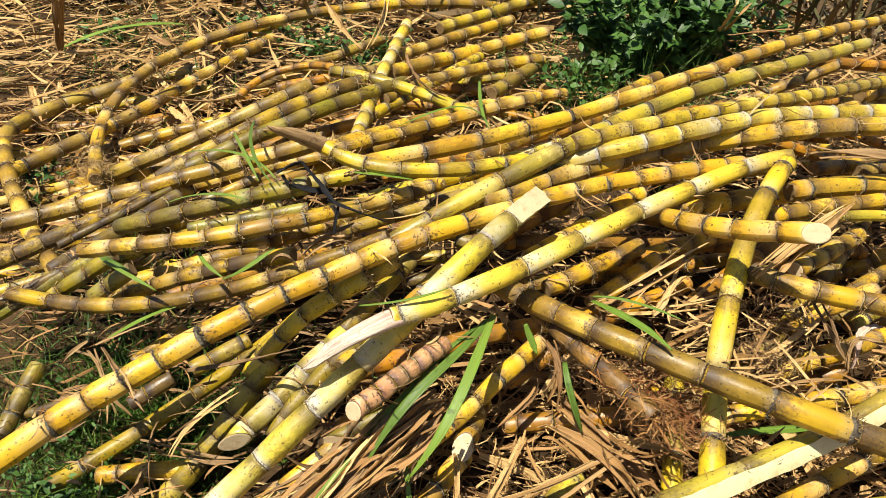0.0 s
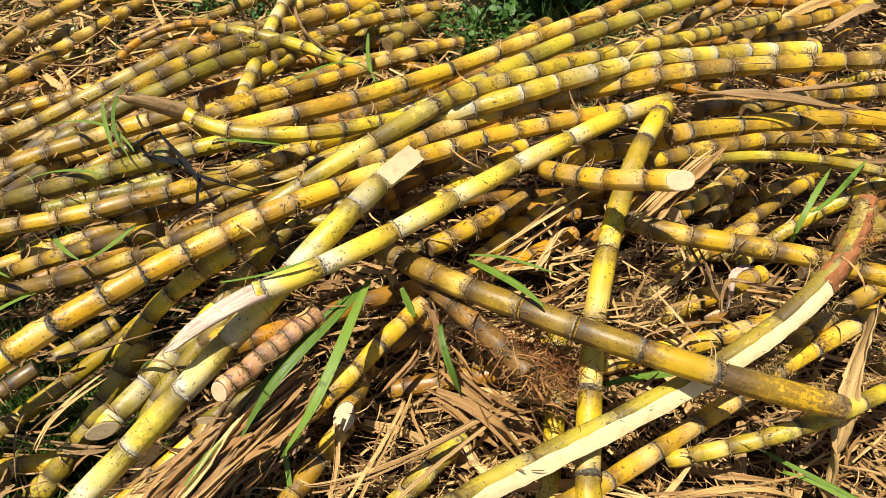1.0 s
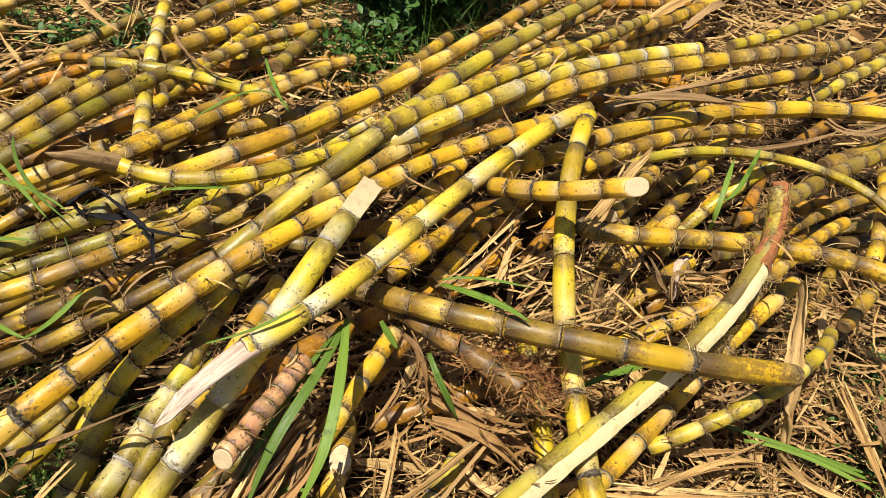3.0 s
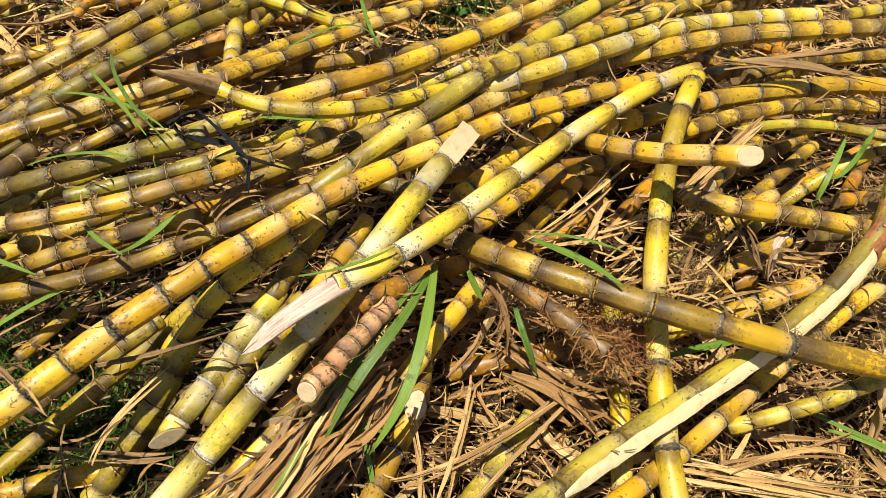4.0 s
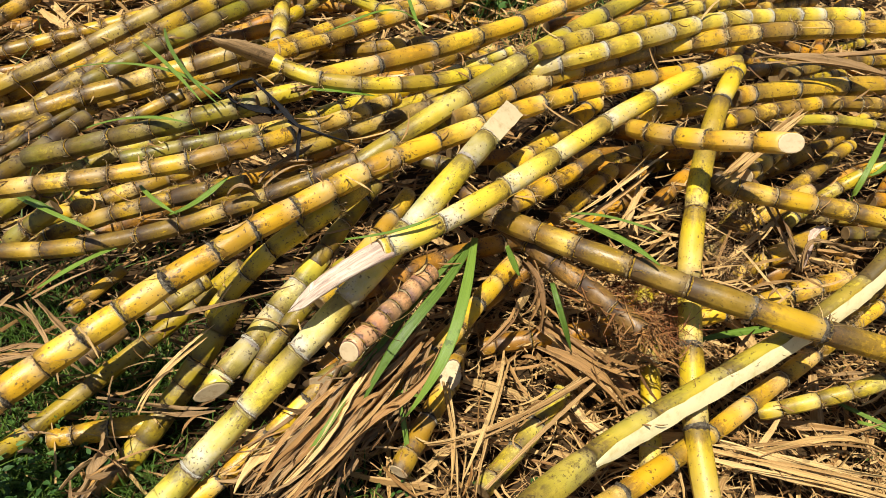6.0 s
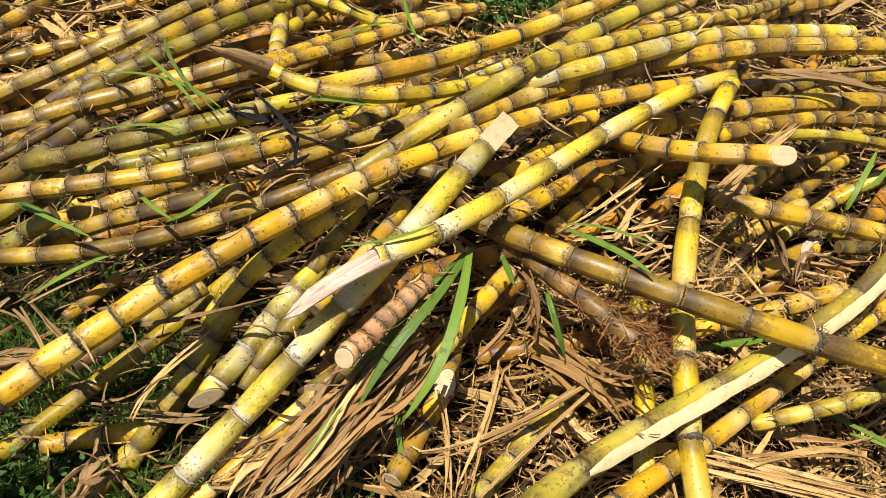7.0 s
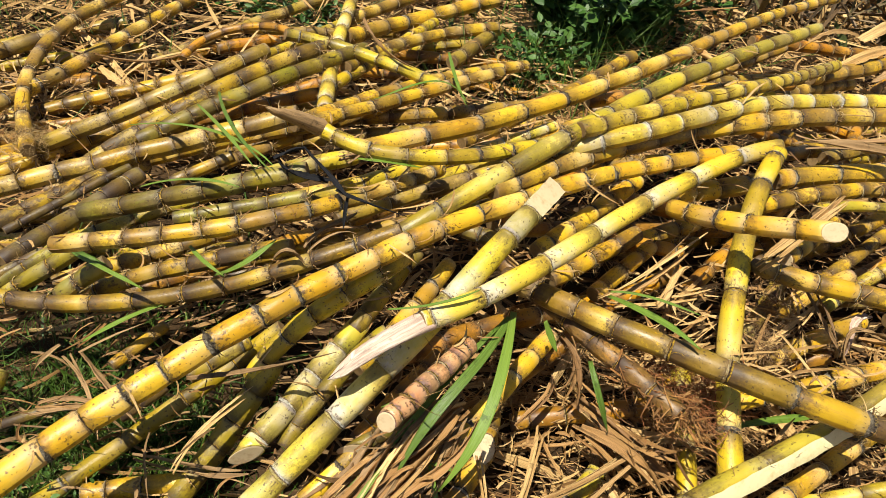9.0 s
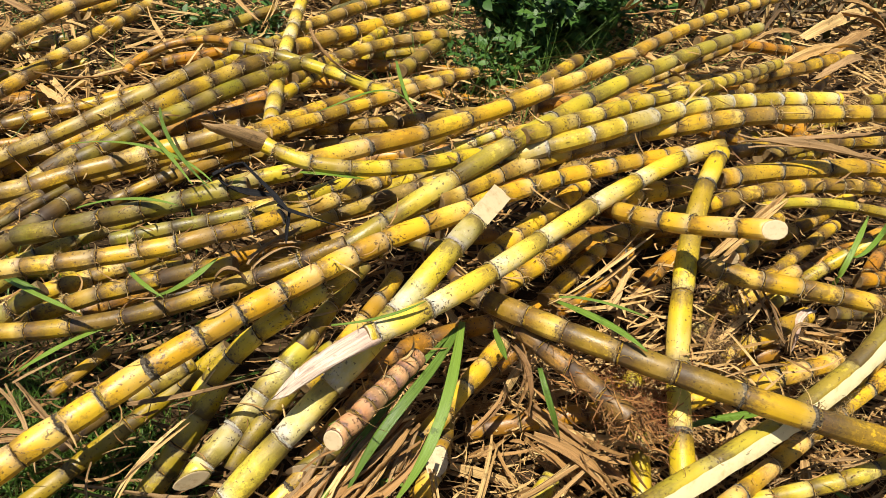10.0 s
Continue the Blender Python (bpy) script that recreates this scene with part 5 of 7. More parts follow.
leaf("dry_leaf", "tan dry cane leaf curled across the trash", (1.238, -0.045, 0.011), (1.187, -0.119, 0.038), (1.164, -0.184, 0.048), (1.221, -0.225, 0.021), 0.0098, GREY_LEAF, fold=0.4)
leaf("dry_leaf", "tan dry cane leaf curled across the trash", (1.209, -0.039, 0.008), (1.180, -0.115, 0.033), (1.179, -0.193, 0.037), (1.179, -0.225, -0.002), 0.0058, GREY_LEAF, fold=0.4)
leaf("dry_leaf", "tan dry cane leaf curled across the trash", (1.317, -0.028, 0.026), (1.213, -0.098, 0.051), (1.182, -0.174, 0.012), (1.152, -0.169, 0.026), 0.0113, STRAW, fold=0.4)
leaf("dry_leaf", "tan dry cane leaf curled across the trash", (1.330, -0.037, 0.030), (1.246, -0.107, 0.025), (1.175, -0.149, 0.023), (1.159, -0.203, -0.011), 0.0077, STRAW, fold=0.4)
leaf("dry_leaf", "tan dry cane leaf curled across the trash", (1.310, -0.016, 0.032), (1.226, -0.101, 0.030), (1.183, -0.160, 0.030), (1.145, -0.177, 0.006), 0.0045, STRAW, fold=0.4)
leaf("dry_leaf", "tan dry cane leaf curled across the trash", (0.657, -0.148, 0.028), (0.782, -0.166, 0.006), (0.911, -0.166, -0.016), (1.067, -0.214, -0.015), 0.0127, STRAW, fold=0.3)
leaf("dry_leaf", "tan dry cane leaf curled across the trash", (0.655, -0.134, 0.034), (0.769, -0.151, 0.019), (0.915, -0.179, 0.002), (1.061, -0.207, -0.019), 0.0087, STRAW, fold=0.3)
leaf("dry_leaf", "tan dry cane leaf curled across the trash", (0.652, -0.160, 0.030), (0.772, -0.165, 0.023), (0.917, -0.169, 0.001), (1.070, -0.222, -0.036), 0.0051, STRAW, fold=0.3)
leaf("dry_leaf", "tan dry cane leaf curled across the trash", (0.739, -0.132, 0.030), (0.789, -0.132, 0.036), (0.888, -0.078, 0.041), (1.006, -0.094, -0.023), 0.0119, STRAW, fold=0.3)
leaf("dry_leaf", "tan dry cane leaf curled across the trash", (0.729, -0.124, 0.033), (0.788, -0.117, 0.028), (0.878, -0.103, 0.021), (0.995, -0.058, 0.016), 0.0081, STRAW, fold=0.3)
leaf("dry_leaf", "tan dry cane leaf curled across the trash", (0.736, -0.145, 0.032), (0.800, -0.121, 0.040), (0.884, -0.100, 0.027), (0.993, -0.105, -0.003), 0.0047, STRAW, fold=0.3)
leaf("dry_leaf", "tan dry cane leaf curled across the trash", (0.840, -0.005, 0.000), (0.891, 0.009, 0.036), (0.955, 0.023, 0.025), (1.045, 0.038, 0.018), 0.0085, GREY_LEAF)
leaf("dry_leaf", "tan dry cane leaf curled across the trash", (0.834, -0.000, -0.004), (0.887, 0.012, 0.028), (0.947, 0.033, 0.050), (1.038, 0.049, 0.010), 0.0058, GREY_LEAF)
leaf("dry_leaf", "broad rusty-brown leaf sheath with pale streaks in the gap", (0.408, 0.068, 0.085), (0.463, 0.014, 0.085), (0.514, -0.017, 0.065), (0.578, -0.052, 0.030), 0.0270, RUST, fold=0.35, base_width=0.9, up=(0.2, -0.5, 0.85))
leaf("dry_leaf", "broad tan dry leaf over the trash in the gap", (0.416, 0.043, 0.080), (0.464, -0.003, 0.070), (0.512, -0.028, 0.050), (0.552, -0.058, 0.020), 0.0180, STRAW, fold=0.3, base_width=0.9)
leaf("dry_leaf", "rusty red-brown leaf sheath lying in the gap", (0.400, -0.017, 0.115), (0.454, -0.022, 0.108), (0.509, -0.059, 0.095), (0.540, -0.070, 0.036), 0.0175, RUST, fold=0.5)
leaf("dry_leaf", "rusty red-brown leaf sheath lying in the gap", (0.406, 0.017, 0.123), (0.452, -0.028, 0.115), (0.492, -0.051, 0.101), (0.555, -0.044, 0.091), 0.0119, RUST, fold=0.5)
leaf("dry_leaf", "rusty red-brown leaf sheath lying in the gap", (0.385, -0.018, 0.119), (0.437, -0.037, 0.111), (0.486, -0.044, 0.093), (0.547, -0.116, 0.050), 0.0070, RUST, fold=0.5)
leaf("dry_leaf", "rusty red-brown leaf sheath lying in the gap", (0.407, -0.025, 0.105), (0.437, -0.040, 0.091), (0.457, -0.047, 0.065), (0.511, -0.063, 0.034), 0.0121, RUST, fold=0.5)
leaf("dry_leaf", "rusty red-brown leaf sheath lying in the gap", (0.406, -0.004, 0.100), (0.451, -0.022, 0.071), (0.466, -0.044, 0.055), (0.486, -0.034, 0.046), 0.0082, RUST, fold=0.5)
leaf("dry_leaf", "rusty red-brown leaf sheath lying in the gap", (0.398, -0.027, 0.099), (0.439, -0.046, 0.083), (0.473, -0.043, 0.066), (0.462, -0.062, 0.032), 0.0048, RUST, fold=0.5)
leaf("dry_leaf", "brown crumpled dry leaf in a bundle hanging at the heap's foot", (0.188, -0.027, 0.153), (0.102, -0.108, 0.105), (0.157, -0.175, 0.125), (0.006, -0.251, 0.036), 0.0060, GREY_LEAF, fold=0.351, twist=-0.220)
leaf("dry_leaf", "brown crumpled dry leaf in a bundle hanging at the heap's foot", (0.170, -0.150, 0.136), (0.120, -0.122, 0.085), (0.118, -0.222, 0.106), (0.053, -0.238, 0.060), 0.0094, RUST, fold=0.452, twist=-0.334)
leaf("dry_leaf", "brown crumpled dry leaf in a bundle hanging at the heap's foot", (0.205, -0.022, 0.161), (0.095, 0.017, 0.054), (0.118, -0.216, 0.192), (-0.034, -0.212, 0.019), 0.0152, RUST, fold=0.791, twist=-0.481)
leaf("dry_leaf", "brown crumpled dry leaf in a bundle hanging at the heap's foot", (0.203, -0.071, 0.150), (0.139, -0.076, 0.034), (0.135, -0.190, 0.172), (0.079, -0.166, 0.051), 0.0101, GREY_LEAF, fold=0.627, twist=0.418)
leaf("dry_leaf", "brown crumpled dry leaf in a bundle hanging at the heap's foot", (0.207, -0.022, 0.170), (0.131, -0.122, 0.120), (0.109, -0.089, 0.113), (-0.025, -0.231, 0.026), 0.0136, RUST, fold=0.778, twist=-0.044)
leaf("dry_leaf", "brown crumpled dry leaf in a bundle hanging at the heap's foot", (0.200, -0.025, 0.163), (0.131, -0.124, 0.166), (0.152, -0.063, 0.082), (0.051, -0.170, 0.077), 0.0154, GREY_LEAF, fold=0.535, twist=-0.208)
leaf("dry_leaf", "brown crumpled dry leaf in a bundle hanging at the heap's foot", (0.214, -0.025, 0.150), (0.111, -0.063, 0.148), (0.114, -0.178, 0.119), (0.003, -0.243, 0.040), 0.0140, STRAW, fold=0.731, twist=-0.136)
leaf("dry_leaf", "brown crumpled dry leaf in a bundle hanging at the heap's foot", (0.139, -0.065, 0.147), (0.094, -0.104, 0.119), (0.088, -0.152, 0.122), (0.036, -0.186, 0.063), 0.0164, GREY_LEAF, fold=0.808, twist=0.188)
leaf("dry_leaf", "brown crumpled dry leaf in a bundle hanging at the heap's foot", (0.229, -0.067, 0.163), (0.201, -0.146, 0.122), (0.118, -0.152, 0.128), (0.046, -0.258, 0.031), 0.0135, RUST, fold=0.742, twist=0.136)
leaf("dry_leaf", "brown crumpled dry leaf in a bundle hanging at the heap's foot", (0.202, -0.047, 0.149), (0.171, -0.108, 0.133), (0.121, -0.146, 0.117), (0.090, -0.177, 0.070), 0.0172, RUST, fold=0.200, twist=-0.094)
leaf("dry_leaf", "brown crumpled dry leaf in a bundle hanging at the heap's foot", (0.189, -0.015, 0.164), (0.136, -0.062, 0.098), (0.097, -0.153, 0.145), (-0.032, -0.215, 0.039), 0.0105, GREY_LEAF, fold=0.299, twist=0.095)
leaf("dry_leaf", "brown crumpled dry leaf in a bundle hanging at the heap's foot", (0.124, -0.108, 0.110), (0.085, -0.151, 0.119), (0.022, -0.197, 0.081), (-0.014, -0.250, 0.042), 0.0090, RUST, fold=0.886, twist=-0.003)
leaf("dry_leaf", "brown crumpled dry leaf in a bundle hanging at the heap's foot", (0.203, 0.002, 0.138), (0.145, -0.164, 0.160), (0.126, -0.069, 0.072), (-0.020, -0.249, 0.048), 0.0159, GREY_LEAF, fold=0.371, twist=-0.232)
leaf("dry_leaf", "brown crumpled dry leaf in a bundle hanging at the heap's foot", (0.082, -0.113, 0.115), (0.043, -0.135, 0.053), (-0.012, -0.169, 0.068), (-0.045, -0.238, 0.037), 0.0178, STRAW, fold=0.821, twist=0.045)
leaf("dry_leaf", "brown crumpled dry leaf in a bundle hanging at the heap's foot", (0.180, 0.019, 0.147), (0.084, -0.070, 0.192), (0.088, -0.077, 0.042), (-0.035, -0.229, 0.045), 0.0151, GREY_LEAF, fold=0.502, twist=-0.213)
leaf("dry_leaf", "brown crumpled dry leaf in a bundle hanging at the heap's foot", (0.143, -0.131, 0.132), (0.106, -0.136, 0.122), (0.054, -0.186, 0.013), (0.011, -0.223, 0.052), 0.0087, RUST, fold=0.652, twist=0.452)
leaf("dry_leaf", "brown crumpled dry leaf in a bundle hanging at the heap's foot", (0.222, -0.030, 0.140), (0.164, -0.065, 0.098), (0.123, -0.170, 0.127), (0.026, -0.260, 0.042), 0.0168, RUST, fold=0.294, twist=-0.068)
leaf("dry_leaf", "brown crumpled dry leaf in a bundle hanging at the heap's foot", (0.146, -0.046, 0.117), (0.084, -0.097, 0.096), (0.053, -0.146, 0.074), (0.015, -0.189, 0.062), 0.0083, GREY_LEAF, fold=0.699, twist=0.155)
leaf("dry_leaf", "brown crumpled dry leaf in a bundle hanging at the heap's foot", (0.182, 0.025, 0.140), (0.126, -0.096, 0.089), (0.058, -0.112, 0.160), (-0.026, -0.239, 0.040), 0.0087, RUST, fold=0.281, twist=0.472)
leaf("dry_leaf", "brown crumpled dry leaf in a bundle hanging at the heap's foot", (0.164, -0.122, 0.122), (0.096, -0.122, 0.116), (0.068, -0.222, 0.064), (0.022, -0.229, 0.032), 0.0062, GREY_LEAF, fold=0.341, twist=-0.460)
leaf("dry_leaf", "brown crumpled dry leaf in a bundle hanging at the heap's foot", (0.189, -0.019, 0.150), (0.190, -0.100, 0.099), (0.132, -0.186, 0.161), (0.011, -0.254, 0.023), 0.0089, STRAW, fold=0.394, twist=-0.338)
leaf("dry_leaf", "brown crumpled dry leaf in a bundle hanging at the heap's foot", (0.184, -0.012, 0.129), (0.128, -0.085, 0.123), (0.076, -0.066, 0.070), (0.044, -0.167, 0.067), 0.0188, GREY_LEAF, fold=0.454, twist=-0.188)
leaf("dry_leaf", "brown crumpled dry leaf in a bundle hanging at the heap's foot", (0.210, -0.010, 0.140), (0.164, -0.101, 0.167), (0.069, -0.129, 0.097), (-0.017, -0.232, 0.019), 0.0129, RUST, fold=0.892, twist=0.018)
leaf("dry_leaf", "brown crumpled dry leaf in a bundle hanging at the heap's foot", (0.210, -0.032, 0.150), (0.135, -0.079, 0.110), (0.127, -0.130, 0.123), (0.067, -0.158, 0.062), 0.0100, RUST, fold=0.275, twist=0.041)
leaf("dry_leaf", "brown crumpled dry leaf in a bundle hanging at the heap's foot", (0.180, -0.057, 0.148), (0.184, -0.069, 0.110), (0.149, -0.189, 0.150), (0.021, -0.251, 0.025), 0.0072, GREY_LEAF, fold=0.418, twist=-0.412)
leaf("dry_leaf", "brown crumpled dry leaf in a bundle hanging at the heap's foot", (0.127, -0.110, 0.114), (0.089, -0.167, 0.127), (0.034, -0.194, 0.053), (0.012, -0.245, 0.058), 0.0140, RUST, fold=0.731, twist=0.074)
leaf("dry_leaf", "brown crumpled dry leaf in a bundle hanging at the heap's foot", (0.197, -0.008, 0.146), (0.081, -0.128, 0.160), (0.164, -0.108, 0.091), (0.003, -0.234, 0.020), 0.0157, GREY_LEAF, fold=0.590, twist=-0.472)
leaf("dry_leaf", "brown crumpled dry leaf in a bundle hanging at the heap's foot", (0.178, -0.022, 0.147), (0.114, -0.054, 0.150), (0.096, -0.150, 0.119), (0.032, -0.164, 0.062), 0.0098, STRAW, fold=0.840, twist=-0.039)
leaf("dry_leaf", "brown crumpled dry leaf in a bundle hanging at the heap's foot", (0.180, 0.026, 0.139), (0.133, -0.130, 0.153), (0.125, -0.117, 0.091), (-0.029, -0.267, 0.046), 0.0108, GREY_LEAF, fold=0.350, twist=-0.222)
leaf("dry_leaf", "brown crumpled dry leaf in a bundle hanging at the heap's foot", (0.148, -0.060, 0.137), (0.142, -0.179, 0.155), (0.049, -0.079, 0.032), (0.028, -0.189, 0.065), 0.0101, RUST, fold=0.678, twist=0.363)
leaf("dry_leaf", "tan dry cane leaf curled across the trash", (0.243, -0.047, 0.058), (0.252, -0.102, 0.044), (0.264, -0.158, 0.052), (0.251, -0.226, 0.048), 0.0070, STRAW, fold=0.4)
leaf("dry_leaf", "tan dry cane leaf curled across the trash", (0.250, -0.048, 0.058), (0.261, -0.100, 0.058), (0.262, -0.170, 0.039), (0.263, -0.236, 0.036), 0.0047, STRAW, fold=0.4)
leaf("dry_leaf", "tan dry cane leaf curled across the trash", (0.348, 0.016, 0.046), (0.326, -0.079, 0.058), (0.299, -0.150, 0.068), (0.268, -0.214, 0.051), 0.0071, STRAW, fold=0.4)
leaf("dry_leaf", "tan dry cane leaf curled across the trash", (0.357, 0.014, 0.048), (0.331, -0.072, 0.051), (0.298, -0.158, 0.050), (0.287, -0.232, 0.045), 0.0048, STRAW, fold=0.4)
leaf("dry_leaf", "tan dry cane leaf curled across the trash", (0.219, -0.157, 0.047), (0.309, -0.155, 0.051), (0.481, -0.049, 0.096), (0.530, -0.010, 0.102), 0.0091, STRAW, fold=0.4)
leaf("dry_leaf", "tan dry cane leaf curled across the trash", (0.214, -0.154, 0.047), (0.314, -0.149, 0.055), (0.473, -0.052, 0.087), (0.499, 0.002, 0.081), 0.0062, STRAW, fold=0.4)
leaf("dry_leaf", "tan dry cane leaf curled across the trash", (0.228, -0.167, 0.049), (0.314, -0.157, 0.049), (0.473, -0.053, 0.089), (0.509, -0.028, 0.101), 0.0036, STRAW, fold=0.4)
leaf("dry_leaf", "tan dry cane leaf curled across the trash", (0.305, -0.215, 0.031), (0.390, -0.130, 0.060), (0.481, -0.056, 0.085), (0.544, -0.002, 0.098), 0.0063, STRAW, fold=0.4)
leaf("dry_leaf", "tan dry cane leaf curled across the trash", (0.303, -0.211, 0.028), (0.393, -0.134, 0.058), (0.471, -0.061, 0.079), (0.546, 0.005, 0.092), 0.0043, STRAW, fold=0.4)
leaf("dry_leaf", "tan dry cane leaf curled across the trash", (0.448, -0.055, 0.038), (0.461, -0.096, 0.039), (0.482, -0.101, 0.033), (0.534, -0.144, 0.034), 0.0103, STRAW, fold=0.3)
leaf("dry_leaf", "tan dry cane leaf curled across the trash", (0.455, -0.048, 0.041), (0.464, -0.089, 0.033), (0.489, -0.120, 0.029), (0.527, -0.113, 0.008), 0.0070, STRAW, fold=0.3)
leaf("dry_leaf", "tan dry cane leaf curled across the trash", (0.440, -0.062, 0.037), (0.463, -0.092, 0.027), (0.494, -0.115, 0.028), (0.502, -0.144, 0.012), 0.0041, STRAW, fold=0.3)
leaf("dry_leaf", "tan dry cane leaf curled across the trash", (0.638, -0.126, 0.031), (0.738, -0.131, 0.041), (0.848, -0.149, -0.002), (0.995, -0.181, 0.004), 0.0123, STRAW, fold=0.3)
leaf("dry_leaf", "tan dry cane leaf curled across the trash", (0.647, -0.108, 0.031), (0.752, -0.135, 0.027), (0.857, -0.158, 0.021), (0.991, -0.153, 0.001), 0.0084, STRAW, fold=0.3)
leaf("dry_leaf", "tan dry cane leaf curled across the trash", (0.640, -0.136, 0.028), (0.739, -0.148, 0.028), (0.860, -0.148, 0.018), (0.988, -0.183, -0.000), 0.0049, STRAW, fold=0.3)
leaf("dry_leaf", "tan dry cane leaf curled across the trash", (0.363, 0.083, 0.099), (0.359, 0.055, 0.097), (0.324, 0.034, 0.074), (0.307, 0.024, 0.052), 0.0067, RUST, fold=0.4)
leaf("dry_leaf", "tan dry cane leaf curled across the trash", (0.368, 0.079, 0.101), (0.362, 0.055, 0.091), (0.336, 0.037, 0.070), (0.308, 0.022, 0.057), 0.0045, RUST, fold=0.4)
leaf("dry_leaf", "curled reddish dry leaf hanging in the gap", (0.372, 0.112, 0.177), (0.395, 0.090, 0.169), (0.402, 0.068, 0.157), (0.399, 0.028, 0.105), 0.0094, RUST, fold=0.6, twist=1.2)
leaf("dry_leaf", "curled reddish dry leaf hanging in the gap", (0.384, 0.115, 0.180), (0.401, 0.088, 0.160), (0.400, 0.062, 0.131), (0.384, 0.052, 0.097), 0.0064, RUST, fold=0.6, twist=1.2)
leaf("dry_leaf", "curled reddish dry leaf hanging in the gap", (0.366, 0.112, 0.180), (0.393, 0.090, 0.168), (0.403, 0.063, 0.137), (0.369, 0.052, 0.112), 0.0037, RUST, fold=0.6, twist=1.2)
leaf("dry_leaf", "grey-brown dry leaf lying across the canes", (0.874, 0.600, 0.335), (0.879, 0.610, 0.336), (1.059, 0.634, 0.358), (1.244, 0.644, 0.285), 0.0176, GREY_LEAF, fold=0.3)
leaf("dry_leaf", "grey-brown dry leaf lying across the canes", (0.872, 0.614, 0.348), (0.908, 0.612, 0.336), (1.046, 0.603, 0.332), (1.273, 0.663, 0.292), 0.0120, GREY_LEAF, fold=0.3)
leaf("dry_leaf", "grey-brown dry leaf lying across the canes", (0.881, 0.571, 0.340), (0.923, 0.578, 0.347), (1.049, 0.625, 0.338), (1.288, 0.620, 0.295), 0.0071, GREY_LEAF, fold=0.3)
leaf("dry_leaf", "split straw-coloured leaf leaning on a cane", (0.716, 0.266, 0.251), (0.741, 0.252, 0.315), (0.789, 0.276, 0.367), (0.839, 0.302, 0.389), 0.0069, STRAW, fold=0.4)
leaf("dry_leaf", "split straw-coloured leaf leaning on a cane", (0.716, 0.273, 0.253), (0.744, 0.268, 0.313), (0.777, 0.265, 0.361), (0.819, 0.308, 0.388), 0.0047, STRAW, fold=0.4)
leaf("dry_leaf", "split straw-coloured leaf leaning on a cane", (0.720, 0.256, 0.250), (0.739, 0.245, 0.298), (0.777, 0.259, 0.343), (0.834, 0.296, 0.385), 0.0085, STRAW, fold=0.4)
leaf("dry_leaf", "tan dry cane leaf curled across the trash", (0.443, 0.219, 0.178), (0.488, 0.218, 0.215), (0.554, 0.268, 0.238), (0.662, 0.379, 0.238), 0.0067, STRAW, fold=0.4)
leaf("dry_leaf", "tan dry cane leaf curled across the trash", (0.442, 0.221, 0.180), (0.485, 0.220, 0.212), (0.556, 0.266, 0.232), (0.637, 0.376, 0.260), 0.0046, STRAW, fold=0.4)
leaf("dry_leaf", "tan dry cane leaf curled across the trash", (0.466, 0.237, 0.170), (0.518, 0.238, 0.193), (0.574, 0.276, 0.210), (0.635, 0.351, 0.220), 0.0105, STRAW, fold=0.4)
leaf("dry_leaf", "tan dry cane leaf curled across the trash", (0.564, 0.250, 0.149), (0.586, 0.253, 0.176), (0.603, 0.324, 0.192), (0.628, 0.323, 0.194), 0.0108, STRAW, fold=0.4)
leaf("dry_leaf", "tan dry cane leaf curled across the trash", (0.564, 0.257, 0.150), (0.580, 0.274, 0.171), (0.595, 0.289, 0.183), (0.613, 0.350, 0.203), 0.0074, STRAW, fold=0.4)
leaf("dry_leaf", "tan dry cane leaf curled across the trash", (0.581, 0.249, 0.151), (0.583, 0.265, 0.169), (0.599, 0.307, 0.195), (0.636, 0.332, 0.189), 0.0043, STRAW, fold=0.4)
leaf("dry_leaf", "tan dry cane leaf curled across the trash", (0.482, 0.236, 0.151), (0.541, 0.255, 0.149), (0.623, 0.265, 0.146), (0.702, 0.320, 0.140), 0.0070, STRAW, fold=0.4)
leaf("dry_leaf", "tan dry cane leaf curled across the trash", (0.478, 0.247, 0.147), (0.539, 0.269, 0.156), (0.617, 0.271, 0.150), (0.698, 0.322, 0.158), 0.0048, STRAW, fold=0.4)
leaf("dry_leaf", "tan dry cane leaf curled across the trash", (0.478, 0.107, 0.157), (0.537, 0.139, 0.143), (0.598, 0.188, 0.127), (0.681, 0.287, 0.140), 0.0082, RUST, fold=0.4)
leaf("dry_leaf", "tan dry cane leaf curled across the trash", (0.469, 0.120, 0.159), (0.521, 0.140, 0.136), (0.596, 0.198, 0.138), (0.675, 0.278, 0.108), 0.0056, RUST, fold=0.4)
leaf("dry_leaf", "tan dry cane leaf curled across the trash", (0.728, 0.184, 0.100), (0.762, 0.208, 0.122), (0.802, 0.243, 0.120), (0.874, 0.280, 0.187), 0.0103, STRAW, fold=0.4)
leaf("dry_leaf", "tan dry cane leaf curled across the trash", (0.722, 0.191, 0.101), (0.782, 0.204, 0.109), (0.807, 0.252, 0.126), (0.850, 0.306, 0.139), 0.0070, STRAW, fold=0.4)
leaf("dry_leaf", "tan dry cane leaf curled across the trash", (0.739, 0.180, 0.095), (0.782, 0.210, 0.114), (0.812, 0.247, 0.129), (0.866, 0.278, 0.129), 0.0041, STRAW, fold=0.4)
leaf("dry_leaf", "tan dry cane leaf curled across the trash", (0.838, 0.365, 0.200), (0.845, 0.287, 0.210), (0.855, 0.228, 0.200), (0.868, 0.188, 0.170), 0.0103, GREY_LEAF, fold=0.4)
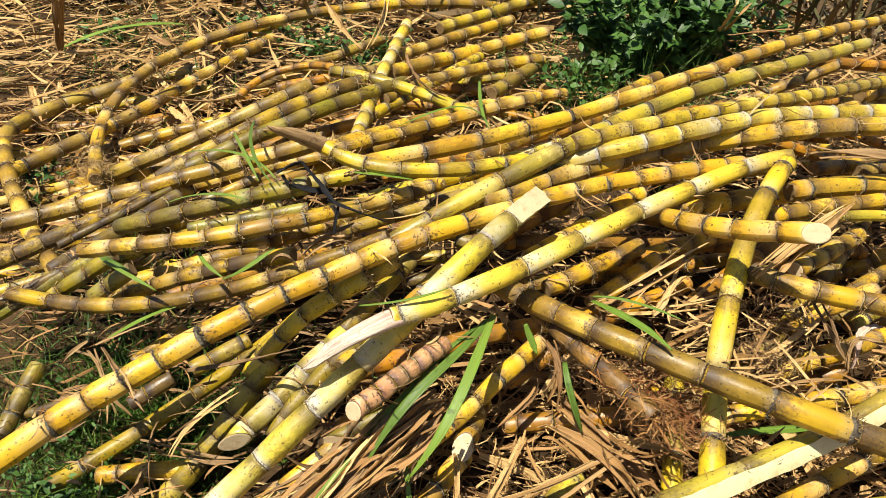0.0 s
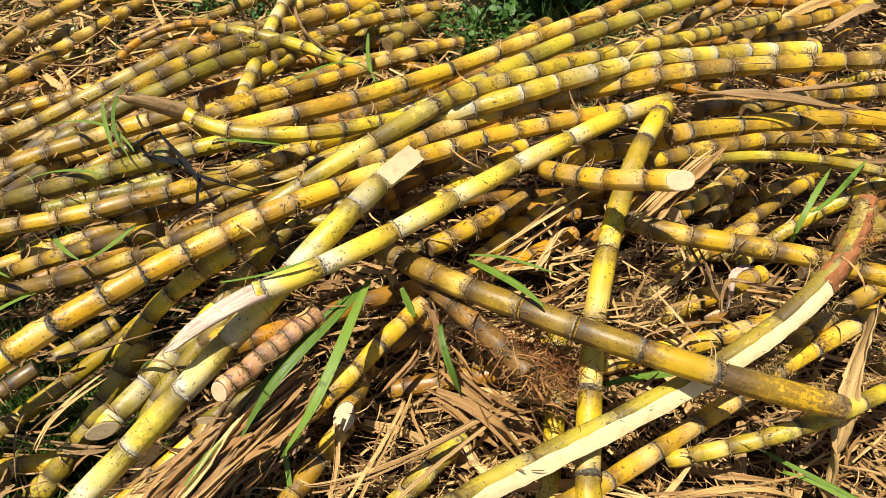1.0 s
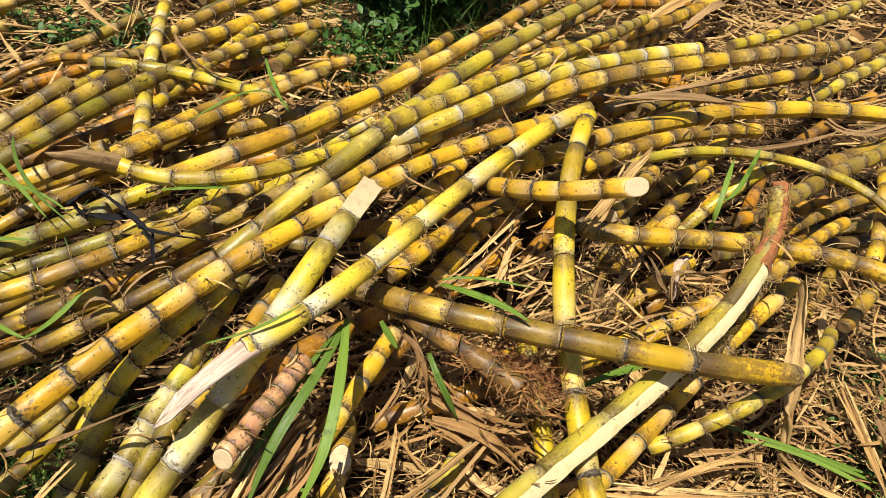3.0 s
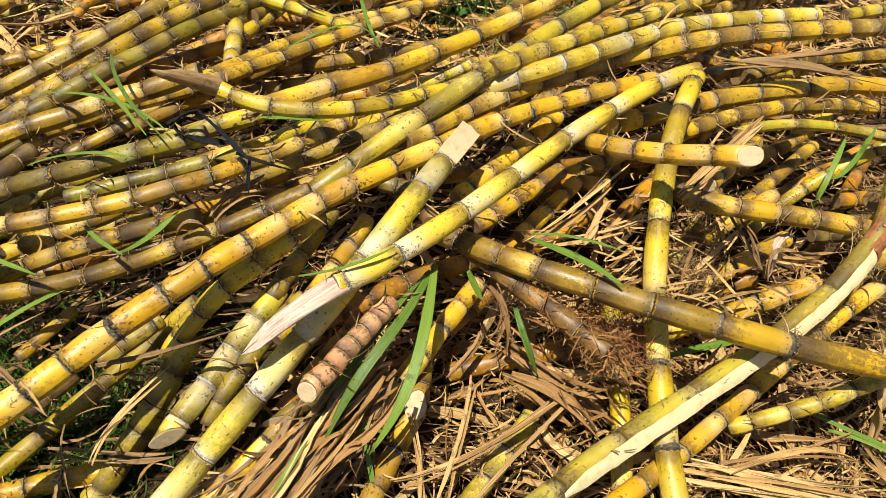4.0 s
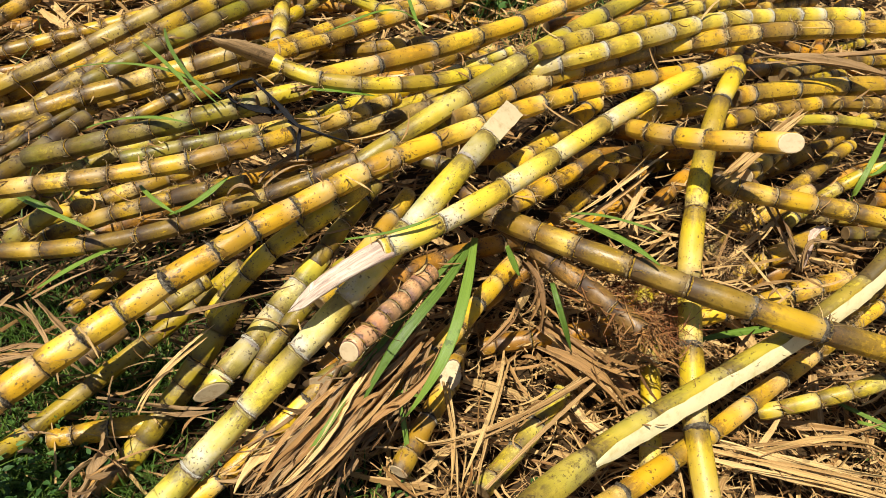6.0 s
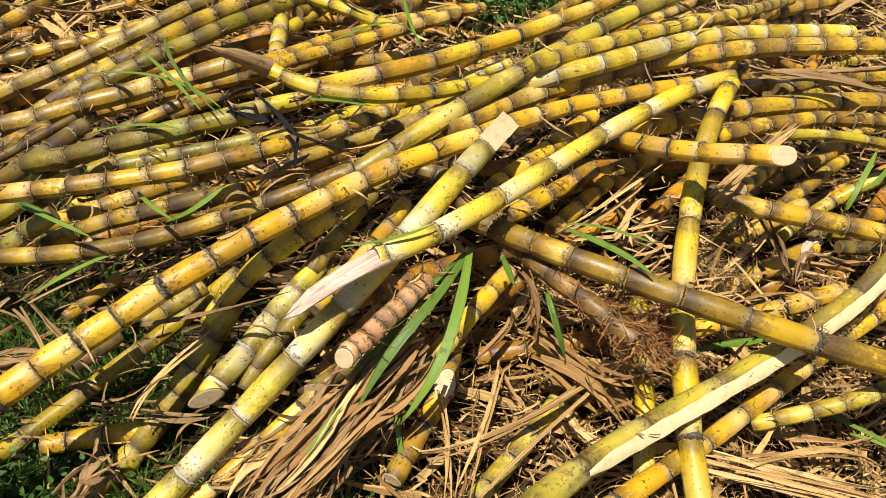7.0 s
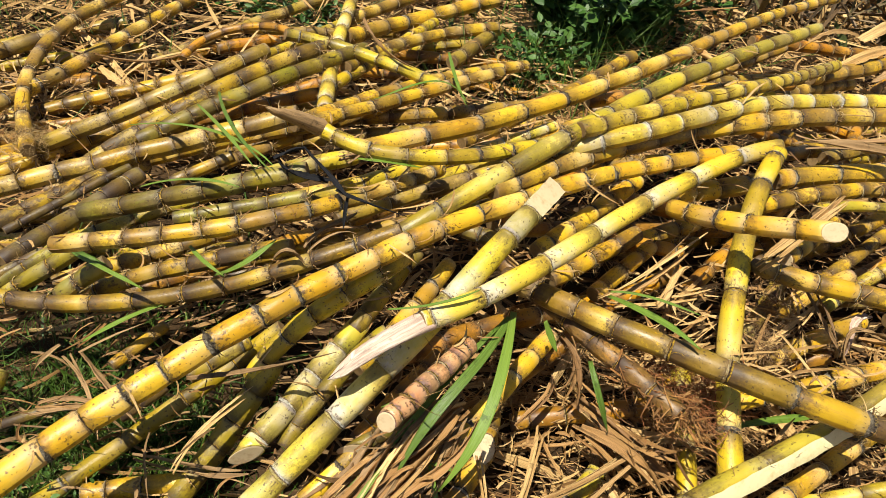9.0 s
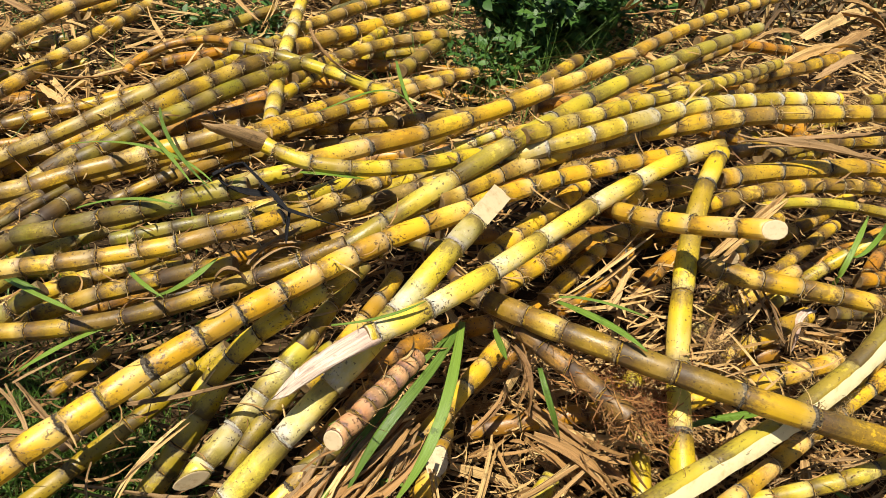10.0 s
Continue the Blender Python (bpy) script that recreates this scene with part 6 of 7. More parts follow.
leaf("dry_leaf", "tan dry cane leaf curled across the trash", (0.875, 0.158, 0.152), (0.870, 0.215, 0.221), (0.890, 0.148, 0.216), (0.998, 0.224, 0.161), 0.0079, GREY_LEAF, fold=0.6, twist=1.0)
leaf("dry_leaf", "tan dry cane leaf curled across the trash", (0.875, 0.168, 0.150), (0.878, 0.217, 0.234), (0.889, 0.144, 0.210), (0.992, 0.218, 0.154), 0.0054, GREY_LEAF, fold=0.6, twist=1.0)
leaf("dry_leaf", "tan dry cane leaf curled across the trash", (0.956, 0.250, 0.122), (1.013, 0.254, 0.112), (1.058, 0.260, 0.102), (1.096, 0.243, 0.125), 0.0100, RUST, fold=0.4)
leaf("dry_leaf", "tan dry cane leaf curled across the trash", (0.960, 0.260, 0.119), (1.004, 0.275, 0.115), (1.065, 0.268, 0.122), (1.109, 0.278, 0.121), 0.0068, RUST, fold=0.4)
leaf("dry_leaf", "long thin dry leaf lying across the canes", (-0.205, -0.022, 0.140), (-0.125, -0.043, 0.183), (-0.050, -0.050, 0.220), (0.019, -0.042, 0.250), 0.0092, GREY_LEAF, fold=0.4)
leaf("dry_leaf", "tan dry cane leaf curled across the trash", (-0.416, 0.028, 0.103), (-0.378, -0.001, 0.099), (-0.346, -0.027, 0.092), (-0.311, -0.105, 0.084), 0.0068, GREY_LEAF, fold=0.4)
leaf("dry_leaf", "tan dry cane leaf curled across the trash", (-0.408, 0.036, 0.102), (-0.378, -0.000, 0.100), (-0.345, -0.039, 0.091), (-0.315, -0.076, 0.075), 0.0047, GREY_LEAF, fold=0.4)
leaf("dry_leaf", "tan dry cane leaf curled across the trash", (-0.383, 0.023, 0.120), (-0.343, -0.011, 0.110), (-0.307, -0.038, 0.093), (-0.274, -0.060, 0.070), 0.0115, GREY_LEAF, fold=0.4)
leaf("dry_leaf", "tan dry cane leaf curled across the trash", (-0.426, -0.053, 0.070), (-0.360, -0.041, 0.077), (-0.343, -0.056, 0.105), (-0.289, -0.072, 0.069), 0.0115, GREY_LEAF, fold=0.4)
leaf("dry_leaf", "tan dry cane leaf curled across the trash", (-0.428, -0.043, 0.071), (-0.372, -0.039, 0.102), (-0.342, -0.049, 0.094), (-0.308, -0.060, 0.099), 0.0078, GREY_LEAF, fold=0.4)
leaf("dry_leaf", "tan dry cane leaf curled across the trash", (-0.430, -0.066, 0.073), (-0.374, -0.060, 0.092), (-0.333, -0.046, 0.094), (-0.303, -0.086, 0.081), 0.0046, GREY_LEAF, fold=0.4)
leaf("dry_leaf", "tan dry cane leaf curled across the trash", (-0.273, -0.094, 0.030), (-0.219, -0.093, 0.006), (-0.152, -0.104, 0.012), (-0.095, -0.111, 0.046), 0.0094, GREY_LEAF, fold=0.4)
leaf("dry_leaf", "tan dry cane leaf curled across the trash", (-0.278, -0.083, 0.027), (-0.212, -0.080, 0.019), (-0.141, -0.098, 0.016), (-0.085, -0.098, 0.041), 0.0064, GREY_LEAF, fold=0.4)
leaf("dry_leaf", "tan dry cane leaf curled across the trash", (-0.276, -0.107, 0.030), (-0.212, -0.102, 0.015), (-0.152, -0.088, 0.018), (-0.082, -0.126, 0.034), 0.0037, GREY_LEAF, fold=0.4)
leaf("dry_leaf", "tan dry cane leaf curled across the trash", (-0.200, -0.127, 0.050), (-0.180, -0.092, 0.099), (-0.150, -0.071, 0.110), (-0.119, -0.020, 0.105), 0.0058, STRAW, fold=0.4)
leaf("dry_leaf", "tan dry cane leaf curled across the trash", (-0.206, -0.123, 0.050), (-0.187, -0.095, 0.095), (-0.151, -0.064, 0.118), (-0.111, -0.005, 0.117), 0.0040, STRAW, fold=0.4)
leaf("dry_leaf", "tan dry cane leaf curled across the trash", (-0.274, -0.234, -0.018), (-0.243, -0.180, -0.002), (-0.242, -0.149, 0.018), (-0.270, -0.115, -0.009), 0.0188, GREY_LEAF, fold=0.4)
leaf("dry_leaf", "tan dry cane leaf curled across the trash", (-0.298, -0.207, -0.023), (-0.268, -0.167, 0.003), (-0.262, -0.165, -0.017), (-0.229, -0.159, 0.011), 0.0128, GREY_LEAF, fold=0.4)
leaf("dry_leaf", "tan dry cane leaf curled across the trash", (-0.269, -0.237, -0.023), (-0.237, -0.183, -0.010), (-0.243, -0.148, -0.012), (-0.205, -0.196, -0.001), 0.0075, GREY_LEAF, fold=0.4)
leaf("dry_leaf", "pinkish grey leaf sheath lying over canes", (-0.040, 0.383, 0.301), (-0.030, 0.402, 0.294), (0.027, 0.432, 0.308), (0.044, 0.437, 0.275), 0.0127, GREY_LEAF, fold=0.5)
leaf("dry_leaf", "pinkish grey leaf sheath lying over canes", (-0.042, 0.395, 0.299), (-0.011, 0.392, 0.313), (0.011, 0.407, 0.304), (0.052, 0.483, 0.290), 0.0086, GREY_LEAF, fold=0.5)
leaf("dry_leaf", "pinkish grey leaf sheath lying over canes", (-0.024, 0.376, 0.299), (-0.005, 0.384, 0.308), (0.014, 0.433, 0.318), (0.058, 0.459, 0.298), 0.0051, GREY_LEAF, fold=0.5)
leaf("dry_leaf", "pinkish pale sheath scrap with holes", (-0.068, 0.195, 0.239), (-0.056, 0.225, 0.255), (-0.013, 0.241, 0.263), (0.008, 0.265, 0.272), 0.0116, GREY_LEAF, fold=0.5)
leaf("dry_leaf", "pinkish pale sheath scrap with holes", (-0.072, 0.210, 0.240), (-0.050, 0.230, 0.249), (-0.018, 0.233, 0.260), (0.013, 0.233, 0.266), 0.0079, GREY_LEAF, fold=0.5)
leaf("dry_leaf", "pinkish pale sheath scrap with holes", (-0.062, 0.185, 0.237), (-0.048, 0.216, 0.245), (-0.012, 0.238, 0.260), (0.016, 0.223, 0.257), 0.0046, GREY_LEAF, fold=0.5)
leaf("dry_leaf", "tan dry cane leaf curled across the trash", (-0.107, 0.143, 0.250), (-0.092, 0.141, 0.277), (-0.076, 0.140, 0.277), (-0.059, 0.141, 0.250), 0.0091, GREY_LEAF, fold=0.6, twist=1.0)
leaf("dry_leaf", "pale dry stalk leaf standing behind the heap", (-0.494, 1.811, 0.202), (-0.402, 1.567, 0.232), (-0.334, 1.490, 0.190), (-0.270, 1.465, 0.161), 0.0141, STRAW, fold=0.4)
leaf("dry_leaf", "pale dry stalk leaf standing behind the heap", (-0.482, 1.807, 0.194), (-0.392, 1.601, 0.229), (-0.331, 1.481, 0.201), (-0.272, 1.488, 0.137), 0.0096, STRAW, fold=0.4)
leaf("dry_leaf", "pale dry stalk leaf standing behind the heap", (-0.294, 1.923, 0.201), (-0.211, 1.604, 0.226), (-0.234, 1.429, 0.213), (-0.270, 1.447, 0.133), 0.0130, STRAW, fold=0.4)
leaf("dry_leaf", "pale dry stalk leaf standing behind the heap", (-0.276, 1.930, 0.203), (-0.228, 1.607, 0.206), (-0.216, 1.437, 0.204), (-0.257, 1.473, 0.154), 0.0088, STRAW, fold=0.4)
leaf("dry_leaf", "brown dry blade lying across the canes", (-0.112, 1.404, 0.180), (-0.073, 1.239, 0.180), (-0.015, 1.133, 0.180), (0.062, 1.087, 0.180), 0.0137, GREY_LEAF, fold=0.4)
leaf("grass_blade", "half-dried grey-green cane leaf behind the heap", (-1.447, 1.611, 0.020), (-1.325, 1.676, 0.077), (-1.202, 1.766, 0.087), (-1.077, 1.880, 0.050), 0.0315, BLADE, fold=0.4)
leaf("dry_leaf", "tan dry cane leaf curled across the trash", (-1.012, 1.787, 0.091), (-0.958, 1.721, 0.090), (-0.889, 1.617, 0.049), (-0.869, 1.525, 0.030), 0.0182, STRAW, fold=0.3)
leaf("dry_leaf", "tan dry cane leaf curled across the trash", (-0.995, 1.799, 0.105), (-0.956, 1.740, 0.090), (-0.913, 1.627, 0.068), (-0.848, 1.499, 0.019), 0.0124, STRAW, fold=0.3)
leaf("dry_leaf", "tan dry cane leaf curled across the trash", (0.775, 1.127, 0.320), (0.785, 1.012, 0.340), (0.820, 0.968, 0.333), (0.882, 0.996, 0.300), 0.0187, STRAW, fold=0.4)
leaf("dry_leaf", "tan dry cane leaf curled across the trash", (0.876, 1.653, 0.251), (0.853, 1.466, 0.334), (0.860, 1.409, 0.392), (0.867, 1.497, 0.418), 0.0152, STRAW, fold=0.4)
leaf("dry_leaf", "tan dry cane leaf curled across the trash", (0.894, 1.659, 0.252), (0.872, 1.458, 0.329), (0.869, 1.423, 0.377), (0.923, 1.521, 0.382), 0.0103, STRAW, fold=0.4)
leaf("dry_leaf", "tan dry cane leaf curled across the trash", (0.938, 1.760, 0.203), (0.985, 1.710, 0.229), (1.051, 1.766, 0.244), (1.176, 1.845, 0.191), 0.0150, RUST, fold=0.4)
leaf("dry_leaf", "tan dry cane leaf curled across the trash", (0.934, 1.776, 0.201), (0.977, 1.707, 0.230), (1.050, 1.740, 0.237), (1.175, 1.876, 0.210), 0.0102, RUST, fold=0.4)
leaf("dry_leaf", "tan dry cane leaf curled across the trash", (-1.089, 1.596, 0.100), (-1.054, 1.586, 0.090), (-1.018, 1.587, 0.073), (-0.981, 1.598, 0.050), 0.0270, STRAW, fold=0.3)
leaf("dry_leaf", "tan dry cane leaf curled across the trash", (-1.295, 1.420, 0.280), (-1.353, 1.483, 0.187), (-1.406, 1.536, 0.093), (-1.454, 1.580, 0.000), 0.0279, GREY_LEAF, fold=0.3)
leaf("dry_leaf", "tan dry cane leaf curled across the trash", (-1.268, 1.427, 0.280), (-1.330, 1.489, 0.187), (-1.389, 1.540, 0.093), (-1.446, 1.582, 0.000), 0.0255, RUST, fold=0.3)
leaf("dry_leaf", "tan dry cane leaf curled across the trash", (-1.389, 1.304, 0.000), (-1.295, 1.186, 0.007), (-1.237, 1.113, -0.000), (-1.215, 1.087, -0.020), 0.0211, STRAW, fold=0.3)
leaf("dry_leaf", "tan dry cane leaf curled across the trash", (-0.859, 1.230, 0.000), (-0.785, 1.150, 0.007), (-0.728, 1.113, -0.000), (-0.689, 1.118, -0.020), 0.0227, STRAW, fold=0.3)
leaf("dry_leaf", "tan dry cane leaf curled across the trash", (-1.046, 1.490, 0.000), (-0.932, 1.377, 0.007), (-0.827, 1.263, -0.000), (-0.731, 1.150, -0.020), 0.0205, STRAW, fold=0.3)
leaf("dry_leaf", "tan dry cane leaf curled across the trash", (1.636, 0.937, 0.193), (1.494, 0.646, 0.186), (1.592, 0.601, 0.190), (1.896, 0.787, 0.186), 0.0129, GREY_LEAF, fold=0.3)
leaf("dry_leaf", "tan dry cane leaf curled across the trash", (1.641, 0.950, 0.204), (1.496, 0.662, 0.191), (1.578, 0.598, 0.183), (1.898, 0.812, 0.201), 0.0087, GREY_LEAF, fold=0.3)
leaf("dry_leaf", "broad grey-brown dry leaf lying between canes", (1.056, 0.803, 0.245), (1.138, 0.790, 0.268), (1.239, 0.799, 0.276), (1.399, 0.829, 0.288), 0.0163, GREY_LEAF, fold=0.3)
leaf("dry_leaf", "broad grey-brown dry leaf lying between canes", (1.059, 0.833, 0.237), (1.143, 0.830, 0.250), (1.224, 0.768, 0.259), (1.384, 0.753, 0.210), 0.0111, GREY_LEAF, fold=0.3)
leaf("dry_leaf", "broad grey-brown dry leaf lying between canes", (1.057, 0.790, 0.238), (1.119, 0.790, 0.255), (1.237, 0.785, 0.265), (1.375, 0.738, 0.239), 0.0065, GREY_LEAF, fold=0.3)
leaf("dry_leaf", "tan dry cane leaf curled across the trash", (1.669, 0.862, 0.162), (1.751, 0.851, 0.160), (1.836, 0.859, 0.188), (2.005, 0.929, 0.166), 0.0181, STRAW, fold=0.3)
leaf("dry_leaf", "tan dry cane leaf curled across the trash", (1.674, 0.881, 0.159), (1.736, 0.875, 0.189), (1.825, 0.868, 0.174), (1.957, 0.949, 0.195), 0.0123, STRAW, fold=0.3)
leaf("dry_leaf", "tan dry cane leaf curled across the trash", (1.674, 0.838, 0.173), (1.741, 0.834, 0.183), (1.834, 0.882, 0.186), (1.996, 0.915, 0.173), 0.0072, STRAW, fold=0.3)
leaf("dry_leaf", "tan dry cane leaf curled across the trash", (1.190, 0.573, 0.220), (1.301, 0.560, 0.227), (1.401, 0.572, 0.233), (1.489, 0.608, 0.240), 0.0114, GREY_LEAF, fold=0.3)

leaf("dry_leaf", "broad pale dry leaf tangled past the heap", (1.608, 1.797, 0.171), (1.823, 1.989, 0.211), (2.029, 2.181, 0.191), (2.259, 2.379, 0.141), 0.0484, STRAW, fold=0.3, twist=0.19, base_width=0.8)
leaf("dry_leaf", "broad pale dry leaf tangled past the heap", (1.835, 2.061, 0.184), (1.901, 2.017, 0.225), (2.009, 1.972, 0.205), (2.036, 1.927, 0.154), 0.0404, STRAW, fold=0.3, twist=0.29, base_width=0.8)
leaf("dry_leaf", "broad pale dry leaf tangled past the heap", (2.007, 2.310, 0.175), (2.046, 2.249, 0.215), (2.074, 2.189, 0.195), (2.127, 2.127, 0.145), 0.0332, STRAW, fold=0.3, twist=0.82, base_width=0.8)
leaf("dry_leaf", "broad pale dry leaf tangled past the heap", (1.348, 1.406, 0.204), (1.507, 1.525, 0.244), (1.648, 1.645, 0.224), (1.830, 1.768, 0.174), 0.0359, STRAW, fold=0.3, twist=-0.80, base_width=0.8)
leaf("dry_leaf", "broad pale dry leaf tangled past the heap", (1.721, 1.571, 0.191), (1.648, 1.532, 0.232), (1.629, 1.492, 0.212), (1.499, 1.450, 0.161), 0.0353, GREY_LEAF, fold=0.3, twist=0.73, base_width=0.8)
leaf("dry_leaf", "broad pale dry leaf tangled past the heap", (1.302, 1.605, 0.174), (1.428, 1.717, 0.214), (1.530, 1.829, 0.194), (1.684, 1.945, 0.144), 0.0329, STRAW, fold=0.3, twist=-0.58, base_width=0.8)
leaf("dry_leaf", "broad pale dry leaf tangled past the heap", (1.952, 1.955, 0.168), (1.847, 1.863, 0.208), (1.760, 1.771, 0.188), (1.632, 1.676, 0.138), 0.0456, STRAW, fold=0.3, twist=-0.48, base_width=0.8)
leaf("dry_leaf", "bent grey-white dry sheath standing in the gap", (0.939, 0.238, 0.190), (0.879, 0.209, 0.200), (0.900, 0.199, 0.170), (0.897, 0.188, 0.130), 0.016, SHEATH, fold=0.6, base_width=1.0)
leaf("twig", "thin dark brown twig leaning across the gap", (0.832, 0.285, 0.200), (0.851, 0.251, 0.180), (0.871, 0.214, 0.160), (0.897, 0.193, 0.130), 0.0065, GREY_LEAF, fold=0.9, base_width=1.0, category="twig")
leaf("dry_leaf", "red-brown dry leaf strip lying in the gap", (0.942, 0.234, 0.140), (0.964, 0.225, 0.145), (0.994, 0.219, 0.145), (1.025, 0.221, 0.140), 0.013, RUST, fold=0.4)
leaf("dry_leaf", "pale folded dry leaf leaning against a cut cane", (0.761, 0.341, 0.200), (0.810, 0.362, 0.250), (0.854, 0.386, 0.290), (0.904, 0.416, 0.330), 0.02, STRAW, fold=0.7, base_width=0.8)
leaf("dry_leaf", "pale folded dry leaf leaning against a cut cane", (0.751, 0.313, 0.180), (0.802, 0.355, 0.220), (0.847, 0.380, 0.260), (0.896, 0.415, 0.300), 0.011, STRAW, fold=0.5, base_width=0.8)

# ---- dry roots ----
def tuft(label, spot, count, length, spread, seed, material=None):
    """A tangle of dry rootlets or torn fibres: thin three-sided threads."""
    g = random.Random(seed)
    verts, faces = [], []
    for _ in range(count):
        p = Vector((g.gauss(0, spread), g.gauss(0, spread), g.gauss(0, spread * 0.6)))
        d = Vector((g.gauss(0, 1), g.gauss(0, 1), g.gauss(0, 0.6))).normalized()
        long, thick, k0 = g.uniform(0.4, 1.0) * length, g.uniform(0.0004, 0.0010), len(verts)
        for i in range(4):
            a = d.orthogonal().normalized()
            b = d.cross(a)
            t = thick * (1 - 0.25 * i)
            verts += [p + a * t, p - a * t * 0.5 + b * t * 0.87, p - a * t * 0.5 - b * t * 0.87]
            p = p + d * long / 3
            d = (d + Vector((g.gauss(0, 0.45), g.gauss(0, 0.45), g.gauss(0, 0.45) - 0.12))).normalized()
        for i in range(3):
            for j in range(3):
                faces.append((k0 + 3 * i + j, k0 + 3 * i + (j + 1) % 3, k0 + 3 * i + 3 + (j + 1) % 3, k0 + 3 * i + 3 + j))
    ob = tagged(new("root_tuft", mesh_of("root_tuft", [tuple(v) for v in verts], faces, material or ROOT)), label, "roots", "dry root tufts")
    ob.location = spot
    return ob


PALE_ROOT = fibre_material("pale_root", (0.42, 0.28, 0.11), (0.24, 0.14, 0.05), 60.0, 0.6, 0.85)
tuft("tan tangle of dry cane rootlets beside a peeled stalk", (0.925, 0.075, 0.13), 260, 0.035, 0.022, 1, PALE_ROOT)
tuft("brown shredded fibres hanging from a broken stalk", (0.545, 0.075, 0.155), 260, 0.05, 0.03, 2, TORN)
tuft("brown shredded fibres hanging from a broken stalk", (0.600, 0.045, 0.135), 240, 0.05, 0.028, 3, TORN)
tuft("brown tangle of rootlets in the heap's gap", (0.76, 0.20, 0.12), 220, 0.05, 0.03, 4)
tuft("brown tangle of rootlets in the heap's gap", (0.80, 0.30, 0.14), 200, 0.05, 0.03, 5)
tuft("brown tangle of rootlets under the canes", (0.43, 0.15, 0.14), 180, 0.06, 0.035, 6)
tuft("tan root mat at the foot of a bent stalk", (-0.835, 0.751, 0.030), 320, 0.05, 0.025, 8, PALE_ROOT)
tuft("tan torn fibres at a stalk's foot", (1.02, 0.15, 0.21), 160, 0.03, 0.016, 7, PALE_ROOT)


# ---- weeds ----
def weed(label, x, y, height, spread, count, size, seed, stems=14, name="weed"):
    """A low broad-leaved weed: thin branching stems and a crown of small folded leaves."""
    g = random.Random(seed)
    z0 = ground_height(x, y)
    thing = tagged(new(name), label, "weed", "green weeds")
    thing.location = (x, y, z0)
    sv, sf, lv, lf, lu, tips = [], [], [], [], [], []
    for _ in range(stems):
        a, reach = g.uniform(0, 6.28), spread * math.sqrt(g.random())
        top = Vector((math.cos(a) * reach, math.sin(a) * reach, height * g.uniform(0.5, 1.0)))
        foot = Vector((math.cos(a) * reach * 0.3, math.sin(a) * reach * 0.3, 0.0))
        mid = (foot + top) / 2 + Vector((g.gauss(0, 0.03), g.gauss(0, 0.03), height * 0.15))
        pts, k0 = bezier((foot, mid, mid, top), np.linspace(0, 1, 8)), len(sv)
        for i, p in enumerate(pts):
            t = 0.0022 * (1 - 0.08 * i)
            sv += [(p[0] + t, p[1], p[2]), (p[0] - t * 0.5, p[1] + t * 0.87, p[2]), (p[0] - t * 0.5, p[1] - t * 0.87, p[2])]
            tips.append(Vector(p))
        for i in range(7):
            for j in range(3):
                sf.append((k0 + 3 * i + j, k0 + 3 * i + (j + 1) % 3, k0 + 3 * i + 3 + (j + 1) % 3, k0 + 3 * i + 3 + j))
    tagged(part("branching_stem", mesh_of("branching_stem", sv, sf, BLADE), thing), kind="stuff")
    for _ in range(count):
        p = g.choice(tips) + Vector((g.gauss(0, 0.025), g.gauss(0, 0.025), g.gauss(0, 0.02)))
        p.z = max(p.z, 0.004)
        h, tilt, s = g.uniform(0, 6.28), g.gauss(0.15, 0.45), size * g.uniform(0.6, 1.25)
        d = Vector((math.cos(h) * math.cos(tilt), math.sin(h) * math.cos(tilt), math.sin(tilt)))
        side = d.cross(Vector((0, 0, 1))).normalized()
        side = side * math.cos(0.6 * g.gauss(0, 1)) + Vector((0, 0, 1)) * math.sin(0.5 * g.gauss(0, 1))
        n = side.cross(d).normalized()
        k0 = len(lv)
        for f, w in ((0.0, 0.06), (0.3, 0.42), (0.6, 0.40), (1.0, 0.03)):
            c = p + d * s * f - n * s * 0.18 * f * f
            for x_ in (-1, 0, 1):
                lv.append(tuple(c + side * x_ * w * s * 0.62 + n * abs(x_) * w * s * 0.18)), lu.append((f, 0.5 + 0.5 * x_))
        for i in range(3):
            for j in range(2):
                lf.append((k0 + 3 * i + j, k0 + 3 * i + j + 1, k0 + 3 * i + j + 4, k0 + 3 * i + j + 3))
    tagged(part("foliage", mesh_of("foliage", lv, lf, WEED, lu), thing), kind="stuff")
    return thing


weed("dark green leafy bush growing behind the cane heap", 0.62, 1.95, 0.44, 0.32, 1300, 0.058, 1, 46)
weed("dark green leafy bush growing behind the cane heap", 0.86, 2.12, 0.52, 0.32, 1200, 0.060, 2, 40)
weed("dark green leafy bush growing behind the cane heap", 0.45, 1.65, 0.20, 0.18, 420, 0.035, 3, 26)
weed("small green weed among dry leaves", -1.05, 0.78, 0.06, 0.10, 120, 0.03, 4)
weed("small green weed among dry leaves", -0.35, 1.95, 0.12, 0.14, 160, 0.04, 5)
weed("low green weeds at the heap's foot", -0.33, -0.16, 0.05, 0.13, 260, 0.011, 6, 24)
weed("low green weeds at the heap's foot", -0.12, -0.22, 0.04, 0.10, 150, 0.010, 7, 18)
weed("low green weeds at the heap's foot", -0.50, -0.02, 0.05, 0.14, 220, 0.012, 8, 20)
weed("low small-leaved green weeds at the heap's foot", -0.40, -0.22, 0.07, 0.11, 420, 0.015, 19, 30)
weed("low green weeds in the trampled clearing", 1.25, -0.10, 0.03, 0.10, 120, 0.022, 9)
weed("low green weeds in the trampled clearing", 1.45, 0.10, 0.04, 0.14, 160, 0.024, 10)
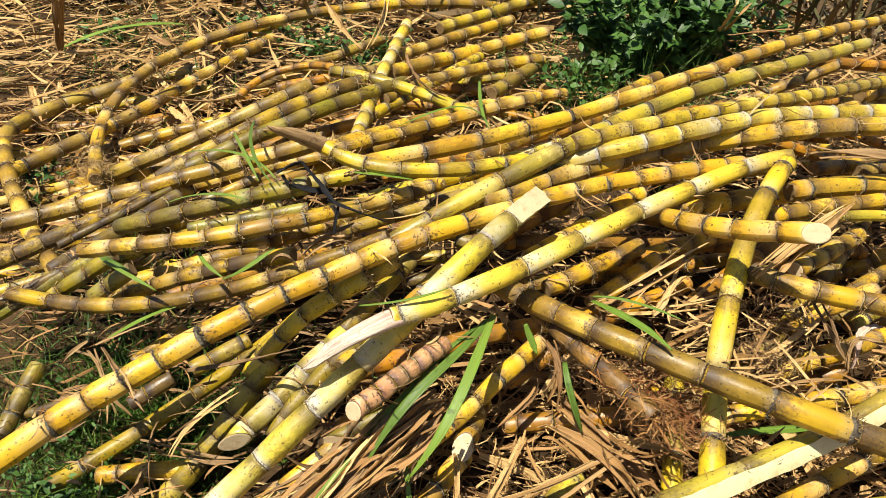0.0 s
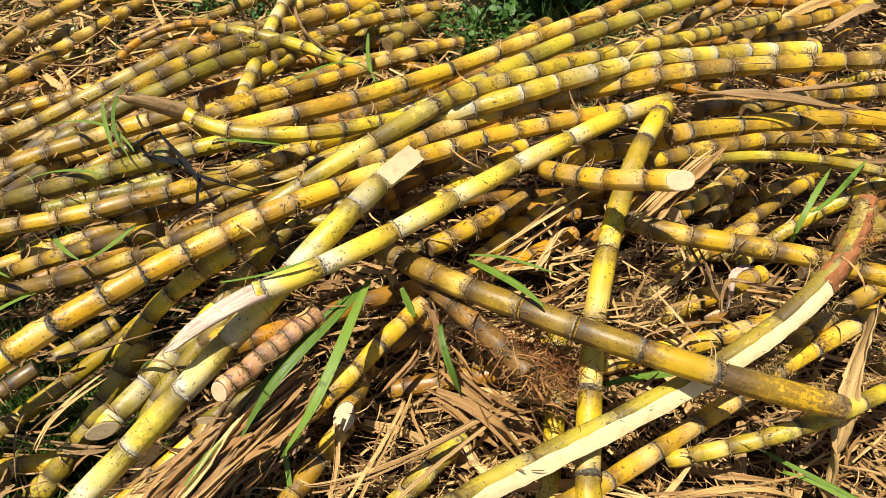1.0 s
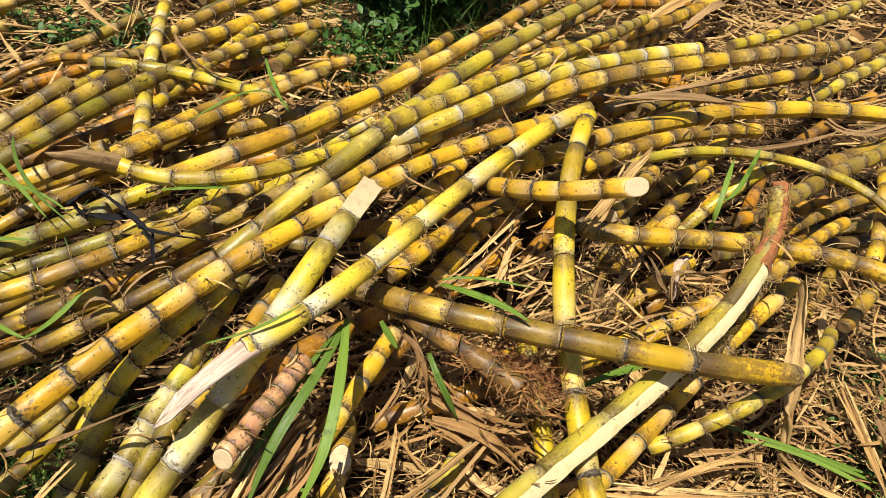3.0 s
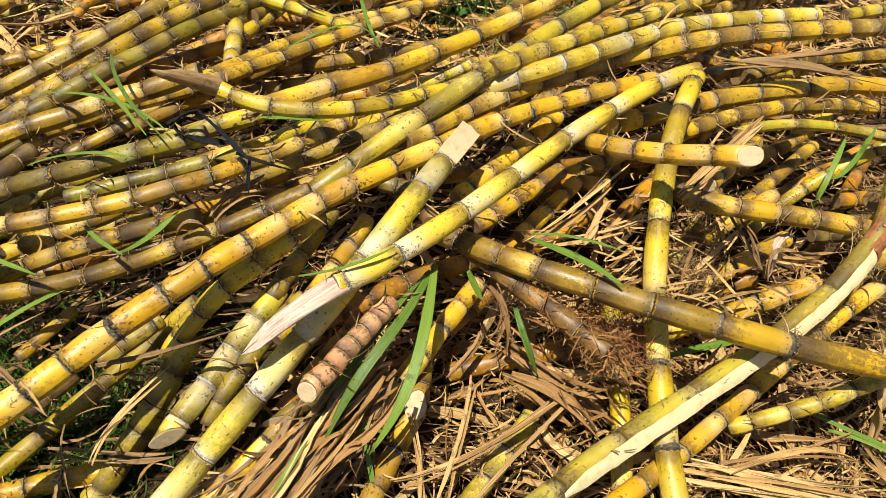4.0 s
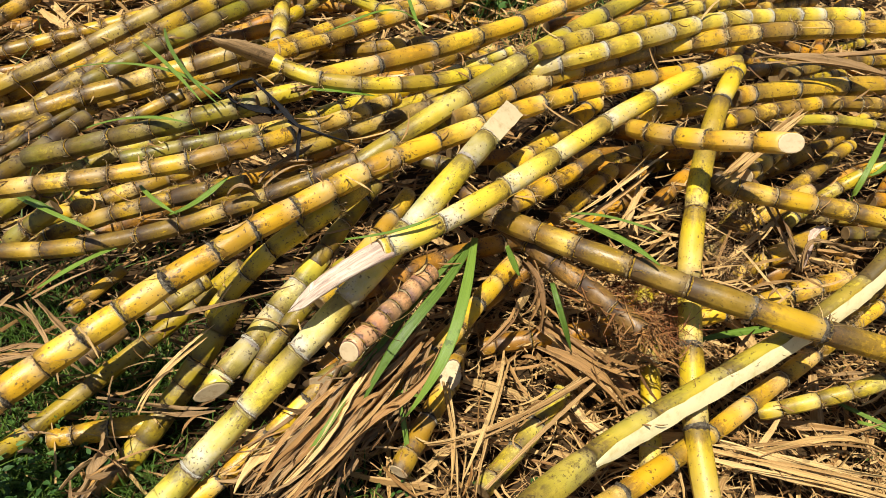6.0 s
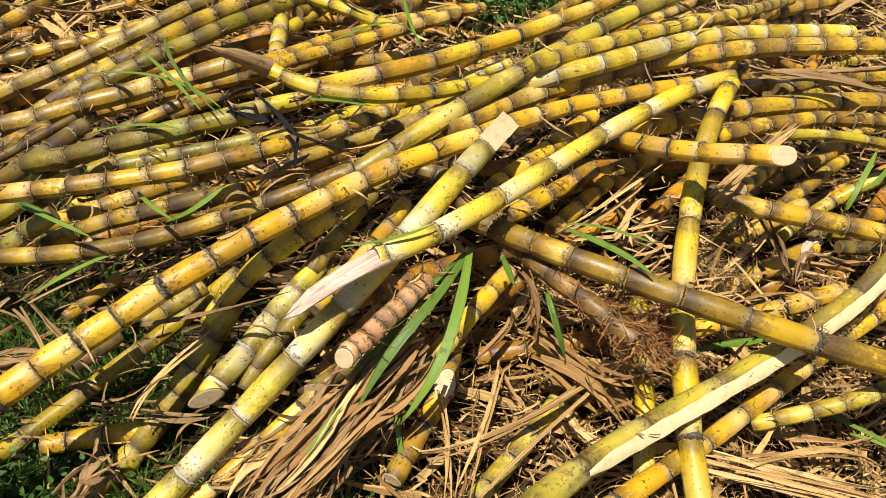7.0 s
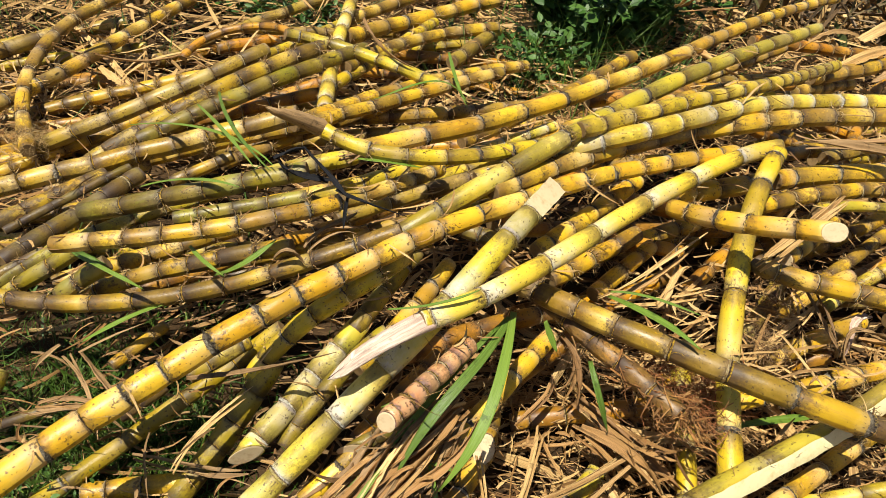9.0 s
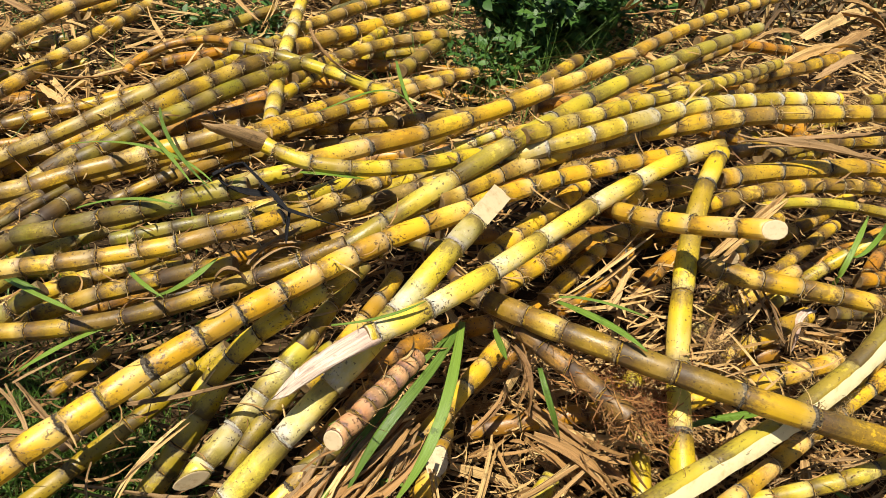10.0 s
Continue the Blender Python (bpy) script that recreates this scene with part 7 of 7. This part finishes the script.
weed("tiny green sprigs among the bundle of dry leaves", 0.10, -0.20, 0.06, 0.05, 90, 0.012, 12, 10)
weed("tiny green sprigs in the trampled clearing", 0.36, -0.24, 0.05, 0.06, 110, 0.014, 13, 12)
weed("tiny green sprigs in the trampled clearing", 1.10, -0.28, 0.04, 0.07, 120, 0.014, 14, 12)
weed("small green weed behind the heap", -0.55, 1.85, 0.16, 0.14, 260, 0.032, 15, 16)
weed("small green weed behind the heap", -0.30, 1.70, 0.10, 0.12, 160, 0.028, 16, 14)
weed("small green weed behind the heap", -0.80, 1.95, 0.14, 0.16, 220, 0.03, 17, 16)
weed("small green weed behind the heap", 0.25, 1.75, 0.12, 0.12, 200, 0.03, 18, 14)
weed("small green weed among dry leaves", -1.45, 1.95, 0.10, 0.18, 160, 0.035, 11)


def grass_patch(label, x, y, reach, count, long, seed, wide=(0.002, 0.005)):
    """Short grass as one mesh of bent tapering blades."""
    def spot(g):
        px, py = g.gauss(x, reach), g.gauss(y, reach)
        return px, py, ground_height(px, py), g.uniform(0, 6.28), g.uniform(0.3, 1.3)
    ob = strips("grass", label, count, GRASS, spot, long, wide, 0.8, seed)
    return tagged(ob, label, "grass", kind="stuff")


grass_patch("fine green grass at the heap's edge", -0.36, -0.14, 0.10, 1500, (0.015, 0.07), 31, (0.0008, 0.0025))
grass_patch("fine green grass at the heap's edge", -0.14, -0.24, 0.07, 600, (0.015, 0.06), 40, (0.0008, 0.0025))
grass_patch("lush green grass at the heap's foot", -0.36, -0.20, 0.075, 1500, (0.03, 0.09), 44, (0.0012, 0.0036))
grass_patch("lush green grass at the heap's foot", -0.22, -0.25, 0.06, 700, (0.03, 0.08), 45, (0.0012, 0.0032))
grass_patch("dark green grass under the canes", -0.40, 0.06, 0.09, 1100, (0.03, 0.11), 46, (0.0015, 0.0045))
grass_patch("dark green grass under the canes", -0.24, 0.00, 0.07, 700, (0.03, 0.09), 47, (0.0015, 0.0040))
grass_patch("fine green grass at the heap's edge", -0.60, 0.10, 0.12, 900, (0.02, 0.09), 32, (0.001, 0.003))
grass_patch("short green grass between the canes", -0.2, 0.22, 0.14, 160, (0.05, 0.16), 33)
grass_patch("short green grass in the clearing", 1.3, 0.0, 0.16, 260, (0.02, 0.07), 34)
grass_patch("green grass stems around the bush", 0.5, 1.55, 0.20, 320, (0.10, 0.36), 35)
grass_patch("green grass stems around the bush", 0.75, 1.85, 0.22, 260, (0.15, 0.5), 37)
grass_patch("thin green grass among dry leaves", -1.2, 1.75, 0.35, 380, (0.06, 0.25), 38)
grass_patch("thin green grass between the canes", -0.45, 0.35, 0.18, 160, (0.06, 0.2), 39)
grass_patch("short green grass by the bundle of leaves", 0.05, -0.24, 0.08, 140, (0.03, 0.1), 36)


# ---- dry stand behind the heap ----
def upright(g):
    x, y = g.uniform(-2.6, 3.0), g.uniform(2.3, 3.8)
    return x, y, ground_height(x, y) + g.uniform(0, 0.15), g.uniform(0, 6.28), g.gauss(0.9, 0.5)


strips("dry_leaf_stand", "dark brown dry cane leaves standing behind the heap", 1700, STAND, upright, (0.2, 0.9), (0.010, 0.034), 0.7, 41)
strips("dry_leaf_stand", "pale dry cane leaves standing behind the heap", 160, STRAW, upright, (0.2, 0.7), (0.008, 0.024), 0.7, 43)
strips("leaf_litter", "tan dry leaves matted behind the heap", 2600, STRAW, on_ground(-2.8, 3.2, 2.2, 4.2, 0.12, 0.3, 1.2), (0.1, 0.4), (0.006, 0.024), 0.6, 42)


# ---- trash scattered over the field around ----
def field(g):
    while True:
        x, y = g.gauss(0.2, 4.0), g.gauss(0.6, 4.0)
        if not (-2.0 < x < 2.2 and -0.5 < y < 2.5):
            return x, y, ground_height(x, y) + g.uniform(0.004, 0.05), g.gauss(0.35, 1.0) + (math.pi if g.random() < 0.5 else 0), g.gauss(0, 0.12)


strips("leaf_litter", "tan dry cane leaves scattered over the field", 9000, STRAW, field, (0.10, 0.45), (0.006, 0.024), 0.7, 61)
strips("leaf_litter", "brown dry cane leaves scattered over the field", 7000, RUST, field, (0.08, 0.35), (0.006, 0.024), 0.8, 62)
